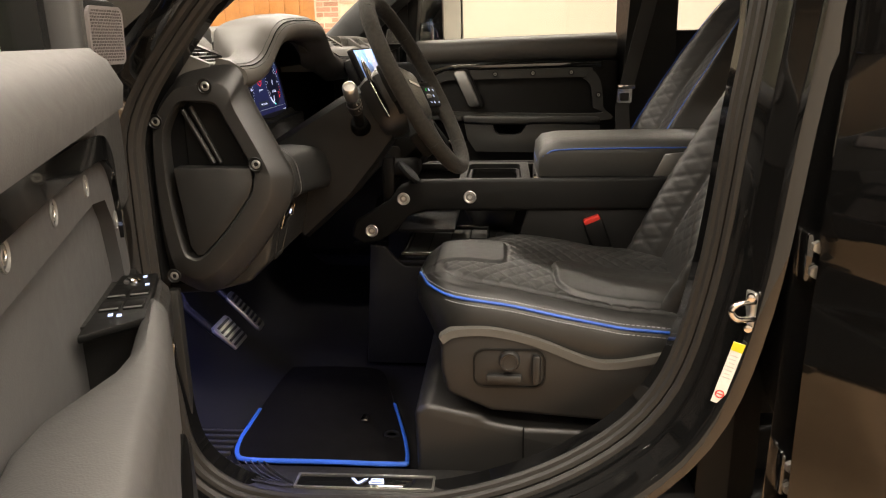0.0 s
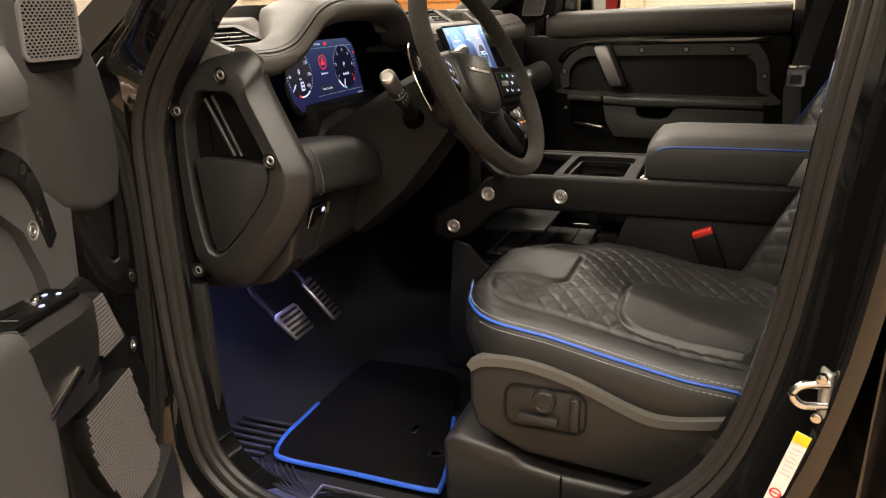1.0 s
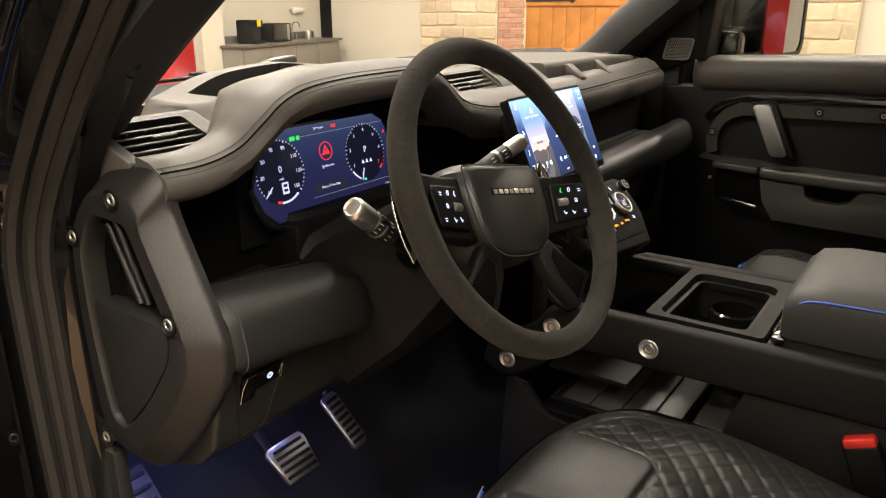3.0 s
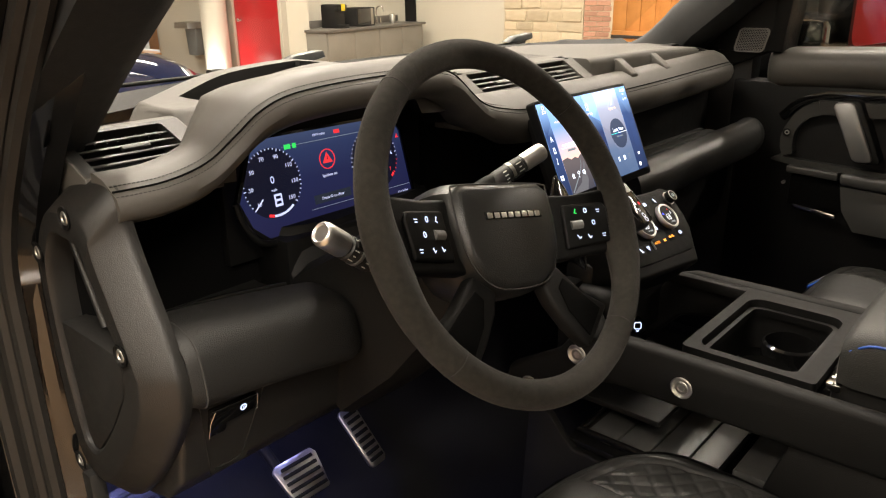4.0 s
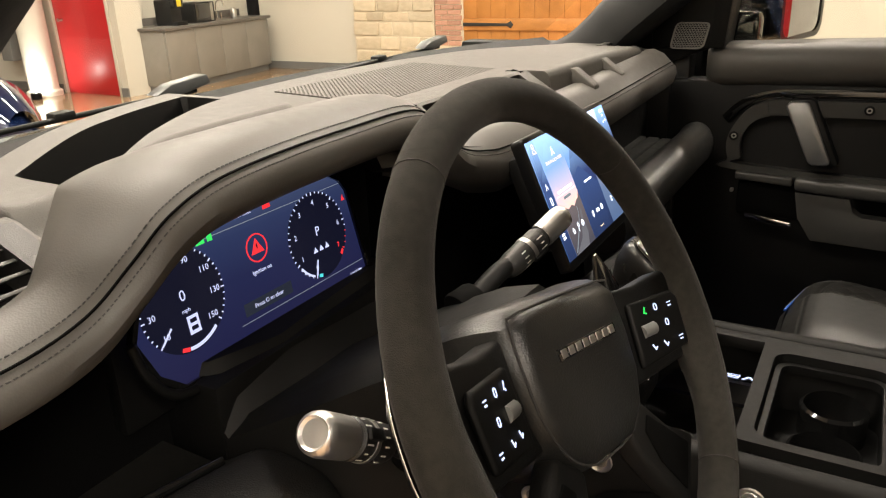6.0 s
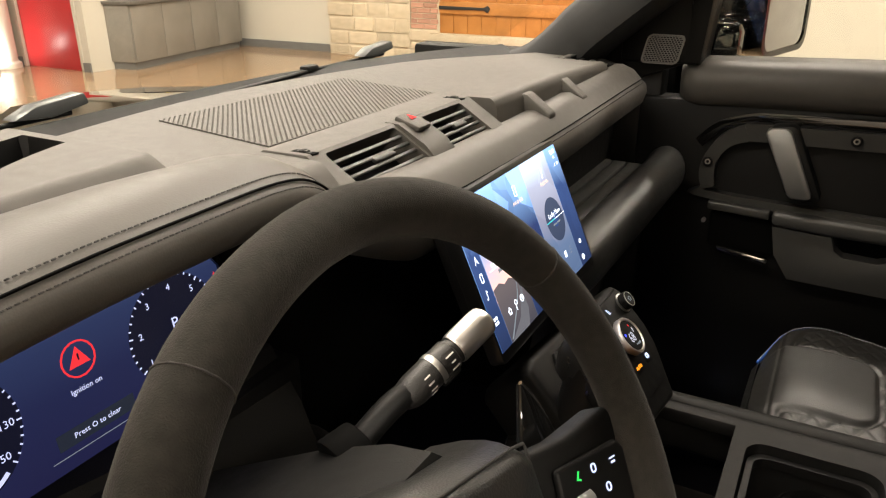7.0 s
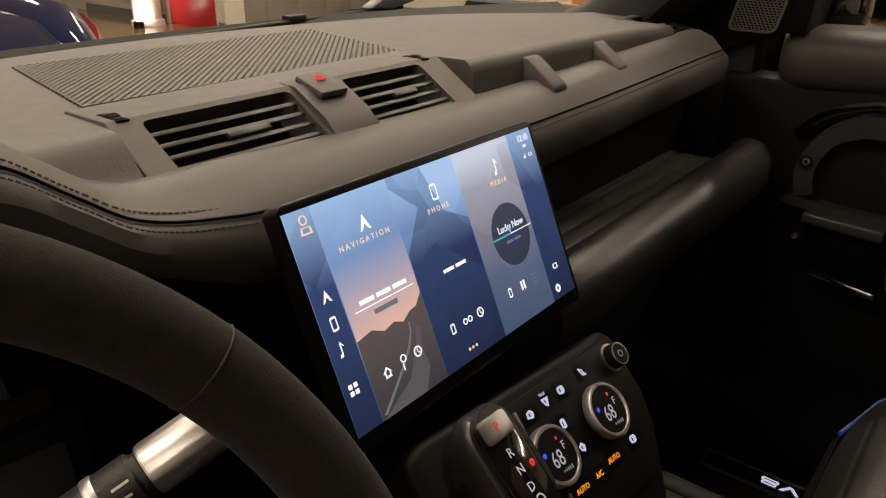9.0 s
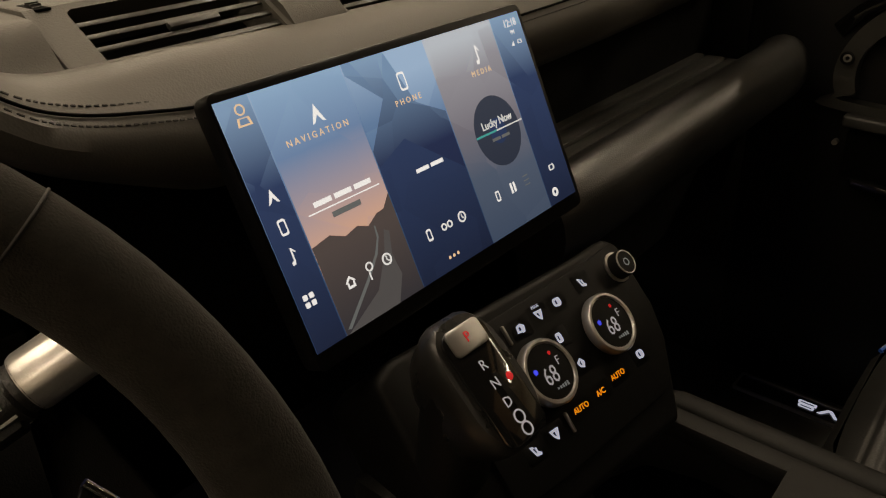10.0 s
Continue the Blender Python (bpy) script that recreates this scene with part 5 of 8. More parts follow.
part("warning_ring", plate([(-0.006 + 0.0135 * x, 0.018 + 0.0135 * y) for x, y in CIRCLE], [(-0.006 + 0.0122 * x, 0.018 + 0.0122 * y) for x, y in CIRCLE], cl, 0.0004, 0.0008), RED_LIT, cface, "red warning ring")
cplate("warning_triangle", [(-0.006, 0.0275), (0.0025, 0.0130), (-0.0145, 0.0130)], RED_LIT, 0.0007)
cplate("warning_mark", [(-0.0068, 0.022), (-0.0052, 0.022), (-0.0054, 0.0172), (-0.0066, 0.0172)], GAUGEBG, 0.0010)
lettering("Ignition on", 0.0058, CLM @ Matrix.Translation((-0.006, -0.003, 0.0009)), CLTEXT, cface, depth=0.0001)
cplate("message_bar", [(-0.038, -0.038), (0.026, -0.038), (0.026, -0.026), (-0.038, -0.026)], glow("message_grey", (0.02, 0.025, 0.04), 1.0), 0.0006)
lettering("Press O to clear", 0.0058, CLM @ Matrix.Translation((-0.006, -0.032, 0.0010)), CLTEXT, cface, depth=0.0001)
lettering("1919 miles", 0.005, CLM @ Matrix.Translation((-0.014, 0.052, 0.0009)), CLTEXT, cface, depth=0.0001)
lettering("12:17 PM", 0.0055, CLM @ Matrix.Translation((0.124, -0.0535, 0.0009)), CLTEXT, cface, depth=0.0001)
cplate("green_lamp", [(-0.072, 0.041), (-0.062, 0.041), (-0.062, 0.047), (-0.072, 0.047)], GREEN_LIT, 0.0009)
cplate("green_lamp", [(-0.059, 0.041), (-0.053, 0.041), (-0.053, 0.047), (-0.059, 0.047)], GREEN_LIT, 0.0009)
cplate("red_lamp", [(0.012, 0.049), (0.022, 0.049), (0.022, 0.054), (0.012, 0.054)], RED_LIT, 0.0009)
cplate("red_lamp", [(0.124, 0.026), (0.130, 0.026), (0.127, 0.032)], RED_LIT, 0.0009)
for v, ua, ub in ((0.0445, -0.075, 0.128), (-0.0435, -0.045, 0.140)):
    cplate("divider", [(ua, v - 0.0003), (ub, v - 0.0003), (ub, v + 0.0003), (ua, v + 0.0003)], GREYTEXT, 0.0004)
for v in (-0.0155, -0.0220):
    cplate("sign_bar", [(G1[0] + 0.0005, v - 0.0018), (G1[0] + 0.0075, v - 0.0018), (G1[0] + 0.0075, v + 0.0018), (G1[0] + 0.0005, v + 0.0018)], GAUGEBG, 0.0012, g1)
for a, mt in ((258, CYAN_LIT), (318, RED_LIT)):
    cplate("gauge_mark", [(G2[0] + r * math.cos(radians(a + k)), G2[1] + r * math.sin(radians(a + k))) for r, k in ((0.0430, -4), (0.0430, 4), (0.0395, 4), (0.0395, -4))], mt, 0.0010, g2)
part("white_arc", sweep([cl(G2[0] + 0.0418 * math.cos(radians(a)), G2[1] + 0.0418 * math.sin(radians(a)), 0.001) for a in range(216, 248, 4)], 0.0011), CLTEXT, g2)

# climate panel
KEYBLACK = material("satin_black_keys", (0.0032, 0.0032, 0.0031), 0.5, ior=1.22, vary=0.1)
CLI = frame_of((-0.0785, 0.0145, 1.1413), (0.07, 1, -0.10), (0.70, 0, 0.71))
climate = thing("climate_panel", "black climate control panel with two dials and lit switches", "control panel", (-0.09, 0.02, 1.06))


def cp(u, v, d=0.0):
    return CLI @ Vector((u, v, d))


part("body", prism([(-0.150, 0.040), (-0.135, 0.048), (0.060, 0.055), (0.090, 0.058), (0.102, 0.050), (0.102, 0.0), (0.094, -0.032), (0.076, -0.060), (0.060, -0.085), (-0.12, -0.085), (-0.150, -0.06)], cp, -0.07, -0.001, 0.006, 3), KEYBLACK, climate)
part("lower_front", box((-0.115, -0.015, 1.05), (0.05, 0.26, 0.12), 0.012), DARK, climate)
part("face", prism([(-0.108, 0.030), (-0.102, 0.038), (0.055, 0.047), (0.086, 0.051), (0.094, 0.046), (0.095, -0.004), (0.088, -0.028), (0.070, -0.054), (0.056, -0.062), (-0.062, -0.066), (-0.100, -0.066), (-0.106, -0.058)], cp, -0.002, 0.002, 0.001), KEYBLACK, climate)
DIALTEXT = glow("dim_dial_digits", (0.80, 0.82, 0.95), 0.75)
for u, w in ((-0.0386, -0.006), (0.036, 0.0)):
    dm = CLI @ Matrix.Translation((u, w, 0.002))
    dial = part("dial", turned([(0.0205, 0), (0.0224, 0.002), (0.0224, 0.008), (0.0214, 0.0095), (0.0196, 0.0095), (0.0190, 0.0082), (0.0, 0.0080)], dm, 40), SATIN, climate, "ringed climate dial")
    part("dial_face", turned([(0.0186, 0.0083), (0.010, 0.0085), (0.0, 0.0086)], dm, 32), KEYBLACK, dial)
    lettering("68", 0.0165, dm @ Matrix.Translation((-0.002, -0.003, 0.0089)), DIALTEXT, dial, "digits", 0.0001, squeeze=0.8)
    lettering("F", 0.0085, dm @ Matrix.Translation((0.0095, 0.0035, 0.0089)), DIALTEXT, dial, "digits", 0.0001)
    part("red_dot", turned([(0.0014, 0.0089), (0.0, 0.0091)], dm @ Matrix.Translation((0.006, 0.0105, 0)), 10), RED_LIT, dial)
    part("blue_dot", turned([(0.0018, 0.0089), (0.0, 0.0091)], dm @ Matrix.Translation((-0.0125, 0.004, 0)), 10), BLUE_LIT, dial)
    for k in range(5):
        part("fan_mark", box((-0.002 + 0.0024 * k, -0.0118, 0.0089), (0.0015, 0.0014 + 0.0004 * k, 0.0002), 0, m=dm), GREYTEXT, dial)
vk = CLI @ Matrix.Translation((0.081, 0.0325, -0.002))
knob = part("volume_knob", turned([(0.0105, 0), (0.0102, 0.013), (0.0092, 0.015), (0.0, 0.015)], vk, 28), KEYBLACK, climate)
part("knob_ring", turned([(0.0105, 0.0002), (0.0122, 0.0046), (0.0122, 0.0055), (0.0108, 0.006)], vk, 28), SATIN, knob)
part("cap_ring", plate([(0.0096 * x, 0.0096 * y) for x, y in CIRCLE], [(0.0087 * x, 0.0087 * y) for x, y in CIRCLE], lambda a, b, d: vk @ Vector((a, b, 0.0146 + d)), 0, 0.0007), SATIN, knob)
part("power_mark", plate([(0.003 * x, 0.003 * y) for x, y in CIRCLE], [(0.0022 * x, 0.0022 * y) for x, y in CIRCLE], lambda a, b, d: vk @ Vector((a, b, 0.0152 + d)), 0, 0.0003), GREYTEXT, knob)
# keys round the dials
SWITCHES = [(-0.0355, 0.027, 0), (-0.0145, 0.029, 1), (0.0064, 0.031, 2), (0.039, 0.035, 3), (-0.009, 0.009, 4), (-0.003, -0.013, 5), (0.053, -0.030, 2), (-0.075, -0.042, 3), (-0.0545, -0.041, 1)]
shapes = ([(-1, -0.6), (0.6, -0.8), (1, 0.2), (0.2, 0.8), (-0.8, 0.5)], [(-1, 0.8), (1, 0.8), (0.6, -0.2), (0.2, -1), (-0.5, -0.4)], rounded(1.9, 1.5, 0.5, 2), [(-0.9, 0.9), (-0.2, 0.7), (0.1, -0.2), (0.9, -0.7), (0.7, -1), (-0.3, -0.8)], rounded(1.3, 1.8, 0.4, 2), [(-0.9, 0.3), (0.1, 0.9), (0.8, 0.1), (0.3, -0.9), (-0.5, -0.6)])
for u, v, k in SWITCHES:
    key = part("key", prism(rounded(0.0200, 0.0155, 0.0015, 2, u, v), cp, 0.001, 0.0020, 0.0004), KEYBLACK, climate)
    sh = [(u + x * 0.0042, v + y * 0.0040) for x, y in shapes[k]]
    part("symbol", plate(sh, [(u + (x - u) * 0.5, v + (y - v) * 0.5) for x, y in sh], cp, 0.0021, 0.0024), WHITE_LIT, key, smooth=0)
    part("symbol_stroke", box((u + 0.0008, v - 0.0008, 0.0023), (0.0012, 0.0050, 0.0003), m=CLI), WHITE_LIT, key, smooth=0)
lettering("MAX", 0.0034, CLI @ Matrix.Translation((-0.0145, 0.0352, 0.0023)), WHITE_LIT, climate, depth=0.0001)
for txt, u, v in (("AUTO", -0.024, -0.037), ("A/C", -0.001, -0.036), ("AUTO", 0.022, -0.033)):
    key = part("key", prism(rounded(0.0215, 0.0140, 0.0015, 2, u, v), cp, 0.001, 0.0020, 0.0004), KEYBLACK, climate)
    lettering(txt, 0.0056, CLI @ Matrix.Translation((u, v, 0.0023)), AMBER_LIT, key, depth=0.0001)
for u, v in ((-0.050, 0.027), (-0.040, -0.040)):
    part("chrome_tab", box((u, v, 0.003), (0.0022, 0.014, 0.003), 0.001, m=CLI), SATIN, climate)

# gear selector
SMOOTHHIDE = material("smooth_black_hide", (0.011, 0.0108, 0.0102), 0.3, grain=0.05, gscale=600, vary=0.1, ior=1.5)
gear = thing("gear_selector", "black leather gear selector with silver button", "gear lever", (-0.10, -0.118, 1.04))
part("gaiter", box((-0.09, -0.118, 1.055), (0.09, 0.09, 0.05), 0.018, 3), DARK, gear)
part("socket_ring", turned([(0.030, 0), (0.034, 0.004), (0.034, 0.010), (0.028, 0.012)], frame_of((-0.07, -0.20, 1.05), (0, 1, 0), (0.7, 0, 0.7)), 28), DARK, gear)
GSM = frame_of((-0.052, -0.112, 1.206), (0.05, 1, 0), (0.68, 0.05, 0.73))
part("stem", loft([[(x + a * 0.020, -0.115 + b * 0.022, z) for a, b in rounded(2, 2, 0.8, 3)] for x, z in ((-0.085, 1.05), (-0.080, 1.12), (-0.07, 1.175), (-0.066, 1.20))]), DARK, gear)
part("head", loft([[GSM @ Vector((a * w, b * h + c, d)) for a, b in rounded(2, 2, 0.7, 4)] for w, h, c, d in ((0.015, 0.026, -0.004, -0.045), (0.0225, 0.034, -0.002, -0.03), (0.0255, 0.039, 0, -0.010), (0.0248, 0.0385, 0, -0.003), (0.0225, 0.036, 0, 0.0005))]), SMOOTHHIDE, gear, "leather-wrapped head")
fp = part("face_plate", prism(rounded(0.033, 0.066, 0.006, 3, 0, -0.003), lambda a, b, d: GSM @ Vector((a, b, d)), 0, 0.003, 0.001), PIANO, gear)
part("park_button", prism(rounded(0.026, 0.015, 0.003, 3, 0, 0.0235), lambda a, b, d: GSM @ Vector((a, b, d)), 0.002, 0.0042, 0.0008), SATIN, fp)
lettering("P", 0.008, GSM @ Matrix.Translation((0, 0.0235, 0.0044)), RED_LIT, fp, depth=0.0001)
for t, v in (("R", 0.007), ("N", -0.004), ("D", -0.015)):
    lettering(t, 0.0080, GSM @ Matrix.Translation((-0.001, v, 0.0032)), DIALTEXT, fp, depth=0.0001)
part("red_dot", turned([(0.0024, 0.0031), (0.0, 0.0034)], GSM @ Matrix.Translation((0.010, -0.005, 0)), 12), RED_LIT, fp)
for v in (-0.024, -0.031):
    part("mode_ring", plate([(0.0038 * x, 0.0038 * y + v) for x, y in CIRCLE], [(0.0029 * x, 0.0029 * y + v) for x, y in CIRCLE], lambda a, b, d: GSM @ Vector((a, b, d)), 0.003, 0.0034), DIALTEXT, fp)


# ---- steering wheel and column ----
WN = Vector((0.881, -0.033, 0.472)).normalized()
WM = frame_of((-0.0113, -0.4499, 1.2735), (0.0375, 0.9993, 0.0), WN) @ pose(0, 0, 0, 0, 0, -11)
RIM_R, RIM_T = 0.1822, 0.0154
sw_thing = thing("steering_wheel", "black suede four-spoke steering wheel with leather hub", "steering wheel", (-0.01, -0.452, 1.2))


def wl(u, v, d=0.0):
    return WM @ Vector((u, v, d))


rings = []
for k in range(96):
    a = k * math.tau / 96
    fat = 1.0 + 0.06 * max(0, math.cos(a * 2)) ** 4
    flare = sum(math.exp(-(((a - c + math.pi) % math.tau - math.pi) / 0.24) ** 2) for c in (-0.20, math.pi + 0.20))
    wide = [RIM_T * fat * math.cos(b) - (0.013 * flare * max(0.0, -math.cos(b)) ** 1.5) for b in (j * math.tau / 16 for j in range(16))]
    rings.append([wl((RIM_R + wide[j]) * math.cos(a), (RIM_R + wide[j]) * math.sin(a), RIM_T * math.sin(j * math.tau / 16) - 0.006 * flare * (wide[j] < -0.01)) for j in range(16)])
part("rim", loft(rings, loop=True, cap=False), SUEDE, sw_thing, "suede-wrapped rim")
for a0 in (46, 134, 226, 314):
    a = radians(a0)
    part("rim_seam", sweep([wl((RIM_R + RIM_T * math.cos(b)) * math.cos(a), (RIM_R + RIM_T * math.cos(b)) * math.sin(a), RIM_T * math.sin(b)) for b in (j * math.tau / 16 for j in range(16))], 0.0005, up=(1, 0, 0), closed=True), DARKSTITCH, sw_thing)
HUBD = 0.0293
hub_out = [(-0.073, 0.032), (-0.060, 0.041), (0.060, 0.041), (0.073, 0.032), (0.074, 0.0), (0.070, -0.032), (0.055, -0.058), (0.028, -0.072), (-0.028, -0.072), (-0.055, -0.058), (-0.070, -0.032), (-0.074, 0.0)]
hub = part("hub", loft([[wl(u * s, v * s + (1 - s) * -0.02, d - HUBD) for u, v in hub_out] for s, d in ((1.0, -0.062), (1.09, -0.045), (1.10, -0.020), (1.08, -0.004), (1.04, 0.008), (0.99, 0.016), (0.94, 0.0205), (0.86, 0.0228), (0.5, 0.0242), (0.2, 0.0245))]), LEATHER, sw_thing, "leather-covered hub")
part("hub_seam", sweep([wl(q.x * 0.985, q.y * 0.985 - 0.0003, 0.0166 - HUBD) for q in smooth_line([(u, v, 0) for u, v in hub_out], 3, closed=True)], 0.001, up=(1, 0, 0), closed=True), DARKSTITCH, hub)
badge = part("badge", box((0.003, 0.0046, 0.0243 - HUBD), (0.086, 0.0085, 0.0016), 0.0006, m=WM), PIANO, hub)
for k in range(8):
    part("badge_bar", box((-0.0335 + 0.0104 * k, 0.0046, 0.0252 - HUBD), (0.0072, 0.0058, 0.0010), 0.0003, m=WM), BRIGHT, badge)
for s in (-1, 1):
    arm = [(s * 0.062, 0.030), (s * 0.115, 0.026), (s * 0.166, 0.030), (s * 0.174, -0.005), (s * 0.170, -0.045), (s * 0.122, -0.046), (s * 0.060, -0.050)]
    part("spoke", prism(arm, lambda u, v, d: wl(u, v, d + 0.26 * (min(abs(u), 0.140) - 0.140)), -0.026, -0.0035, 0.005, 3), DARK, sw_thing)
    PM = WM @ Matrix.Translation((s * 0.122, 0, -0.0085)) @ Matrix.Rotation(-s * 0.255, 4, "Y") @ Matrix.Translation((-s * 0.122, 0, 0))

    def pl(u, v, d=0.0, PM=PM):
        return PM @ Vector((u, v, d))

    pad = part("switch_pad", prism([(s * 0.092, 0.014), (s * 0.150, 0.012), (s * 0.155, 0.005), (s * 0.150, -0.035), (s * 0.086, -0.038)], pl, 0.0, 0.006, 0.003, 3), KEYBLACK, sw_thing, "black switch pad with lit symbols")
    low = [(s * 0.036, -0.072), (s * 0.064, -0.052), (s * 0.100, -0.086), (s * 0.138, -0.106), (s * 0.090, -0.149), (s * 0.064, -0.122), (s * 0.044, -0.094)]
    part("lower_spoke", prism(low, wl, -0.036, -0.016, 0.005, 3), CONSOLE, sw_thing)
    # solid near-black piece painted as the shade in the spoke's opening
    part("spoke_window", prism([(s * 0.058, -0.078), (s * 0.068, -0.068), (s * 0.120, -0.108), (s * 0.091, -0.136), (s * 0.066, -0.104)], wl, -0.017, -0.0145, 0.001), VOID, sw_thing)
    spots = [(0.107, 0.004, 0), (0.122, 0.004, 1), (0.140, 0.002, 2), (0.130, -0.011, 1), (0.105, -0.026, 3), (0.120, -0.027, 3), (0.141, -0.027, 2)]
    for i, (u, v, k) in enumerate(spots):
        mt = GREEN_LIT if (s > 0 and i == 0) else WHITE_LIT
        if k == 1:
            part("symbol", plate(rounded(0.0046, 0.0058, 0.002, 3, s * u, v), rounded(0.0026, 0.0038, 0.001, 3, s * u, v), pl, 0.0062, 0.0066), mt, pad, smooth=0)
        elif k == 2:
            part("symbol", box((s * u, v + 0.0015, 0.0065), (0.0054, 0.0009, 0.0004), m=PM, bm=box((s * u, v - 0.0012, 0.0065), (0.0038, 0.0012, 0.0004), m=PM)), mt, pad, smooth=0)
        else:
            q = PM @ Matrix.Translation((s * u, v, 0.0065)) @ Matrix.Rotation(0.5 if k else -0.5, 4, "Z")
            part("symbol", box((0, 0.0008, 0), (0.0013, 0.0056, 0.0004), m=q, bm=box((0.0016, -0.0012, 0), (0.0030, 0.0012, 0.0004), m=q)), mt, pad, smooth=0)
    part("roller", rod(pl(s * 0.098, -0.011, 0.004), pl(s * 0.114, -0.011, 0.004), 0.0055, seg=14), GREYMETAL, pad)
    pd_line = [(s * 0.138, 0.060), (s * 0.150, 0.043), (s * 0.160, 0.010), (s * 0.160, -0.030), (s * 0.152, -0.059)]
    pad_l = part("paddle", prism([(s * 0.118, 0.026)] + pd_line + [(s * 0.125, -0.04)], wl, -0.050, -0.045, 0.001), PIANO, sw_thing, "gloss black shift paddle with silver edge")
    part("silver_edge", sweep([wl(u, v, -0.046) for u, v, _ in smooth_line([(u, v, 0) for u, v in pd_line], 4)], 0.0016), CHROME, pad_l)
column = thing("steering_column", "black steering column shroud with two stalks", "steering column", (-0.2, -0.44, 1.0))
axis = -WN
cs = []
for s, w, up, dn in ((0.045, 0.052, 0.045, 0.05), (0.08, 0.062, 0.05, 0.065), (0.14, 0.072, 0.05, 0.095), (0.22, 0.082, 0.045, 0.13), (0.34, 0.09, 0.04, 0.16)):
    c = Vector((-0.0113, -0.4499, 1.2735)) + axis * s
    L, U = Vector((0.0375, 0.9993, 0)), Vector((-0.472, 0.0177, 0.881))
    out = [(-0.8, 1), (0.8, 1), (1, 0.75), (1, -0.2), (0.78, -0.95), (0.6, -1), (-0.6, -1), (-0.78, -0.95), (-1, -0.2), (-1, 0.75)]
    cs.append([c + L * (a * w) + U * (b * (up if b > 0 else dn)) for a, b in out])
part("shroud", bevel(loft(cs), 0.010, 3, 40), CONSOLE, column)


def stalk(base, tip, wide):
    """A column stalk: arm, ribbed collar with white marks, bright turned end."""
    b, t = Vector(base), Vector(tip)
    ax = (t - b).normalized()
    st = part("stalk", sweep(smooth_line([b, b.lerp(t, 0.25) + Vector((0.0, 0, 0.004)), b.lerp(t, 0.45)], 4), 0.0105 * wide), DARK, column)
    m = frame_of(b, (1, 0, 0), ax)
    L = (t - b).length
    part("collar", turned([(0.0095 * wide, 0.34 * L), (0.0125 * wide, 0.38 * L), (0.0135 * wide, 0.42 * L), (0.0135 * wide, 0.70 * L), (0.0115 * wide, 0.71 * L), (0.0115 * wide, 0.73 * L), (0.0132 * wide, 0.74 * L)], m, 28), PLASTIC, st)
    part("ring", turned([(0.0139 * wide, 0.56 * L), (0.0142 * wide, 0.565 * L), (0.0142 * wide, 0.59 * L), (0.0139 * wide, 0.595 * L)], m, 28), SATIN, st)
    for k in range(7):
        for h, ln in ((0.49, 0.04), (0.66, 0.03 if k % 2 else 0.055)):
            q = m @ Matrix.Rotation(k * math.tau / 14 - 0.9, 4, "Z")
            part("white_mark", box((0.01365 * wide, 0, h * L), (0.0004, 0.0011, ln * L), 0, m=q), LABEL, st)
    part("rocker", box((0.013 * wide, 0, 0.62 * L), (0.006, 0.008, 0.13 * L), 0.002, m=m @ Matrix.Rotation(0.5, 4, "Z")), DARK, st)
    bm = bmesh.new()
    rr = 0.0135 * wide
    loft([[m @ Vector(((rr * s * (1 + 0.006 * math.cos(18 * a))) * math.cos(a), (rr * s * (1 + 0.006 * math.cos(18 * a))) * math.sin(a), h * L)) for a in (k * math.tau / 60 for k in range(60))] for s, h in ((0.95, 0.735), (1.0, 0.75), (1.0, 0.95), (0.93, 0.985), (0.75, 1.0), (0.70, 0.995), (0.62, 0.985))], bm=bm)
    part("end_knob", bm, BRIGHT, st, "bright metal end")
    part("boot", rod(b + (b - t) * 0.12, b + (t - b) * 0.06, 0.020, 0.016, 20, bev=0.003), VOID, st)


stalk((-0.115, -0.525, 1.205), (-0.112, -0.628, 1.282), 0.98)
stalk((-0.143, -0.379, 1.251), (-0.106, -0.262, 1.300), 0.87)


# ---- centre console ----
console = thing("center_console", "black centre console with cup holder, bolts and open storage", "console", (0.2, 0, 0.54))
YC = -0.015
for s in (-1, 1):
    y = YC + s * 0.165
    beam = [(-0.115, 0.985), (-0.09, 1.02), (-0.05, 1.034), (0.30, 1.036), (0.70, 1.04), (0.70, 0.962), (0.20, 0.958), (-0.02, 0.958), (-0.07, 0.945), (-0.105, 0.905), (-0.15, 0.876), (-0.185, 0.872), (-0.215, 0.89), (-0.205, 0.93)]
    bb = part("side_beam", prism(beam, lambda u, v, d, s=s: (u, d, v - (0.010 if s > 0 else 0)), y - 0.012, y + 0.012, 0.009, 3), CONSOLE, console, "padded side beam")
    if s < 0:
        for bx, bz in ((-0.081, 0.988), (0.08, 0.992), (-0.162, 0.908)):
            bolt(frame_of((bx, y - 0.0125, bz), (1, 0, 0), (0, -1, 0)), bb, 1.25, BRIGHT)
    low = [(-0.19, 0.55), (-0.17, 0.87), (-0.13, 0.86), (-0.105, 0.83), (-0.085, 0.815), (0.16, 0.815), (0.185, 0.84), (0.20, 0.90), (0.22, 0.96), (0.70, 0.965), (0.70, 0.55)]
    part("side_panel", prism(low, lambda u, v, d: (u, d, v), y - 0.008 + s * -0.005, y + 0.008 + s * -0.005, 0.004), CONSOLE, console)
part("tray_floor", box((0.03, YC, 0.82), (0.27, 0.31, 0.012), 0.003), DARK, console)
for k in range(4):
    part("tray_mat", box((-0.06 + 0.052 * k, YC, 0.829), (0.049, 0.27, 0.006), 0.002), GREYRUBBER, console)
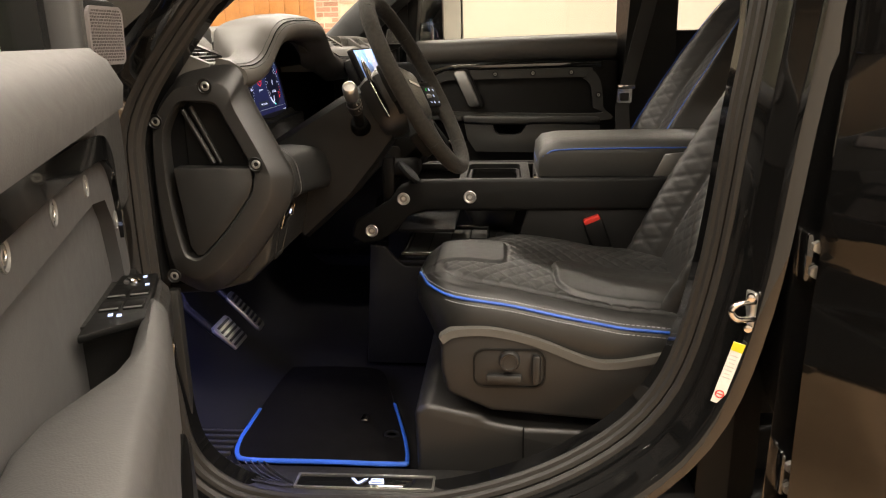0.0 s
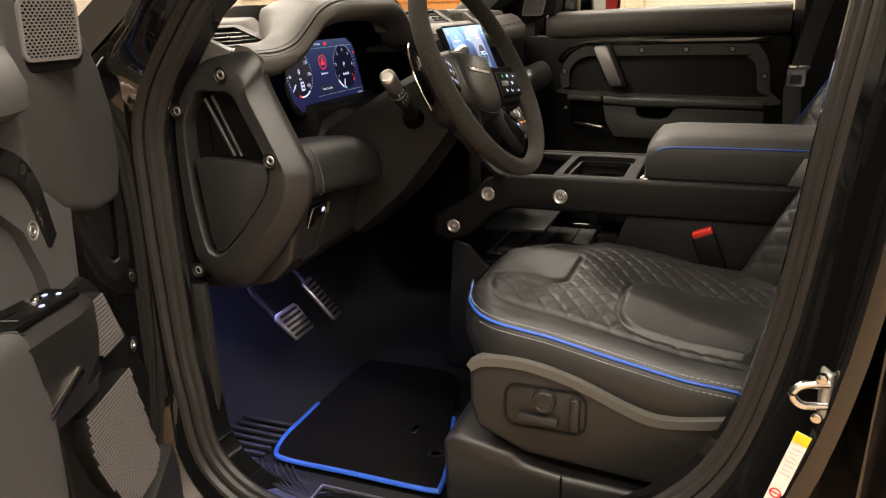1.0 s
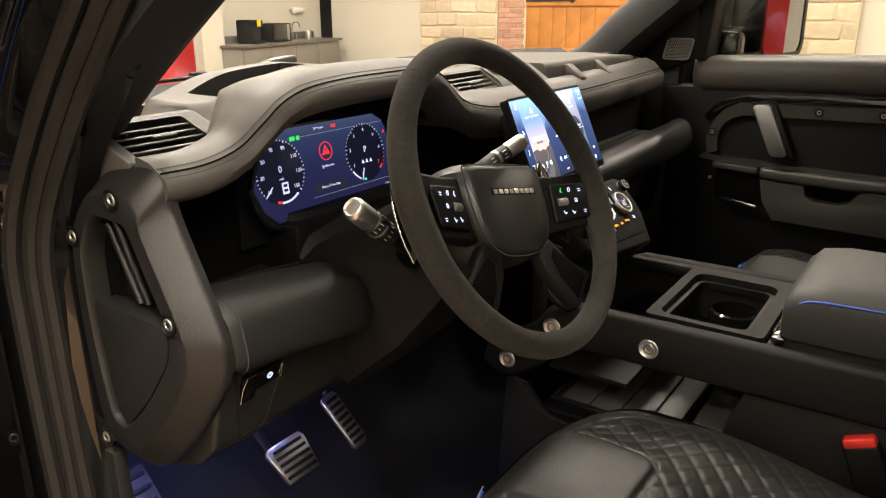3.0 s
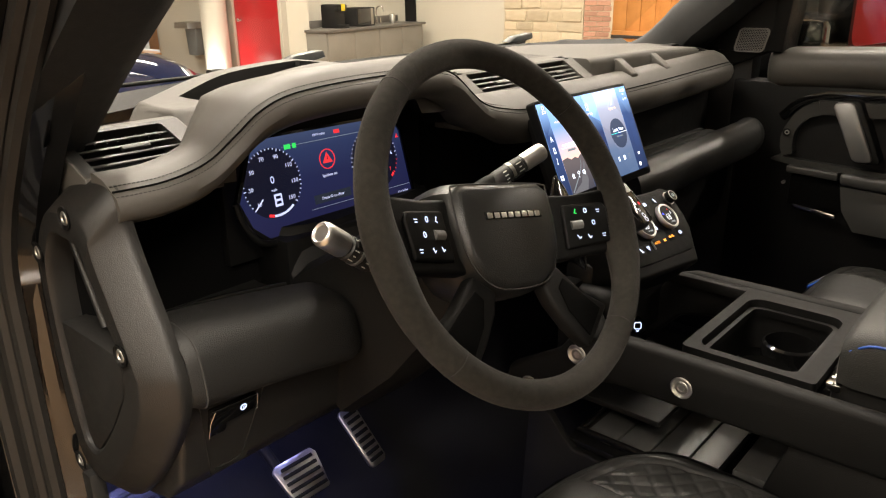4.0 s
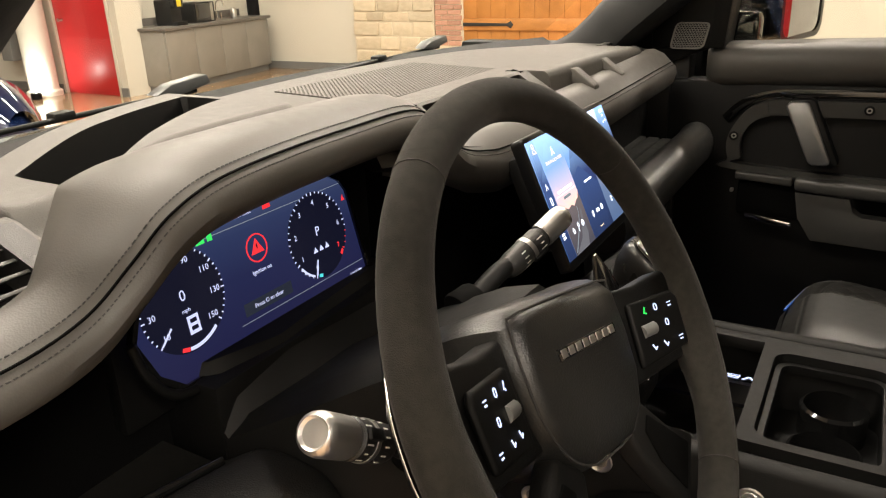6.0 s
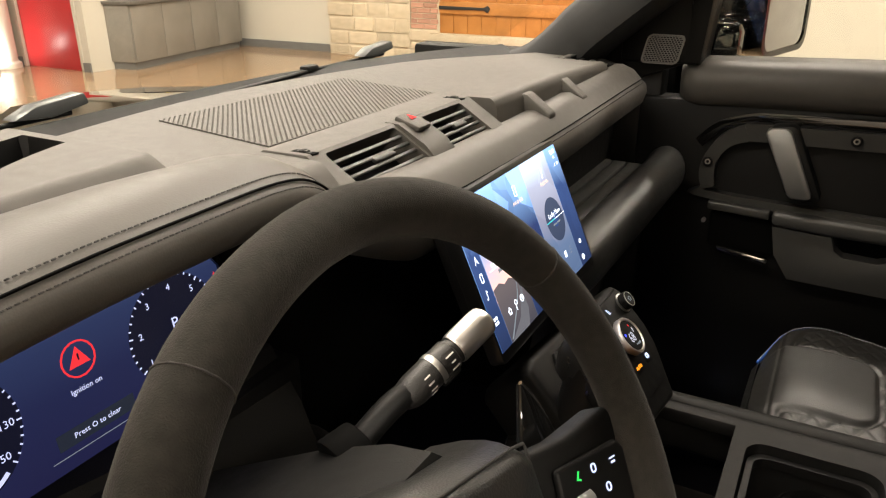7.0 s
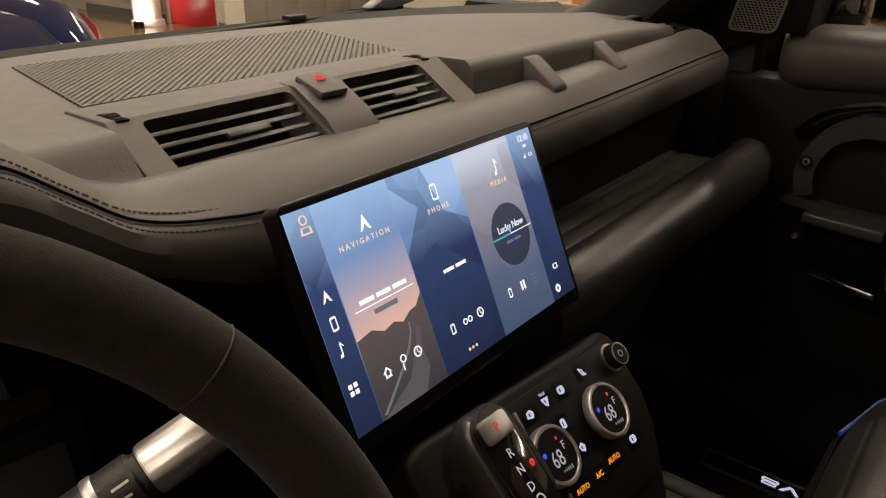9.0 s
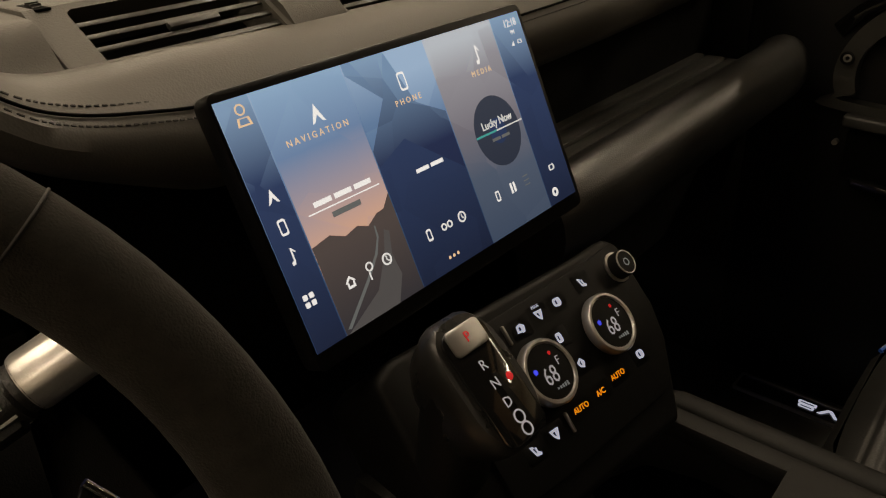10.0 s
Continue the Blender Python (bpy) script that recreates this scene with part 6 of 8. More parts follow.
part("tray_lip", sweep([(-0.09, YC - 0.14, 0.838), (0.12, YC - 0.14, 0.838), (0.12, YC + 0.14, 0.838), (-0.09, YC + 0.14, 0.838)], 0.006, closed=True), PIANO, console)
part("phone_rest", box((0.165, YC - 0.06, 0.845), (0.05, 0.12, 0.03), 0.006), GREYRUBBER, console)
part("front_panel", box((-0.12, YC, 1.0), (0.03, 0.30, 0.17), 0.006), DARK, console)
PORTM = frame_of((-0.098, 0.034, 0.946), (0.75, 0.66, 0), (0.66, -0.75, 0.1))
port = part("power_socket", rod(PORTM @ Vector((0, 0, -0.012)), PORTM.translation, 0.014, seg=20), PIANO, console)
part("symbol", plate(rounded(0.013, 0.013, 0.003, 3), rounded(0.010, 0.010, 0.002, 3), lambda u, v, d: PORTM @ Vector((u, v, 0.0005 + d)), 0, 0.0006), WHITE_LIT, port)
part("symbol", box((0, -0.0095, 0.0008), (0.004, 0.003, 0.0006), 0, m=PORTM), WHITE_LIT, port)
# top deck with the cup holder
deck_out, deck_hole = rounded(0.176, 0.262, 0.008, 5, 0.139, -0.008), rounded(0.137, 0.214, 0.022, 5, 0.136, -0.018)
part("cup_deck", bevel(plate(deck_out, deck_hole, lambda u, v, d: (u, v, d), 1.012, 1.026), 0.002, 2), CONSOLE, console)
part("cup_rim", bevel(plate(rounded(0.131, 0.207, 0.02, 5, 0.136, -0.018), rounded(0.117, 0.192, 0.016, 5, 0.136, -0.018), lambda u, v, d: (u, v, d), 1.004, 1.015), 0.001), DARK, console)
bm = bmesh.new()
loft([[(x, y, z) for x, y in rounded(0.137 - i, 0.214 - i, 0.022, 5, 0.136, -0.018)] for i, z in ((0.0, 1.015), (0.004, 0.96), (0.012, 0.945))], cap=False, bm=bm)
part("cup_well", bm, DARK, console)
part("cup_well_floor", box((0.136, -0.018, 0.944), (0.136, 0.213, 0.004)), DARK, console)
for x, y in ((0.14, -0.06), (0.145, 0.045)):
    part("cup_divider", turned([(0.040, 0.945), (0.040, 0.985), (0.036, 0.988), (0.036, 0.95)], pose(x, y, 0), 28), PIANO, console)
part("front_tray", box((-0.03, YC, 0.90), (0.14, 0.29, 0.01), 0.003), DARK, console)
part("far_rail", box((0.10, 0.128, 1.012), (0.42, 0.02, 0.02), 0.004), CONSOLE, console)
LIDLEATHER = material("greyish_armrest_leather", (0.034, 0.034, 0.032), 0.5, grain=0.3, gscale=600, vary=0.14, grain_kind="voronoi", ior=1.45)
arm = thing("armrest", "black leather armrest with blue stitching", "armrest", (0.42, 0, 1.03))
ay = -0.012
prof = [(-0.116, 0.0), (-0.121, 0.028), (-0.122, 0.054), (-0.119, 0.069), (-0.110, 0.080), (-0.094, 0.0865), (-0.05, 0.089), (0.0, 0.0895), (0.05, 0.089), (0.094, 0.0865), (0.110, 0.080), (0.119, 0.069), (0.122, 0.054), (0.121, 0.028), (0.116, 0.0)]
rings = []
for x, sc, h in ((0.243, 0.86, 0.45), (0.246, 0.95, 0.72), (0.262, 1.0, 0.92), (0.30, 1.0, 1.0), (0.5, 1.0, 1.02), (0.66, 1.0, 1.03)):
    rings.append([(x, ay + a * sc, 1.030 + b * h) for a, b in prof])
lid = part("lid", loft(rings), LIDLEATHER, arm, "leather lid")
part("blue_seam", sweep(smooth_line([(0.66, -0.1332, 1.100), (0.45, -0.1332, 1.099), (0.30, -0.1332, 1.096), (0.268, -0.1318, 1.088), (0.250, -0.125, 1.072), (0.2445, -0.10, 1.062), (0.2435, 0.0, 1.062), (0.2445, 0.08, 1.060)], 4), 0.0016), BLUE, lid)
part("base", box((0.45, ay, 0.99), (0.42, 0.21, 0.08), 0.006), PLASTIC, arm)
part("catch", box((0.244, ay - 0.09, 1.022), (0.02, 0.05, 0.012), 0.004), CHROME, arm)
part("side_plate", prism([(0.52, 1.03), (0.545, 1.085), (0.60, 1.09), (0.60, 1.03)], lambda u, v, d: (u, d, v), -0.142, -0.134, 0.002), GREYMETAL, arm)

# ---- pedals, mats and floor ----
brake = thing("brake_pedal", "brushed steel brake pedal with rubber bars", "pedal", (-0.45, -0.44, 0.62))
BM = frame_of((-0.452, -0.43, 0.732), (0, 1, 0), (0.72, 0.0, 0.69))
part("pad", prism([(-0.045, 0.028), (-0.035, 0.036), (0.037, 0.036), (0.044, 0.026), (0.038, -0.036), (-0.034, -0.036)], lambda u, v, d: BM @ Vector((u, v, d)), -0.006, 0.003, 0.003), SATIN, brake)
for k in range(5):
    part("grip_bar", box((0.001, -0.026 + 0.0125 * k, 0.004), (0.068 - 0.004 * (k == 4), 0.0062, 0.004), 0.001, m=BM), DARK, brake)
part("arm", sweep([(-0.47, -0.455, 0.735), (-0.53, -0.465, 0.80), (-0.58, -0.47, 0.92)], 0.009), DARK, brake)
gas = thing("accelerator_pedal", "brushed steel accelerator pedal with rubber bars", "pedal", (-0.46, -0.28, 0.58))
GM = frame_of((-0.468, -0.282, 0.728), (0.0, 1, 0.0), (0.78, -0.05, 0.62)) @ pose(0, 0, 0, 0, 0, 6)
part("pad", prism([(-0.020, 0.052), (-0.014, 0.058), (0.016, 0.058), (0.022, 0.050), (0.022, -0.052), (0.016, -0.060), (-0.012, -0.060), (-0.018, -0.052)], lambda u, v, d: GM @ Vector((u, v, d)), -0.006, 0.003, 0.003), SATIN, gas)
for k in range(8):
    part("grip_bar", box((0.002, -0.046 + 0.013 * k, 0.004), (0.030, 0.0068, 0.004), 0.001, m=GM), DARK, gas)
part("arm", sweep([(-0.49, -0.275, 0.735), (-0.56, -0.27, 0.80), (-0.60, -0.27, 0.90)], 0.009), DARK, gas)
foot = thing("footrest", "black ribbed footrest in the driver's footwell", "footrest", (-0.56, -0.63, 0.56))
FM = frame_of((-0.575, -0.655, 0.70), (0, 1, 0), (0.75, 0, 0.66))
part("plate", box((0, 0, 0), (0.09, 0.15, 0.012), 0.004, m=FM), PLASTIC, foot)
for k in range(6):
    part("rib", box((0, -0.060 + 0.024 * k, 0.008), (0.075, 0.008, 0.006), 0.002, m=FM), DARK, foot)
for k in range(9):
    part("floor_rib", box((-0.455 + 0.0, -0.735 + 0.022 * k, 0.5565), (0.13, 0.009, 0.008), 0.002), PLASTIC, foot)

mat_thing = thing("floor_mat", "black carpet floor mat with blue leather edging", "floor mat", (-0.2, -0.46, 0.55))
MAT = [(-0.383, -0.625), (-0.372, -0.655), (-0.34, -0.672), (-0.20, -0.672), (-0.045, -0.673), (-0.028, -0.66), (-0.038, -0.60), (-0.052, -0.545), (-0.085, -0.43), (-0.112, -0.335), (-0.14, -0.26), (-0.20, -0.238), (-0.345, -0.242), (-0.375, -0.265), (-0.384, -0.45)]
ms = [(q.x, q.y) for q in smooth_line([(u, v, 0) for u, v in MAT], 3, closed=True)]
part("carpet", prism(ms, lambda u, v, d: (u, v, 0.552 + d), 0.0, 0.012, 0.003), CARPET, mat_thing)
# near sides only: the shade on the far edging is shown by leaving it off
part("edging", sweep(smooth_line([(-0.384, -0.47, 0.562), (-0.384, -0.55, 0.562), (-0.384, -0.60, 0.562), (-0.372, -0.655, 0.561), (-0.34, -0.673, 0.560), (-0.20, -0.673, 0.560), (-0.045, -0.674, 0.560), (-0.028, -0.66, 0.560), (-0.038, -0.60, 0.560), (-0.052, -0.545, 0.560), (-0.085, -0.43, 0.560)], 5), [(0.0055 * math.cos(a), 0.005 * math.sin(a)) for a in (k * math.tau / 8 for k in range(8))]), BLUE, mat_thing, "blue leather edging")
part("clip", box((-0.137, -0.51, 0.569), (0.016, 0.03, 0.008), 0.003), CHROME, mat_thing)
part("grommet", turned([(0.016, 0), (0.016, 0.004), (0.010, 0.005), (0.009, 0.001)], pose(-0.07, -0.57, 0.563), 20), DARK, mat_thing)


def sill_cover(yc, s, z, cx):
    """A sill tread plate along y = yc, read from the side s."""
    t = thing("sill_plate", "black sill tread plate with lit V8 badge", "tread plate", (cx, yc, z), group="sill tread plates")
    part("cover", loft([[(x, yc - s * 0.075, z - 0.02), (x, yc - s * 0.055, z - 0.004), (x, yc + s * 0.026, z), (x, yc + s * 0.046, z - 0.008), (x, yc + s * 0.046, z - 0.028), (x, yc - s * 0.07, z - 0.032)] for x in (-0.40, -0.2, 0.3, 0.5)]), PLASTIC, t)
    tp = part("tread", box((cx, yc, z), (0.25, 0.040, 0.004), 0.001), PIANO, t)
    part("tread_frame", plate(rounded(0.256, 0.046, 0.003, 2, cx, yc), rounded(0.248, 0.038, 0.003, 2, cx, yc), lambda u, v, d: (u, v, d), z - 0.002, z + 0.0035), SATIN, tp)
    m = Matrix.Translation((cx + 0.003, yc, z + 0.0032)) @ Matrix.Rotation(0 if s < 0 else math.pi, 4, "Z")
    for pts in ([(-0.030, 0.0085), (-0.024, 0.0085), (-0.014, -0.004), (-0.004, 0.0085), (0.002, 0.0085), (-0.011, -0.0085), (-0.017, -0.0085)],):
        part("badge_letter", prism(pts, lambda u, v, d: m @ Vector((u, v, d)), 0, 0.0006), WHITE_LIT, tp, smooth=0)
    for v0, w in ((0.0042, 0.024), (-0.0044, 0.028)):
        part("badge_letter", plate(rounded(w, 0.0086, 0.003, 3, 0.019, v0), rounded(w - 0.007, 0.0034, 0.0012, 3, 0.019, v0), lambda u, v, d: m @ Vector((u, v, d)), 0, 0.0006), WHITE_LIT, tp, smooth=0)
    return t


plate_t = sill_cover(-0.770, -1, 0.580, -0.09)
sill_cover(0.708, 1, 0.630, -0.036)
for k in range(7):
    part("scuff_rib", sweep(smooth_line([(-0.372 + 0.013 * k, -0.722, 0.588), (-0.345 + 0.014 * k, -0.750, 0.583), (-0.300 + 0.012 * k, -0.775, 0.582), (-0.235 + 0.006 * k, -0.792, 0.581)], 5), 0.0015), PLASTIC, plate_t)
kick = thing("kick_panel", "black ribbed kick panel in the driver's footwell", "trim panel", (-0.45, -0.75, 0.6))
part("panel", prism([(-0.42, 0.60), (-0.40, 0.62), (-0.40, 0.95), (-0.62, 0.95), (-0.62, 0.60)], lambda u, v, d: (u, d, v), -0.775, -0.755, 0.004), PLASTIC, kick)
part("latch", prism(rounded(0.035, 0.06, 0.005, 3, -0.42, 0.70), lambda u, v, d: (u + 0.0, d, v), -0.755, -0.75, 0.002), PIANO, kick)

seat_box = thing("seat_plinth", "black plastic plinth under the driver's seat", "seat base", (0.25, -0.45, 0.54))
PL = [(0.0, 0.54), (-0.004, 0.69), (0.02, 0.706), (0.12, 0.688), (0.135, 0.672), (0.20, 0.662), (0.60, 0.65), (0.60, 0.54)]
part("cover", prism(PL, lambda u, v, d: (u, d, v), -0.705, -0.24, 0.012, 3), PLASTIC, seat_box)
part("joint", box((0.199, -0.706, 0.61), (0.003, 0.004, 0.11)), VOID, seat_box)


# ---- seats ----
QUILT = material("quilted_black_leather", (0.0105, 0.0103, 0.0097), 0.44, grain=0.18, gscale=520, vary=0.15, grain_kind="voronoi")


def diamond(u, v, size):
    """Height of diamond quilting: 0 in the seams, 1 in the middles."""
    a, b = (u + v * 0.75) / size, (u - v * 0.75) / size
    fa, fb = abs(a - round(a)) * 2, abs(b - round(b)) * 2
    return 1 - (1 - min(1.0, min(fa, fb) * 2.2)) ** 2


def seat(name, label, yc, s):
    """A front seat about the line y = yc; s is the side of the sill."""
    st = thing(name, label, "seat", (0.25, yc, 0.70))

    def edge_z(x):
        return lerp_at(x, [(-0.01, 0.906), (0.03, 0.916), (0.09, 0.911), (0.17, 0.900), (0.27, 0.878), (0.37, 0.858), (0.52, 0.845)])

    def drop(x, y):
        """How far the front corner on the console side sinks."""
        return 0.026 * step(0.02, -0.24, y) * step(0.30, 0.02, x)

    def half(x):
        """Half width of the cushion at x, its front corners rounded."""
        t = max(0.0, min(1.0, (x + 0.004) / 0.115))
        return 0.252 * (1 - (1 - t) ** 2.4) ** (1 / 2.4)

    def pad(px, py, cx, cy, hx, hy, r):
        """Signed distance to a rounded pad's outline."""
        a, b = abs(px - cx) - hx + r, abs(py - cy) - hy + r
        return math.hypot(max(a, 0), max(b, 0)) + min(max(a, b), 0) - r

    nx, nv = 190, 150
    rings = []
    for j in range(nv + 1):
        v = -1 + 2 * j / nv
        line = []
        for i in range(nx + 1):
            x = -0.004 + 0.524 * (i / nx) ** 1.15
            y = v * half(x)
            d = min(half(x) - abs(y), (x + 0.004) * 0.9)
            z = edge_z(x) + 0.036 * (1 - math.exp(-max(d, 0) / 0.032)) * (1 - 0.55 * step(-0.02, -0.16, y) * step(0.22, 0.10, x)) - 0.004 - drop(x, y)
            dq = -math.log(math.exp(-38 * (half(x) - abs(y))) + math.exp(-38 * (x + 0.004) * 0.9)) / 38
            border = step(0.037, 0.043, dq)
            t1, t2 = pad(x, y, 0.085, 0.022, 0.083, 0.092, 0.036), pad(x, y, 0.45, 0.085, 0.19, 0.115, 0.055)
            tongue, bol = step(0.003, -0.006, t1), step(0.003, -0.008, t2)
            q = border * (1 - max(tongue, bol))
            z += q * 0.0024 * diamond(x, y, 0.034) + 0.005 * tongue * step(0.0, 0.05, x) + border * 0.009 * bol
            z -= border * 0.004 * (math.exp(-(t1 / 0.0036) ** 2) + math.exp(-(t2 / 0.0036) ** 2))
            z -= (1 - tongue) * 0.0035 * math.exp(-((dq - 0.040) / 0.0042) ** 2) + 0.002 * math.exp(-((d - 0.026) / 0.002) ** 2) * step(0.16, 0.08, x)
            z -= 0.012 * step(0.10, 0.0, abs(y)) * step(0.15, 0.3, x)
            line.append((x, yc + s * y, z))
        rings.append(line)
    part("cushion", loft(rings, closed=False), QUILT, st, "quilted leather cushion", smooth=75)
    # the outer edge: in from the console, round the front, back along the sill side
    rim = [(x, yc - s * half(x), edge_z(x) - drop(x, -half(x))) for x in np.linspace(0.52, 0.003, 24)] + [(-0.004, yc + s * 0.252 * k, 0.907 - drop(0.0, 0.252 * k)) for k in (-0.35, 0, 0.35)] + [(x, yc + s * half(x), edge_z(x)) for x in np.linspace(0.003, 0.52, 30)]
    rows = [[], [], [], []]
    for i, (x, y, z) in enumerate(rim):
        o = Vector((x - 0.25, (y - yc) * 1.4, 0)).normalized()
        if x > 0.12:
            o = Vector((0, 1 if y > yc else -1, 0))
        rows[0].append((x, y, z))
        rows[1].append((x + o.x * 0.010, y + o.y * 0.012, z - 0.018))
        rows[2].append((x + o.x * 0.008, y + o.y * 0.012, z - 0.055))
        rows[3].append((x - o.x * 0.03, y - o.y * 0.01, z - 0.13))
    part("side_facing", loft(rows, closed=False), LEATHER, st, "leather side facing")
    pipe = [Vector((x, y, z)) + Vector((x - 0.25, (y - yc) * 1.4, 0)).normalized() * 0.002 for x, y, z in rim[26:]]
    part("piping", sweep(pipe, 0.0028), BLUE, st, "blue leather piping")
    bm = bmesh.new()
    for a, b in zip(pipe, pipe[1:]):
        n = max(1, int((b - a).length / 0.006))
        for dz in (0.007, -0.009):
            for k in range(n):
                off = Vector((0, s * (0.004 if dz < 0 else -0.004), dz))
                rod(a.lerp(b, (k + 0.15) / n) + off, a.lerp(b, (k + 0.8) / n) + off, 0.0007, seg=4, bm=bm)
    part("stitching", bm, STITCH, st)
    # side trim
    ty = yc + s * 0.262
    TR = [(0.048, 0.838), (0.075, 0.852), (0.14, 0.855), (0.221, 0.836), (0.311, 0.800), (0.36, 0.795), (0.443, 0.811), (0.52, 0.83), (0.52, 0.70), (0.376, 0.682), (0.14, 0.700), (0.06, 0.735), (0.048, 0.78)]
    tr = part("side_trim", prism(TR, lambda u, v, d: (u, ty + s * d, v), -0.03, 0.012, 0.009, 3), PLASTIC, st, "hard plastic side trim")
    part("trim_lip", sweep(smooth_line([(u, ty + s * 0.004, v + 0.004) for u, v in TR[:8]], 4), [(0.012, 0.004), (0.012, -0.010), (-0.012, -0.008), (-0.014, 0.004)]), DASH, tr)
    part("recess", bevel(prism(rounded(0.125, 0.07, 0.02, 4, 0.172, 0.787), lambda u, v, d: (u, ty + s * d, v), 0.008, 0.0135, 0.001), 0), PLASTIC, tr)
    part("recess_rim", plate(rounded(0.131, 0.076, 0.022, 4, 0.172, 0.787), rounded(0.124, 0.069, 0.02, 4, 0.172, 0.787), lambda u, v, d: (u, ty + s * d, v), 0.010, 0.0155), DARK, tr)
    part("lumbar_knob", turned([(0.019, 0), (0.0185, 0.010), (0.0165, 0.013), (0.0135, 0.013), (0.0125, 0.011), (0.0, 0.011)], frame_of((0.172, ty + s * 0.0135, 0.804), (1, 0, 0), (0, s, 0)), 28), PLASTIC, tr)
    part("slide_switch", box((0.163, ty + s * 0.019, 0.770), (0.064, 0.014, 0.015), 0.004), PLASTIC, tr)
    part("recline_switch", box((0.220, ty + s * 0.019, 0.788), (0.016, 0.016, 0.058), 0.006), PLASTIC, tr)
    # backrest: rings up the lean of the back
    rings = []
    nv2, nh = 110, 140
    for j in range(nh + 1):
        t = j / nh
        h = 0.66 * t
        bx, bz = 0.505 + 0.44 * h + 0.06 * t * t, 0.86 + h * 0.90
        wide = 0.245 * lerp_at(t, [(0, 0.92), (0.3, 1.0), (0.7, 0.98), (0.88, 0.85), (1, 0.62)])
        ringp = []
        for i in range(nv2 + 1):
            v = -1 + 2 * i / nv2
            y = v * wide
            f = 0.055 * step(0.5, 0.85, abs(v)) - 0.09 * step(0.86, 1.0, abs(v)) ** 2
            q = step(0.60, 0.54, abs(v)) * step(0.05, 0.12, t) * step(0.98, 0.9, t)
            q2 = step(0.56, 0.62, abs(v)) * step(0.92, 0.86, abs(v))
            f += 0.0026 * (q + 0.9 * q2) * diamond(h, y, 0.042) - 0.006 * (step(0.53, 0.57, abs(v)) - step(0.57, 0.61, abs(v)))
            ringp.append((bx - f, yc + s * y, bz + 0.3 * f))
        ringp += [(bx + 0.11, yc + s * wide * 0.9, bz - 0.03), (bx + 0.12, yc - s * wide * 0.9, bz - 0.03)]
        rings.append(ringp)
    part("backrest", loft(rings), QUILT, st, "quilted leather backrest", smooth=60)
    for sv in ((-1, 1) if s > 0 else ()):
        line = []
        for j in range(0, nh + 1, 7):
            r0 = rings[j]
            k = int(round((0.87 * sv + 1) / 2 * nv2))
            p = Vector(r0[k])
            line.append(p + Vector((-0.003, 0, 0.001)))
        part("piping", sweep(line, 0.0016), BLUE, st, "blue leather piping")
    part("headrest", loft([[(0.90 + a * w, yc + s * b * w2, 1.50 + z) for a, b in [(-0.05, -0.12), (-0.06, 0), (-0.05, 0.12), (0.04, 0.12), (0.05, 0), (0.04, -0.12)]] for z, w, w2 in ((0, 0.7, 0.8), (0.03, 1, 1), (0.12, 1, 1), (0.16, 0.8, 0.85))]), LEATHER, st)
    for v in (-0.05, 0.05):
        part("headrest_post", rod((0.90, yc + v, 1.40), (0.90, yc + v, 1.52), 0.007), CHROME, st)
    part("base", box((0.27, yc, 0.70), (0.42, 0.40, 0.12), 0.02), DARK, st)
    return st


seat("driver_seat", "black quilted leather driver's seat with blue piping", -0.44, -1)
ps = seat("passenger_seat", "black quilted leather passenger seat with blue piping", 0.41, 1)
ps.location.x += 0.052
part("cover", box((0.27, 0.41, 0.61), (0.5, 0.45, 0.14), 0.02), DARK, thing("seat_plinth", "black plinth under the passenger seat", "seat base", (0.27, 0.41, 0.54)))
buckle = thing("seat_belt_buckle", "black seat belt buckle with red release button", "seat belt buckle", (0.385, -0.19, 0.83))
KM = frame_of((0.388, -0.190, 0.895), (0.92, 0, 0.38), (0, -1, 0)) @ pose(0, 0, 0, 0, 0, 0)
part("body", box((0, 0, 0), (0.046, 0.085, 0.024), 0.006, 3, m=KM), DARK, buckle)
part("release_button", box((-0.0, 0.045, 0.002), (0.040, 0.014, 0.020), 0.004, 2, m=KM), REDPL, buckle, "red release button")
part("stem", sweep([(0.405, -0.195, 0.85), (0.43, -0.205, 0.78), (0.44, -0.21, 0.7)], [(0.015, 0.004), (0.015, -0.004), (-0.015, -0.004), (-0.015, 0.004)]), DARK, buckle)
belt = thing("seat_belt", "grey-black seat belt with chrome tongue on the pillar", "seat belt", (0.6, 0.72, 0.6))
part("webbing", sweep([(0.70, 0.71, 1.75), (0.64, 0.715, 1.45), (0.585, 0.72, 1.20), (0.57, 0.72, 1.12), (0.60, 0.70, 0.75)], [(0.0015, 0.024), (0.0015, -0.024), (-0.0015, -0.024), (-0.0015, 0.024)], up=(1, 0, 0)), material("belt_webbing", (0.035, 0.034, 0.032), 0.7, grain=0.4, gscale=600), belt)
part("tongue", plate(rounded(0.05, 0.06, 0.008), rounded(0.03, 0.026, 0.004, cy=-0.01), lambda u, v, d: (0.575 + u, 0.706 + d, 1.165 + v), 0.0, 0.004), CHROME, belt)
part("tongue_grip", box((0.58, 0.706, 1.19), (0.06, 0.012, 0.016), 0.004), CHROME, belt)


# ---- passenger door ----
DOORDARK = material("black_door_leather", (0.031, 0.031, 0.029), 0.5, grain=0.2, gscale=650, vary=0.12, grain_kind="voronoi", ior=1.45)
pd = thing("passenger_door", "black passenger door, closed, with bolted inner panel", "door", (0.2, 0.85, 0.55))
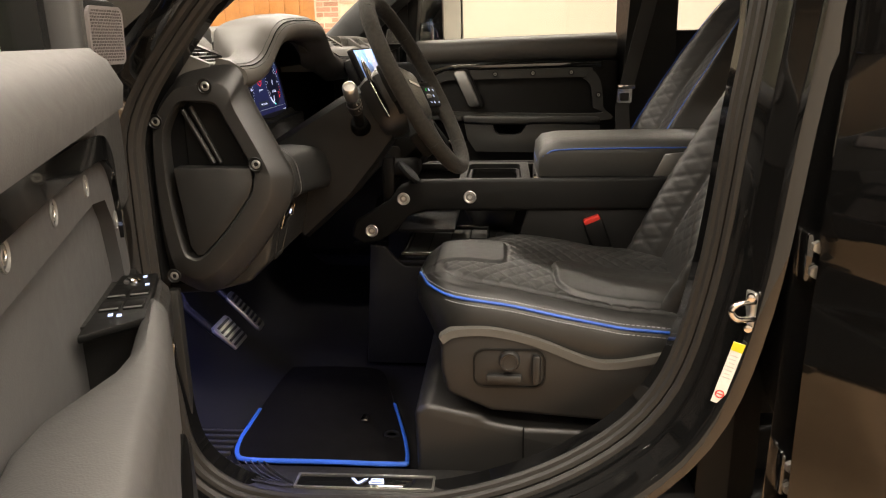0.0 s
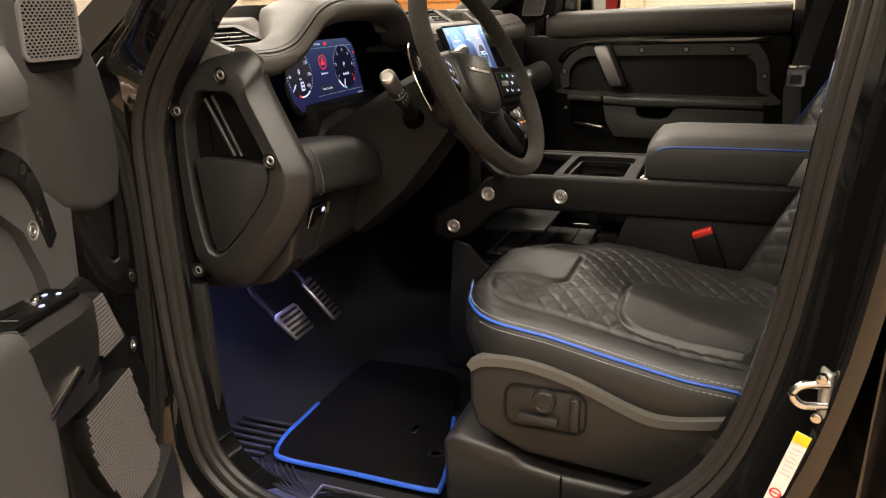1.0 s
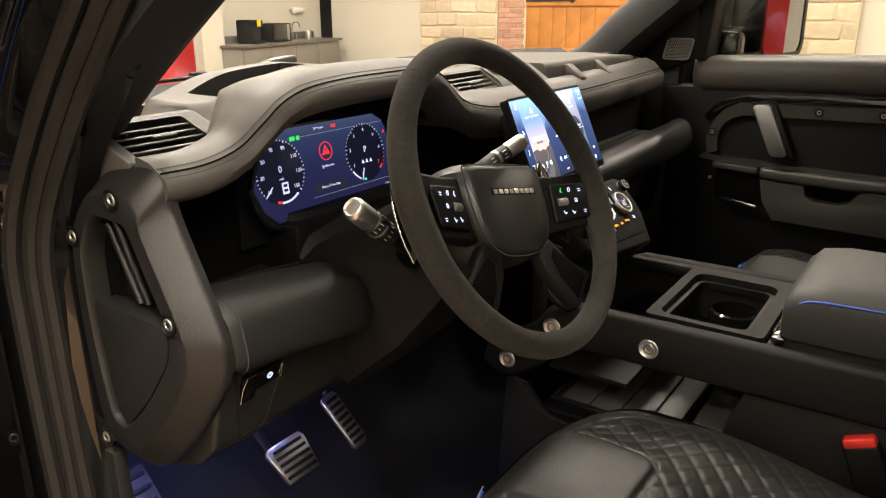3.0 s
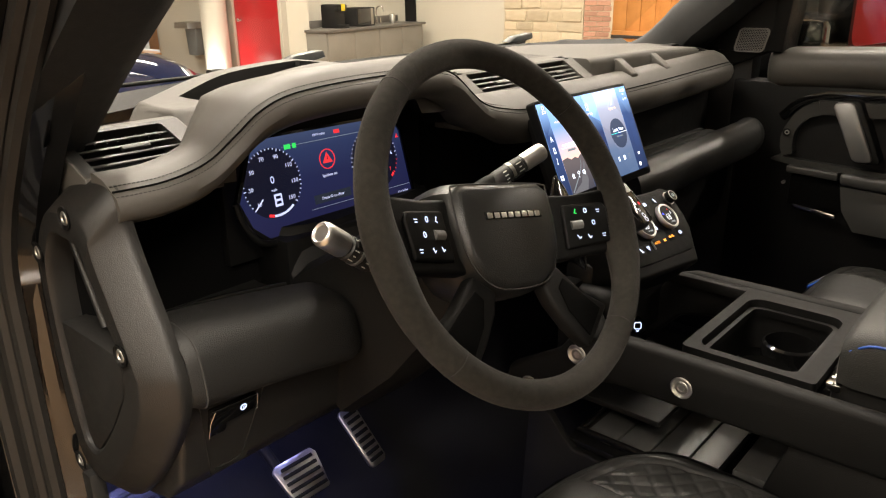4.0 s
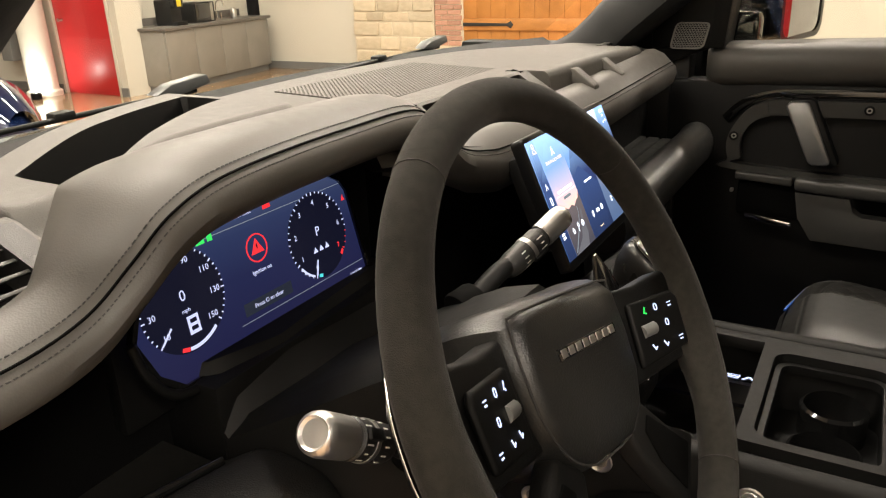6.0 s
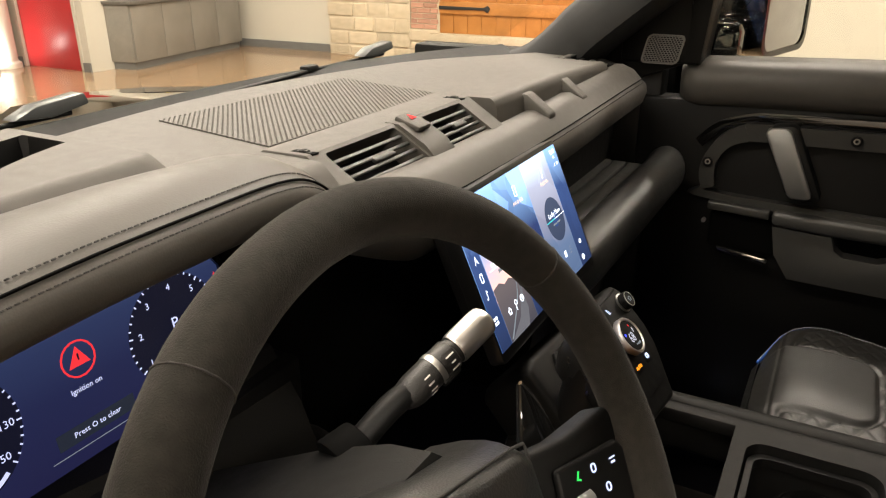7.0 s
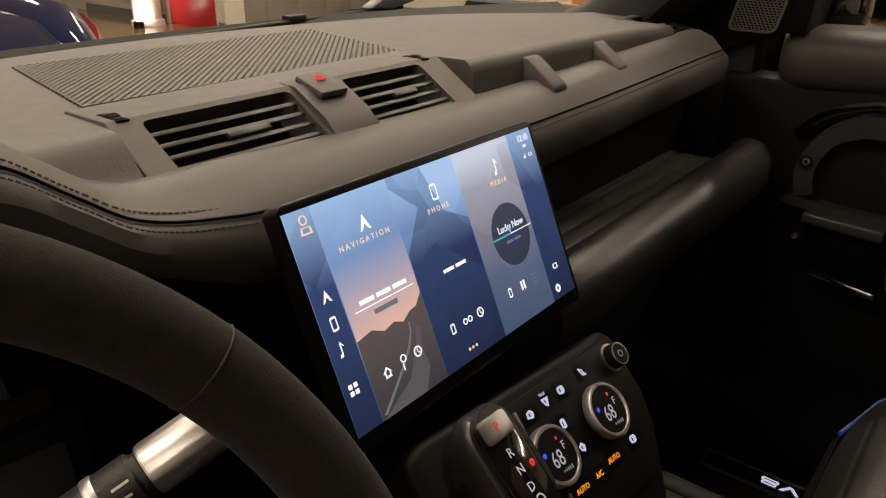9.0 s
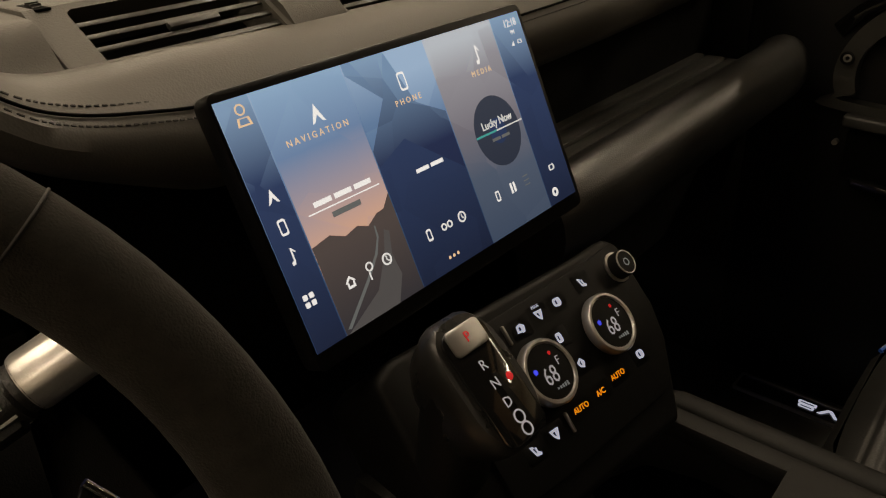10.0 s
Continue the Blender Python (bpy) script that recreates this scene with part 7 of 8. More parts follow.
part("upper_pad", loft([[(x, 0.84 - k * (0.84 - y), z0 + dz * (0.6 + 0.4 * k)) for y, dz in ((0.86, 0.0), (0.81, 0.0), (0.788, -0.003), (0.772, -0.012), (0.762, -0.028), (0.759, -0.046), (0.763, -0.064), (0.773, -0.078), (0.790, -0.088), (0.82, -0.094), (0.86, -0.094))] for x, z0, k in ((-0.192, 1.343, 0.25), (-0.186, 1.347, 0.6), (-0.174, 1.350, 0.85), (-0.15, 1.353, 1), (-0.05, 1.357, 1), (0.1, 1.362, 1), (0.55, 1.372, 1))]), PADDED, pd, "padded door top")
part("inner_skin", box((0.15, 0.81, 0.92), (0.82, 0.06, 0.72), 0.01), DARK, pd)
part("outer_skin", box((0.1, 0.90, 0.92), (0.95, 0.06, 0.86), 0.02), GLOSS, pd)
part("gloss_strip", sweep(smooth_line([(-0.135, 0.78, 1.20), (-0.10, 0.775, 1.235), (-0.05, 0.772, 1.254), (0.0, 0.77, 1.259), (0.2, 0.77, 1.263), (0.5, 0.77, 1.266)], 5), [(0.004, 0.010), (0.007, 0.0), (0.004, -0.010), (-0.006, -0.010), (-0.006, 0.010)]), GLOSS, pd, "gloss trim strip")
FR = [(-0.125, 1.165), (-0.10, 1.215), (-0.06, 1.243), (0.0, 1.248), (0.42, 1.254), (0.47, 1.245), (0.50, 1.20), (0.51, 1.12), (0.50, 1.07), (-0.09, 1.095), (-0.12, 1.12)]
FH = [(-0.098, 1.165), (-0.08, 1.198), (-0.05, 1.213), (0.0, 1.217), (0.41, 1.222), (0.44, 1.215), (0.465, 1.19), (0.475, 1.12), (0.47, 1.095), (-0.07, 1.108), (-0.094, 1.125)]
FR, FH = ([(q.x, q.y) for q in smooth_line([(u, v, 0) for u, v in o], 5, closed=True)] for o in (FR, FH))
pf = part("panel_frame", bevel(plate(FR, FH, lambda u, v, d: (u, d, v), 0.785, 0.758), 0.003, 2), DOORDARK, pd, "bolted panel frame")
for bx, bz in ((0.129, 1.236), (0.262, 1.238), (0.395, 1.239), (0.492, 1.16), (-0.112, 1.17)):
    bolt(frame_of((bx, 0.7545, bz), (1, 0, 0), (0, -1, 0)), pf, 0.75)
part("screw", rod((-0.105, 0.76, 1.053), (-0.105, 0.75, 1.053), 0.004, seg=12), STEEL, pd)
part("arm_ledge", prism([(-0.10, 1.096), (0.012, 1.092), (0.012, 1.074), (-0.10, 1.080)], lambda u, v, d: (u, d, v), 0.785, 0.742, 0.004, 3), DOORDARK, pd)
PK = [(0.014, 1.094), (0.02, 1.064), (0.12, 1.060), (0.128, 1.035), (0.145, 1.024), (0.20, 1.022), (0.222, 1.030), (0.24, 1.056), (0.255, 1.062), (0.50, 1.056), (0.50, 0.955), (0.06, 0.965), (0.030, 1.01)]
part("pull_pocket", prism(PK, lambda u, v, d: (u, d, v), 0.785, 0.742, 0.01, 3), DOORDARK, pd)
HANDLE = [(-0.016, 1.240), (-0.013, 1.247), (-0.004, 1.250), (0.018, 1.251), (0.026, 1.247), (0.075, 1.136), (0.074, 1.129), (0.066, 1.126), (0.044, 1.125), (0.036, 1.130)]
hd = part("grab_handle", prism(HANDLE, lambda u, v, d: (u, 0.722 - d + 0.55 * (1.187 - v) ** 2 * 6, v), -0.014, 0.006, 0.005, 3), GREYMETAL, pd, "silver-grey grab handle")
part("handle_back", prism([(0.03 + (u - 0.03) * 1.10 + 0.010, 1.187 + (v - 1.187) * 1.07) for u, v in HANDLE], lambda u, v, d: (u, 0.722 - d, v), -0.055, -0.012, 0.006), DARK, hd)
part("arm_ledge", prism([(0.016, 1.094), (0.50, 1.084), (0.50, 1.060), (0.26, 1.064), (0.24, 1.060), (0.12, 1.062), (0.018, 1.068)], lambda u, v, d: (u, d, v), 0.785, 0.734, 0.008, 3), DOORDARK, pd)
# near-black sheet: shade of the pull cup, painted rather than hollowed
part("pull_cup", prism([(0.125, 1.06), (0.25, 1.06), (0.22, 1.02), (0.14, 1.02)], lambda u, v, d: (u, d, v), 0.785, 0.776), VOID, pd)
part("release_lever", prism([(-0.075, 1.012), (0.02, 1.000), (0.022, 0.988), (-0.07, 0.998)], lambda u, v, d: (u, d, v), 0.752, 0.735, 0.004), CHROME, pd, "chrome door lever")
# near-black block for the shade behind the lever
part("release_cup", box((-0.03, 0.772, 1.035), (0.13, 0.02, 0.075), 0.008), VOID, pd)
part("window", loft([[(x, 0.845 - 0.06 * (z - 1.36), z) for x in (-0.2, 0.1, 0.55)] for z in (1.35, 1.6, 1.84)], closed=False), SIDEGLASS, pd, "clear side window").visible_shadow = False
part("window_frame", sweep([(-0.30, 0.84, 1.42), (-0.1, 0.83, 1.62), (0.06, 0.82, 1.78), (0.5, 0.82, 1.80)], 0.022), DARK, pd)
SAIL = [(-0.30, 1.345), (-0.175, 1.345), (-0.172, 1.42), (-0.18, 1.50), (-0.20, 1.55), (-0.30, 1.44)]
part("sail_panel", prism(SAIL, lambda u, v, d: (u, d, v), 0.785, 0.765, 0.005), DARK, pd)


def tweeter(m, w, h, parent, skew=0.0):
    """A pierced tweeter grille about the origin of m."""
    bm = bmesh.new()
    out = rounded(w, h, 0.010, 4)
    plate([(u + skew * v, v) for u, v in out], [((u + skew * v) * 0.90, v * 0.92) for u, v in out], lambda u, v, d: m @ Vector((u, v, d)), 0, 0.004, bm=bm)
    ny = int(h / 0.0034)
    for j in range(1, ny):
        v = -h / 2 + h * j / ny
        box((skew * v, v, 0.003), (w * 0.92, 0.0011, 0.002), 0, m=m, bm=bm)
        nx = int(w / 0.0062)
        for i in range(nx + 1):
            u = -w * 0.45 + 0.90 * w * (i + 0.5 * (j % 2)) / nx
            if abs(u) < w * 0.45:
                box((u + skew * v, v + h / ny / 2, 0.003), (0.0013, h / ny, 0.002), 0, m=m, bm=bm)
    t = part("tweeter_grille", bm, MESHMETAL if parent.name.startswith("driver") else GREYMETAL, parent, "pierced tweeter grille", smooth=0)
    part("tweeter_back", prism([((u + skew * v) * 0.95, v * 0.95) for u, v in out], lambda u, v, d: m @ Vector((u, v, d)), -0.002, 0.001), VOID, t)


part("window_post", prism([(-0.185, 1.345), (-0.150, 1.345), (-0.125, 1.62), (-0.165, 1.62)], lambda u, v, d: (u, d, v), 0.87, 0.765, 0.006), DARK, pd)
part("corner_trim", prism([(-0.58, 1.27), (-0.46, 1.345), (-0.40, 1.43), (-0.25, 1.57), (-0.15, 1.65), (-0.14, 1.60), (-0.19, 1.50), (-0.176, 1.345), (-0.30, 1.30)], lambda u, v, d: (u, d, v), 0.80, 0.772, 0.006), DARK, pd)
tweeter(frame_of((-0.220, 0.763, 1.371), (1, 0, 0), (0, -1, 0)), 0.070, 0.054, pd, 0.22)

# wing mirror on the passenger side
wm = thing("wing_mirror", "gloss black wing mirror on the passenger door", "mirror", (-0.14, 0.95, 1.3))
part("arm", box((-0.165, 0.965, 1.37), (0.13, 0.15, 0.09), 0.02), GLOSS, wm)
WMM = frame_of((-0.044, 1.098, 1.435), (-0.30, 0.95, 0.02), (0.955, -0.29, 0.0))
part("shell", loft([[WMM @ Vector((u * s, v * s, d)) for u, v in rounded(0.23, 0.20, 0.035, 5)] for s, d in ((0.72, -0.165), (0.92, -0.14), (1.0, -0.06), (1.0, 0.0))]), GLOSS, wm)
part("bezel", plate(rounded(0.23, 0.20, 0.035, 5), rounded(0.205, 0.176, 0.03, 5), lambda u, v, d: WMM @ Vector((u, v, d)), 0.0, 0.006), PIANO, wm)
part("mirror_glass", prism(rounded(0.21, 0.18, 0.03, 5), lambda u, v, d: WMM @ Vector((u, v, d)), 0.001, 0.003), MIRROR, wm, "clear mirror glass")

# ---- driver's door, open ----
dd = thing("driver_door", "black driver's door, wide open, with pierced speaker grilles", "door", (-0.43, -0.80, 0.5))
DA = radians(69)
DD, DN = Vector((math.cos(DA), -math.sin(DA), 0)), Vector((math.sin(DA), math.cos(DA), 0))
DH = Vector((-0.43, -0.80, 0))


def dl(s, z, w):
    """Along the door from its hinge, up, and in from its panel."""
    return DH + DD * s + DN * w + Vector((0, 0, z))


part("outer_skin", prism([(0.05, 0.5), (1.06, 0.5), (1.06, 1.34), (0.05, 1.30)], lambda u, v, d: dl(u, v, d), -0.15, -0.10, 0.02), GLOSS, dd)
part("inner_panel", prism([(0.20, 0.56), (1.02, 0.56), (1.03, 1.345), (0.30, 1.345), (0.27, 1.30), (0.30, 1.06), (0.19, 0.90)], lambda u, v, d: dl(u, v, d), -0.10, 0.0, 0.01), DOORPAD, dd)
part("hinge_side", prism([(0.06, 0.52), (0.24, 0.52), (0.34, 1.1), (0.34, 1.32), (0.06, 1.30)], lambda u, v, d: dl(u, v, d), -0.10, -0.012, 0.012), GLOSS, dd)
part("top_roll", loft([[dl(s, 1.348, -0.03), dl(s, 1.357, 0.01), dl(s, 1.345, 0.032 * k), dl(s, 1.32, 0.045 * k), dl(s, 1.298, 0.042 * k), dl(s, 1.288, 0.02 * k), dl(s, 1.288, -0.03)] for s, k in ((0.383, 0.1), (0.386, 0.35), (0.392, 0.58), (0.402, 0.77), (0.417, 0.9), (0.44, 0.98), (0.47, 1), (0.7, 1), (1.02, 1))]), DOORPAD, dd, "padded door top")
part("gloss_strip", sweep(smooth_line([dl(0.375, 1.15, 0.010), dl(0.40, 1.215, 0.014), dl(0.44, 1.25, 0.016), dl(0.52, 1.266, 0.018), dl(0.7, 1.273, 0.018), dl(1.02, 1.276, 0.018)], 5), [(0.004, 0.012), (0.006, 0.0), (0.004, -0.012), (-0.006, -0.012), (-0.006, 0.012)]), PIANO, dd)
FRD = [(0.335, 1.05), (0.345, 1.12), (0.375, 1.20), (0.43, 1.245), (0.52, 1.26), (1.0, 1.266), (1.0, 1.05)]
FHD = [(0.385, 1.05), (0.40, 1.12), (0.425, 1.175), (0.46, 1.205), (0.53, 1.215), (0.96, 1.222), (0.96, 1.06)]
dfp = part("panel_frame", bevel(plate(FRD, FHD, lambda u, v, d: dl(u, v, d), -0.005, 0.014), 0.004, 2), DOORPAD, dd, "bolted panel frame")
for s, z in ((0.408, 1.172), (0.558, 1.237), (0.70, 1.243), (0.835, 1.248)):
    bolt(frame_of(dl(s, z, 0.0125), DD, DN), dfp, 0.85, GREYMETAL)
part("sail_panel", prism([(0.16, 1.143), (0.226, 1.143), (0.31, 1.165), (0.37, 1.21), (0.375, 1.32), (0.37, 1.42), (0.37, 1.62), (0.30, 1.475), (0.235, 1.407), (0.196, 1.372), (0.158, 1.318), (0.139, 1.26), (0.138, 1.195)], lambda u, v, d: dl(u, v, d), -0.04, 0.002, 0.012, 3), material("grained_grey_sail_plastic", (0.038, 0.037, 0.036), 0.5, grain=0.35, gscale=900, vary=0.12, ior=1.45), dd)
TWD = (DD * 0.93 - DN * 0.36).normalized()
TWN = (DN * 0.93 + DD * 0.36).normalized()
TWC = dl(0.303, 1.370, 0.014)
part("tweeter_pod", prism(rounded(0.094, 0.086, 0.02, 4, 0, -0.002), lambda u, v, d: TWC + TWD * u + TWN * d + Vector((0, 0, v)), -0.03, 0.001, 0.006), DARK, dd)
tweeter(frame_of(TWC + TWN * 0.002, TWD, TWN), 0.078, 0.066, dd, 0.05)
part("window_frame", sweep([dl(0.27, 1.42, -0.06), dl(0.34, 1.56, -0.06), dl(0.42, 1.76, -0.06)], 0.018), GLOSS, dd)
part("window_post", prism([(0.375, 1.34), (0.41, 1.34), (0.43, 1.75), (0.395, 1.75)], lambda u, v, d: dl(u, v, d), -0.07, -0.03), DARK, dd)
part("window", prism([(0.405, 1.30), (1.03, 1.30), (1.0, 1.76), (0.43, 1.76)], lambda u, v, d: dl(u, v, d), -0.058, -0.054), SIDEGLASS, dd).visible_shadow = False
# armrest with switch pack


def zp(s):
    """Height of the switch pack along the door."""
    return 1.103 + 0.10 * (s - 0.41)


part("arm_top", loft([[dl(s, zp(s) - 0.004 + dz, 0.0), dl(s, zp(s) - 0.002 + dz, w * 0.5), dl(s, zp(s) - 0.006 + dz, w - 0.008), dl(s, zp(s) - 0.016 + dz, w), dl(s, zp(s) - 0.06, w - 0.002), dl(s, zp(s) - 0.12, w * 0.8), dl(s, zp(s) - 0.12, 0.0)] for s, w, dz in ((0.378, 0.03, -0.02), (0.385, 0.05, -0.008), (0.40, 0.060, 0), (0.45, 0.066, 0), (0.60, 0.07, 0))]), PLASTIC, dd)
pk = part("switch_pack", prism([(0.405, 0.012), (0.41, 0.052), (0.62, 0.058), (0.66, 0.008)], lambda u, v, d: dl(u, zp(u) + d, v), -0.004, 0.004, 0.002), KEYBLACK, dd, "black window switch pack")
for s, w in ((0.51, 0.022), (0.51, 0.043), (0.565, 0.022), (0.565, 0.043)):
    part("window_switch", prism([(s - 0.018, w - 0.009), (s + 0.018, w - 0.009), (s + 0.018, w + 0.009), (s - 0.018, w + 0.009)], lambda u, v, d: dl(u, zp(u) + d, v), 0.003, 0.0055, 0.001), KEYBLACK, pk)
    part("switch_edge", box((0, 0, 0), (0.0014, 0.016, 0.0012), m=frame_of(dl(s + 0.016, zp(s) + 0.0075, w), DD, (0, 0, 1))), GREYMETAL, pk)
part("mirror_knob", turned([(0.009, 0), (0.0085, 0.004), (0.006, 0.006), (0.0, 0.0065)], frame_of(dl(0.46, zp(0.46) + 0.004, 0.03), DD, (0, 0, 1)), 20), CHROME, pk)
for s, w in ((0.43, 0.040), (0.435, 0.028), (0.475, 0.046), (0.60, 0.026), (0.605, 0.034)):
    part("symbol", box((0, 0, 0), (0.005, 0.004, 0.001), m=frame_of(dl(s, zp(s) + 0.0047, w), DD, (0, 0, 1))), WHITE_LIT, pk)
# thick padded armrest, its front end turned down
ARM_END = [(0.508, 1.03, 0.050), (0.511, 1.055, 0.056), (0.517, 1.080, 0.060), (0.527, 1.100, 0.064), (0.543, 1.115, 0.068), (0.565, 1.124, 0.071), (0.60, 1.128, 0.074), (0.65, 1.129, 0.077), (0.70, 1.130, 0.080), (0.74, 1.132, 0.081), (0.78, 1.135, 0.082), (0.82, 1.138, 0.082), (0.86, 1.14, 0.082), (1.02, 1.14, 0.082)]


def arm_ring(s, zt, w):
    wi = 0.048 - 0.048 * step(0.70, 0.86, s)
    top = [(wi, -0.03), (wi + 0.002, -0.010), (wi + 0.006, -0.003), (wi + 0.012, 0.001), ((wi + w) / 2, 0.003)]
    out = [(w - 0.014 + 0.014 * math.sin(a), -0.020 + 0.022 * math.cos(a)) for a in (math.pi / 2 * k / 6 for k in range(7))]
    low = [(w + 0.001, -0.06), (w, -0.12), (w - 0.004, -0.18), (w - 0.008, -0.26), (w - 0.016, -0.36), (w - 0.028, -0.46), (0.0, -0.46), (0.0, -0.12), (wi * 0.6, -0.10)]
    return [dl(s, zt + b, a) for a, b in top + out + low]


part("armrest", loft([arm_ring(*r) for r in ARM_END]), DOORPAD, dd, "thick padded armrest", smooth=60)
# dark patch on the armrest for the shade in its pull opening
part("pull_opening", prism(rounded(0.10, 0.075, 0.03, 5, 0.70, 1.0), lambda u, v, d: dl(u, v, d), 0.074, 0.0825, 0.002), VOID, dd)
part("pocket_floor", prism([(0.50, 0.0), (0.86, 0.0), (0.86, 0.05), (0.50, 0.05)], lambda u, v, d: dl(u, 1.035 + d, v), -0.01, 0.0, 0.002), PLASTIC, dd)
part("lower_pocket", prism([(0.20, 0.58), (0.52, 0.58), (0.52, 0.70), (0.44, 0.72), (0.22, 0.80)], lambda u, v, d: dl(u, v, d), 0.0, 0.05, 0.01), PLASTIC, dd)
part("grille_frame", prism([(0.31, 1.075), (0.335, 1.095), (0.40, 1.09), (0.50, 1.07), (0.52, 0.98), (0.45, 0.94), (0.43, 0.76), (0.25, 0.74), (0.20, 0.90)], lambda u, v, d: dl(u, v, d), 0.0, 0.022, 0.006), DARK, dd)
bolt(frame_of(dl(0.247, 0.965, 0.023), DD, DN), dfp, 0.9)
part("lever_cup", prism([(0.395, 1.00), (0.50, 1.00), (0.51, 1.07), (0.395, 1.085)], lambda u, v, d: dl(u, v, d), 0.02, 0.055, 0.006), PIANO, dd)
part("release_lever", prism([(0.45, 1.030), (0.555, 1.012), (0.555, 1.022), (0.46, 1.042)], lambda u, v, d: dl(u, v, d), 0.052, 0.066, 0.004), CHROME, dd, "chrome door lever")
for z in (1.068, 1.05):
    part("lock_symbol", box((0, 0, 0), (0.007, 0.010, 0.001), m=frame_of(dl(0.413, z, 0.0562), DD, DN)), WHITE_LIT, dd)


def mesh_panel(outline, depth, name):
    """A perforated speaker cover on the door within an outline."""
    bm = bmesh.new()
    us, vs = [p[0] for p in outline], [p[1] for p in outline]

    def inside(u, v):
        c = False
        for (a, b), (e, f) in zip(outline, outline[1:] + outline[:1]):
            if (b > v) != (f > v) and u < (e - a) * (v - b) / (f - b) + a:
                c = not c
        return c

    p = 0.0052
    for j in range(int((max(vs) - min(vs)) / p)):
        for i in range(int((max(us) - min(us)) / p)):
            u, v = min(us) + p * (i + 0.5 * (j % 2)), min(vs) + p * j
            if inside(u, v):
                box((0, 0, 0), (p * 0.62, p * 0.62, 0.002), 0, m=frame_of(dl(u, v, depth), DD, DN), bm=bm)
    g = part(name, bm, MESHMETAL, dd, "pierced metal speaker cover", smooth=0)
    part("cover_back", prism(outline, lambda u, v, d: dl(u, v, d), depth - 0.03, depth - 0.0005, 0.002), DARK, g)


mesh_panel([(0.302, 0.958), (0.36, 0.967), (0.425, 0.957), (0.428, 0.92), (0.405, 0.86), (0.37, 0.81), (0.33, 0.785), (0.28, 0.780), (0.252, 0.80)], 0.040, "woofer_cover")
mesh_panel([(0.350, 1.080), (0.382, 1.083), (0.386, 1.02), (0.37, 1.008), (0.315, 1.004)], 0.046, "speaker_cover")

# ---- rear door, open ----
rd = thing("rear_door", "gloss black rear door, wide open", "car door", (0.62, -0.92, 0.45))
RA = radians(52)
RD, RN = Vector((math.cos(RA), -math.sin(RA), 0)), Vector((-math.sin(RA), -math.cos(RA), 0))
RH = Vector((0.605, -0.925, 0))


def rl(s, z, w):
    return RH + RD * s + RN * w + Vector((0, 0, z))


part("skin", loft([[rl(0, z, w * 0.6), rl(0.008, z, w), rl(0.2, z, w + 0.01), rl(0.5, z, w + 0.012), rl(0.9, z, w), rl(0.9, z, -0.06), rl(0.0, z, -0.06)] for z, w in ((0.50, 0.0), (0.54, 0.026), (0.62, 0.034), (0.75, 0.038), (0.9, 0.038), (1.0, 0.035), (1.08, 0.029), (1.09, 0.034), (1.2, 0.026), (1.3, 0.012), (1.34, -0.008))]), GLOSS, rd)
part("window_frame", prism([(0.0, 1.33), (0.06, 1.33), (0.09, 1.80), (0.0, 1.80)], rl, -0.05, 0.0, 0.006), PIANO, rd)
part("edge_seal", sweep([rl(-0.006, 0.5, -0.03), rl(-0.006, 1.0, -0.03), rl(-0.006, 1.8, -0.03)], 0.012), RUBBER, rd)
for z in (1.06, 0.72):
    h = part("hinge", box((0.60, -0.915, z), (0.05, 0.035, 0.07), 0.006), GLOSS, rd)
    for dz in (-0.018, 0.018):
        part("hinge_bolt", rod((0.588, -0.932, z + dz), (0.588, -0.942, z + dz), 0.009, seg=6), STEEL, h)

# striker and label on the pillar
stk = thing("door_striker", "steel door striker bolted to the pillar", "striker", (0.51, -0.885, 0.95))
part("plate", box((0.524, -0.888, 0.968), (0.012, 0.026, 0.058), 0.005, 3), STEEL, stk)
part("loop", sweep(smooth_line([(0.525, -0.900, 0.985), (0.500, -0.908, 0.984), (0.490, -0.909, 0.972), (0.500, -0.908, 0.960), (0.525, -0.900, 0.958)], 5), 0.005), CHROME, stk)
for z in (0.945, 0.992):
    part("screw", rod((0.519, -0.899, z), (0.516, -0.908, z), 0.006, seg=12, bev=0.001), CHROME, stk)
lab = thing("warning_label", "white and yellow warning label stuck on the pillar", "label", (0.50, -0.887, 0.83))
LMX = frame_of((0.496, -0.899, 0.870), (0.92, -0.29, -0.24), (-0.30, -0.95, 0.0))
part("sheet", box((0, 0, 0), (0.017, 0.104, 0.0008), m=LMX), LABEL, lab)
part("yellow_band", box((0, 0.045, 0.0006), (0.017, 0.014, 0.0006), m=LMX), YELLOW, lab)
part("red_sign", plate([(0.0068 * math.cos(k * math.tau / 16), -0.036 + 0.0068 * math.sin(k * math.tau / 16)) for k in range(16)], [(0.005 * math.cos(k * math.tau / 16), -0.036 + 0.005 * math.sin(k * math.tau / 16)) for k in range(16)], lambda u, v, d: LMX @ Vector((u, v, d)), 0.0004, 0.001), REDINK, lab)
part("red_bar", box((0, -0.036, 0.0008), (0.010, 0.0016, 0.0005), m=LMX @ Matrix.Translation((0, 0, 0))), REDINK, lab)
for k in range(7):
    part("print_line", box((-0.001 * (k % 2), 0.030 - 0.0062 * k, 0.0006), (0.012 - 0.002 * (k % 3), 0.0016, 0.0005), m=LMX), PALEINK, lab)
chk = thing("door_check", "steel door check strap bolted to the front post", "door check", (-0.473, -0.825, 0.86))
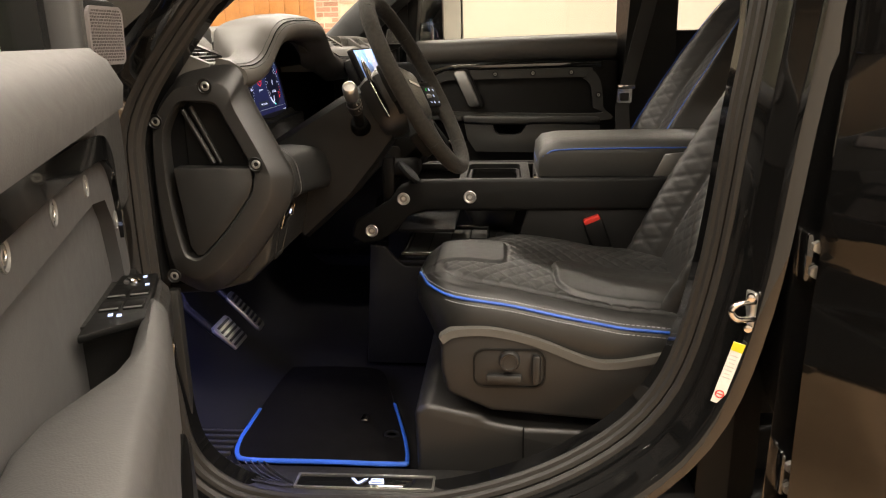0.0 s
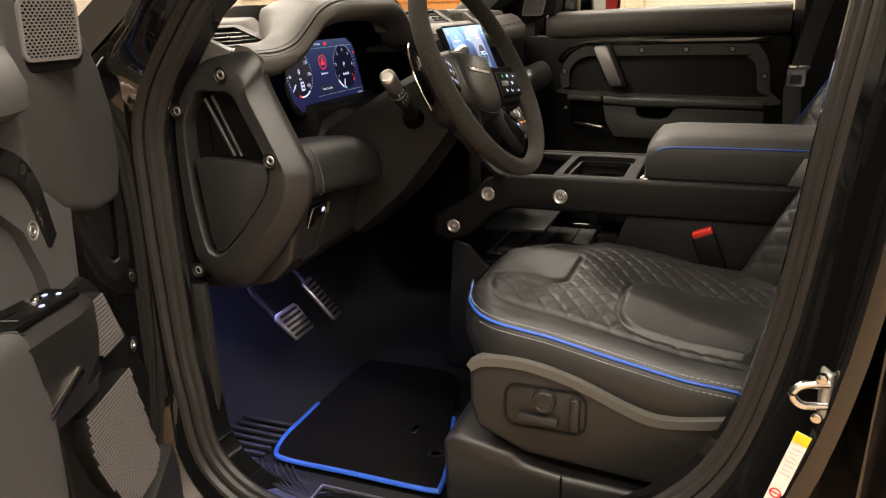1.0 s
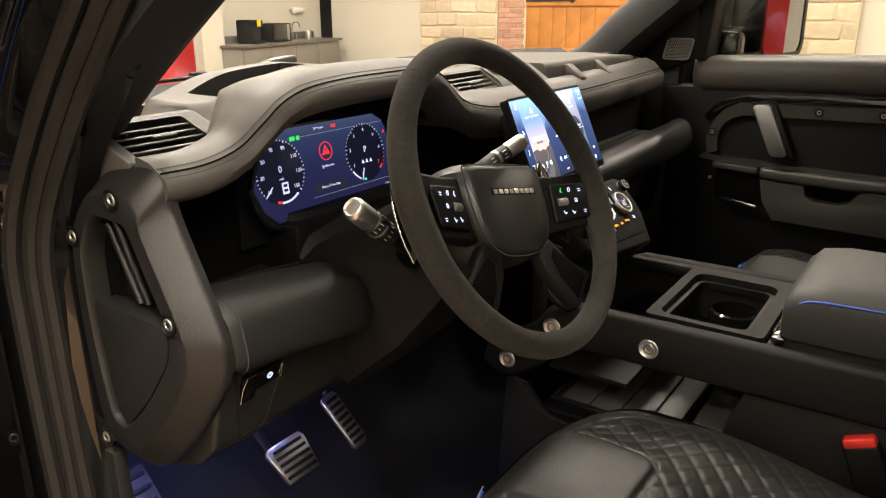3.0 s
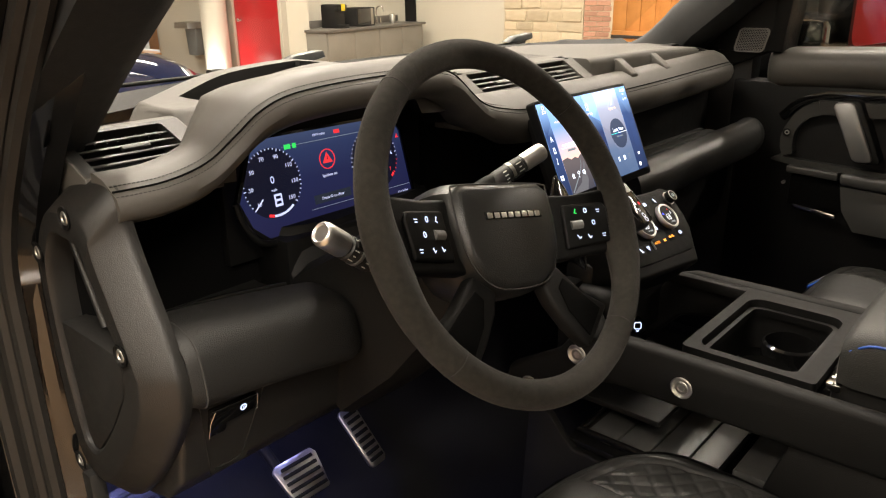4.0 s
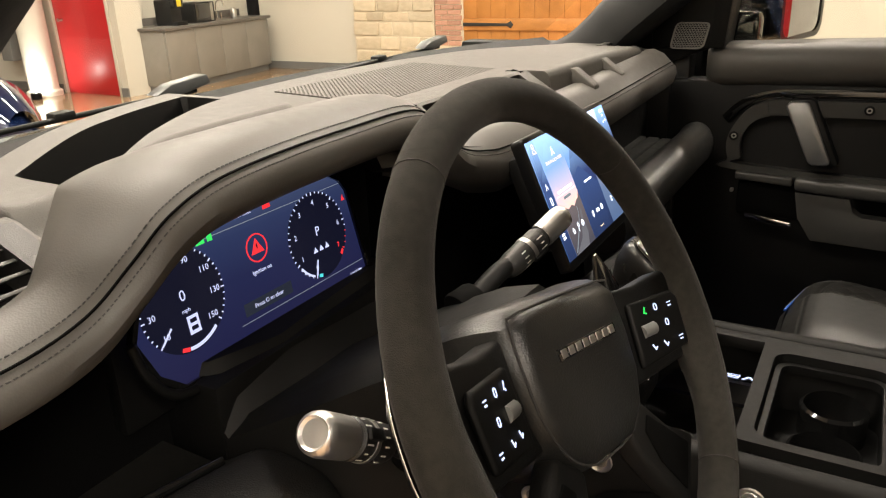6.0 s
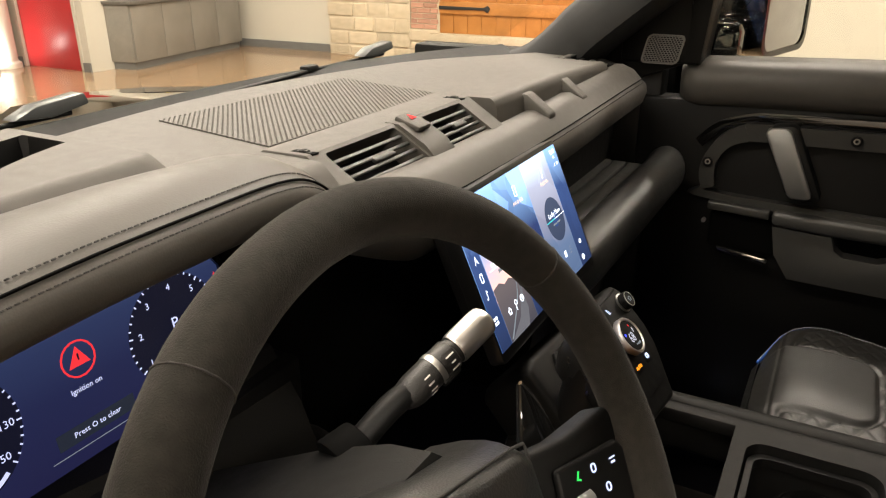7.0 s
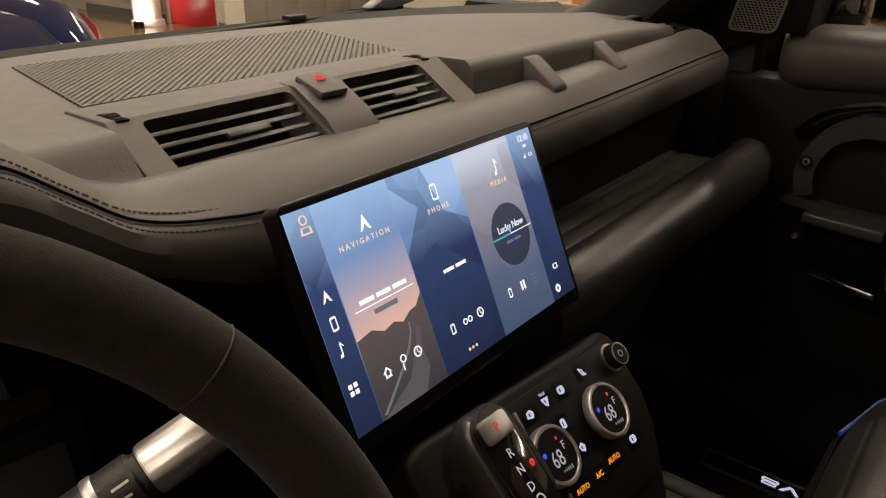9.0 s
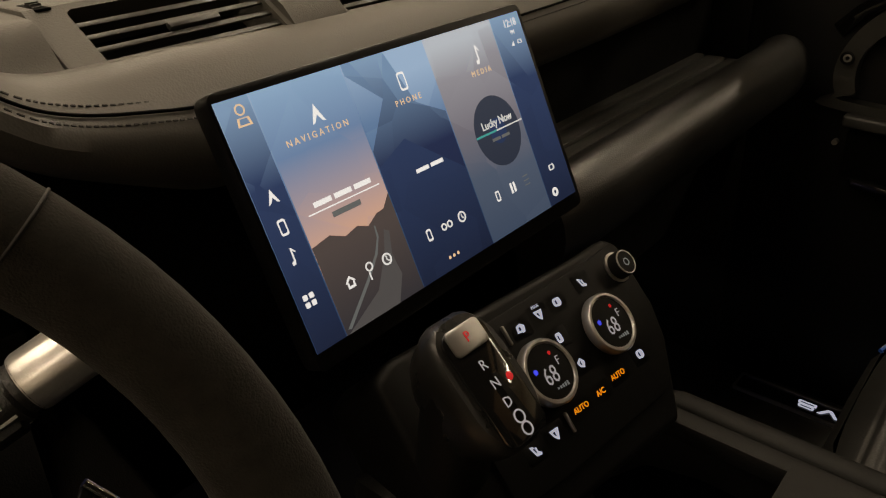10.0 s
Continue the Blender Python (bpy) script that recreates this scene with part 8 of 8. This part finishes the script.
part("strap", prism([(-0.012, -0.008), (0.06, -0.020), (0.13, -0.05), (0.125, -0.065), (0.055, -0.036), (-0.012, -0.022)], lambda u, v, d: (-0.473 + 0.36 * u, -0.832 - 0.93 * u, 0.885 + v + d), -0.003, 0.003, 0.001), STEEL, chk)
part("bracket", box((-0.470, -0.826, 0.876), (0.03, 0.012, 0.045), 0.004), GLOSS, chk)
part("bolt", rod((-0.470, -0.832, 0.880), (-0.466, -0.846, 0.880), 0.010, 0.008, 6, bev=0.001), CHROME, chk)


# ---- stone and brick surround of the carriage door ----
surround = thing("stone_surround", "buff sandstone and red brick surround of the carriage door", "stone wall", (-4.0, 9.2, 0), kind="structure")
part("mortar_bed", box((-6.42, 9.145, 1.45), (1.46, 0.10, 2.9)), MORTAR, surround)
part("mortar_bed", box((-5.44, 9.15, 1.45), (0.48, 0.09, 2.9)), MORTAR, surround)
part("mortar_bed", box((-3.87, 9.145, 0.14), (2.64, 0.10, 0.27)), MORTAR, surround)
part("mortar_bed", box((-1.66, 9.145, 1.45), (1.78, 0.10, 2.9)), MORTAR, surround)
rnd = random.Random(7)
BLOCKS = []
for k in range(7):
    b = bmesh.new()
    bmesh.ops.create_cube(b, size=1)
    bevel(b, 0.07, 1)
    for v in b.verts:
        v.co += Vector((rnd.uniform(-0.03, 0.03), rnd.uniform(-0.08, 0.08), rnd.uniform(-0.05, 0.05)))
    BLOCKS.append(mesh_of("block", b, STONE, 30))
b = bmesh.new()
bmesh.ops.create_cube(b, size=1)
bevel(b, 0.04, 1)
BRICKMESH = mesh_of("brick_block", b, BRICK, 30)


def lay_stones(x0, x1, z0, z1):
    z = z0
    while z < z1 - 0.05:
        h = min(rnd.choice((0.15, 0.18, 0.21, 0.26)), z1 - z)
        x = x0
        while x < x1 - 0.02:
            w = rnd.uniform(0.24, 0.52)
            if x1 - x - w < 0.16:
                w = x1 - x
            m = Matrix.Translation((x + w / 2, 9.125 + rnd.uniform(-0.008, 0.008), z + h / 2)) @ Matrix.Rotation(rnd.uniform(-0.015, 0.015), 4, "Y") @ Matrix.Diagonal((w - 0.022, 0.09, h - 0.022, 1))
            link("stone", rnd.choice(BLOCKS), surround, m)
            x += w
        z += h


def lay_bricks(x0, x1, z0, z1):
    z, k = z0, 0
    while z < z1 - 0.03:
        x = x0 - (0.11 if k % 2 else 0)
        while x < x1 - 0.02:
            a, c = max(x, x0), min(x + 0.22, x1)
            if c - a > 0.04:
                link("brick", BRICKMESH, surround, Matrix.Translation(((a + c) / 2, 9.13 + rnd.uniform(-0.004, 0.004), z + 0.0365)) @ Matrix.Diagonal((c - a - 0.012, 0.075, 0.061, 1)))
            x += 0.22
        z, k = z + 0.073, k + 1


lay_stones(-7.15, -5.70, 0.0, 2.9)
lay_stones(-5.70, -2.55, 0.0, 0.26)
lay_stones(-5.70, -5.22, 0.26, 0.44)
lay_bricks(-5.68, -5.22, 0.44, 2.9)
lay_stones(-2.55, -2.2, 0.0, 0.44)
lay_bricks(-2.53, -2.2, 0.44, 2.9)
lay_stones(-2.2, -0.77, 0.0, 2.9)
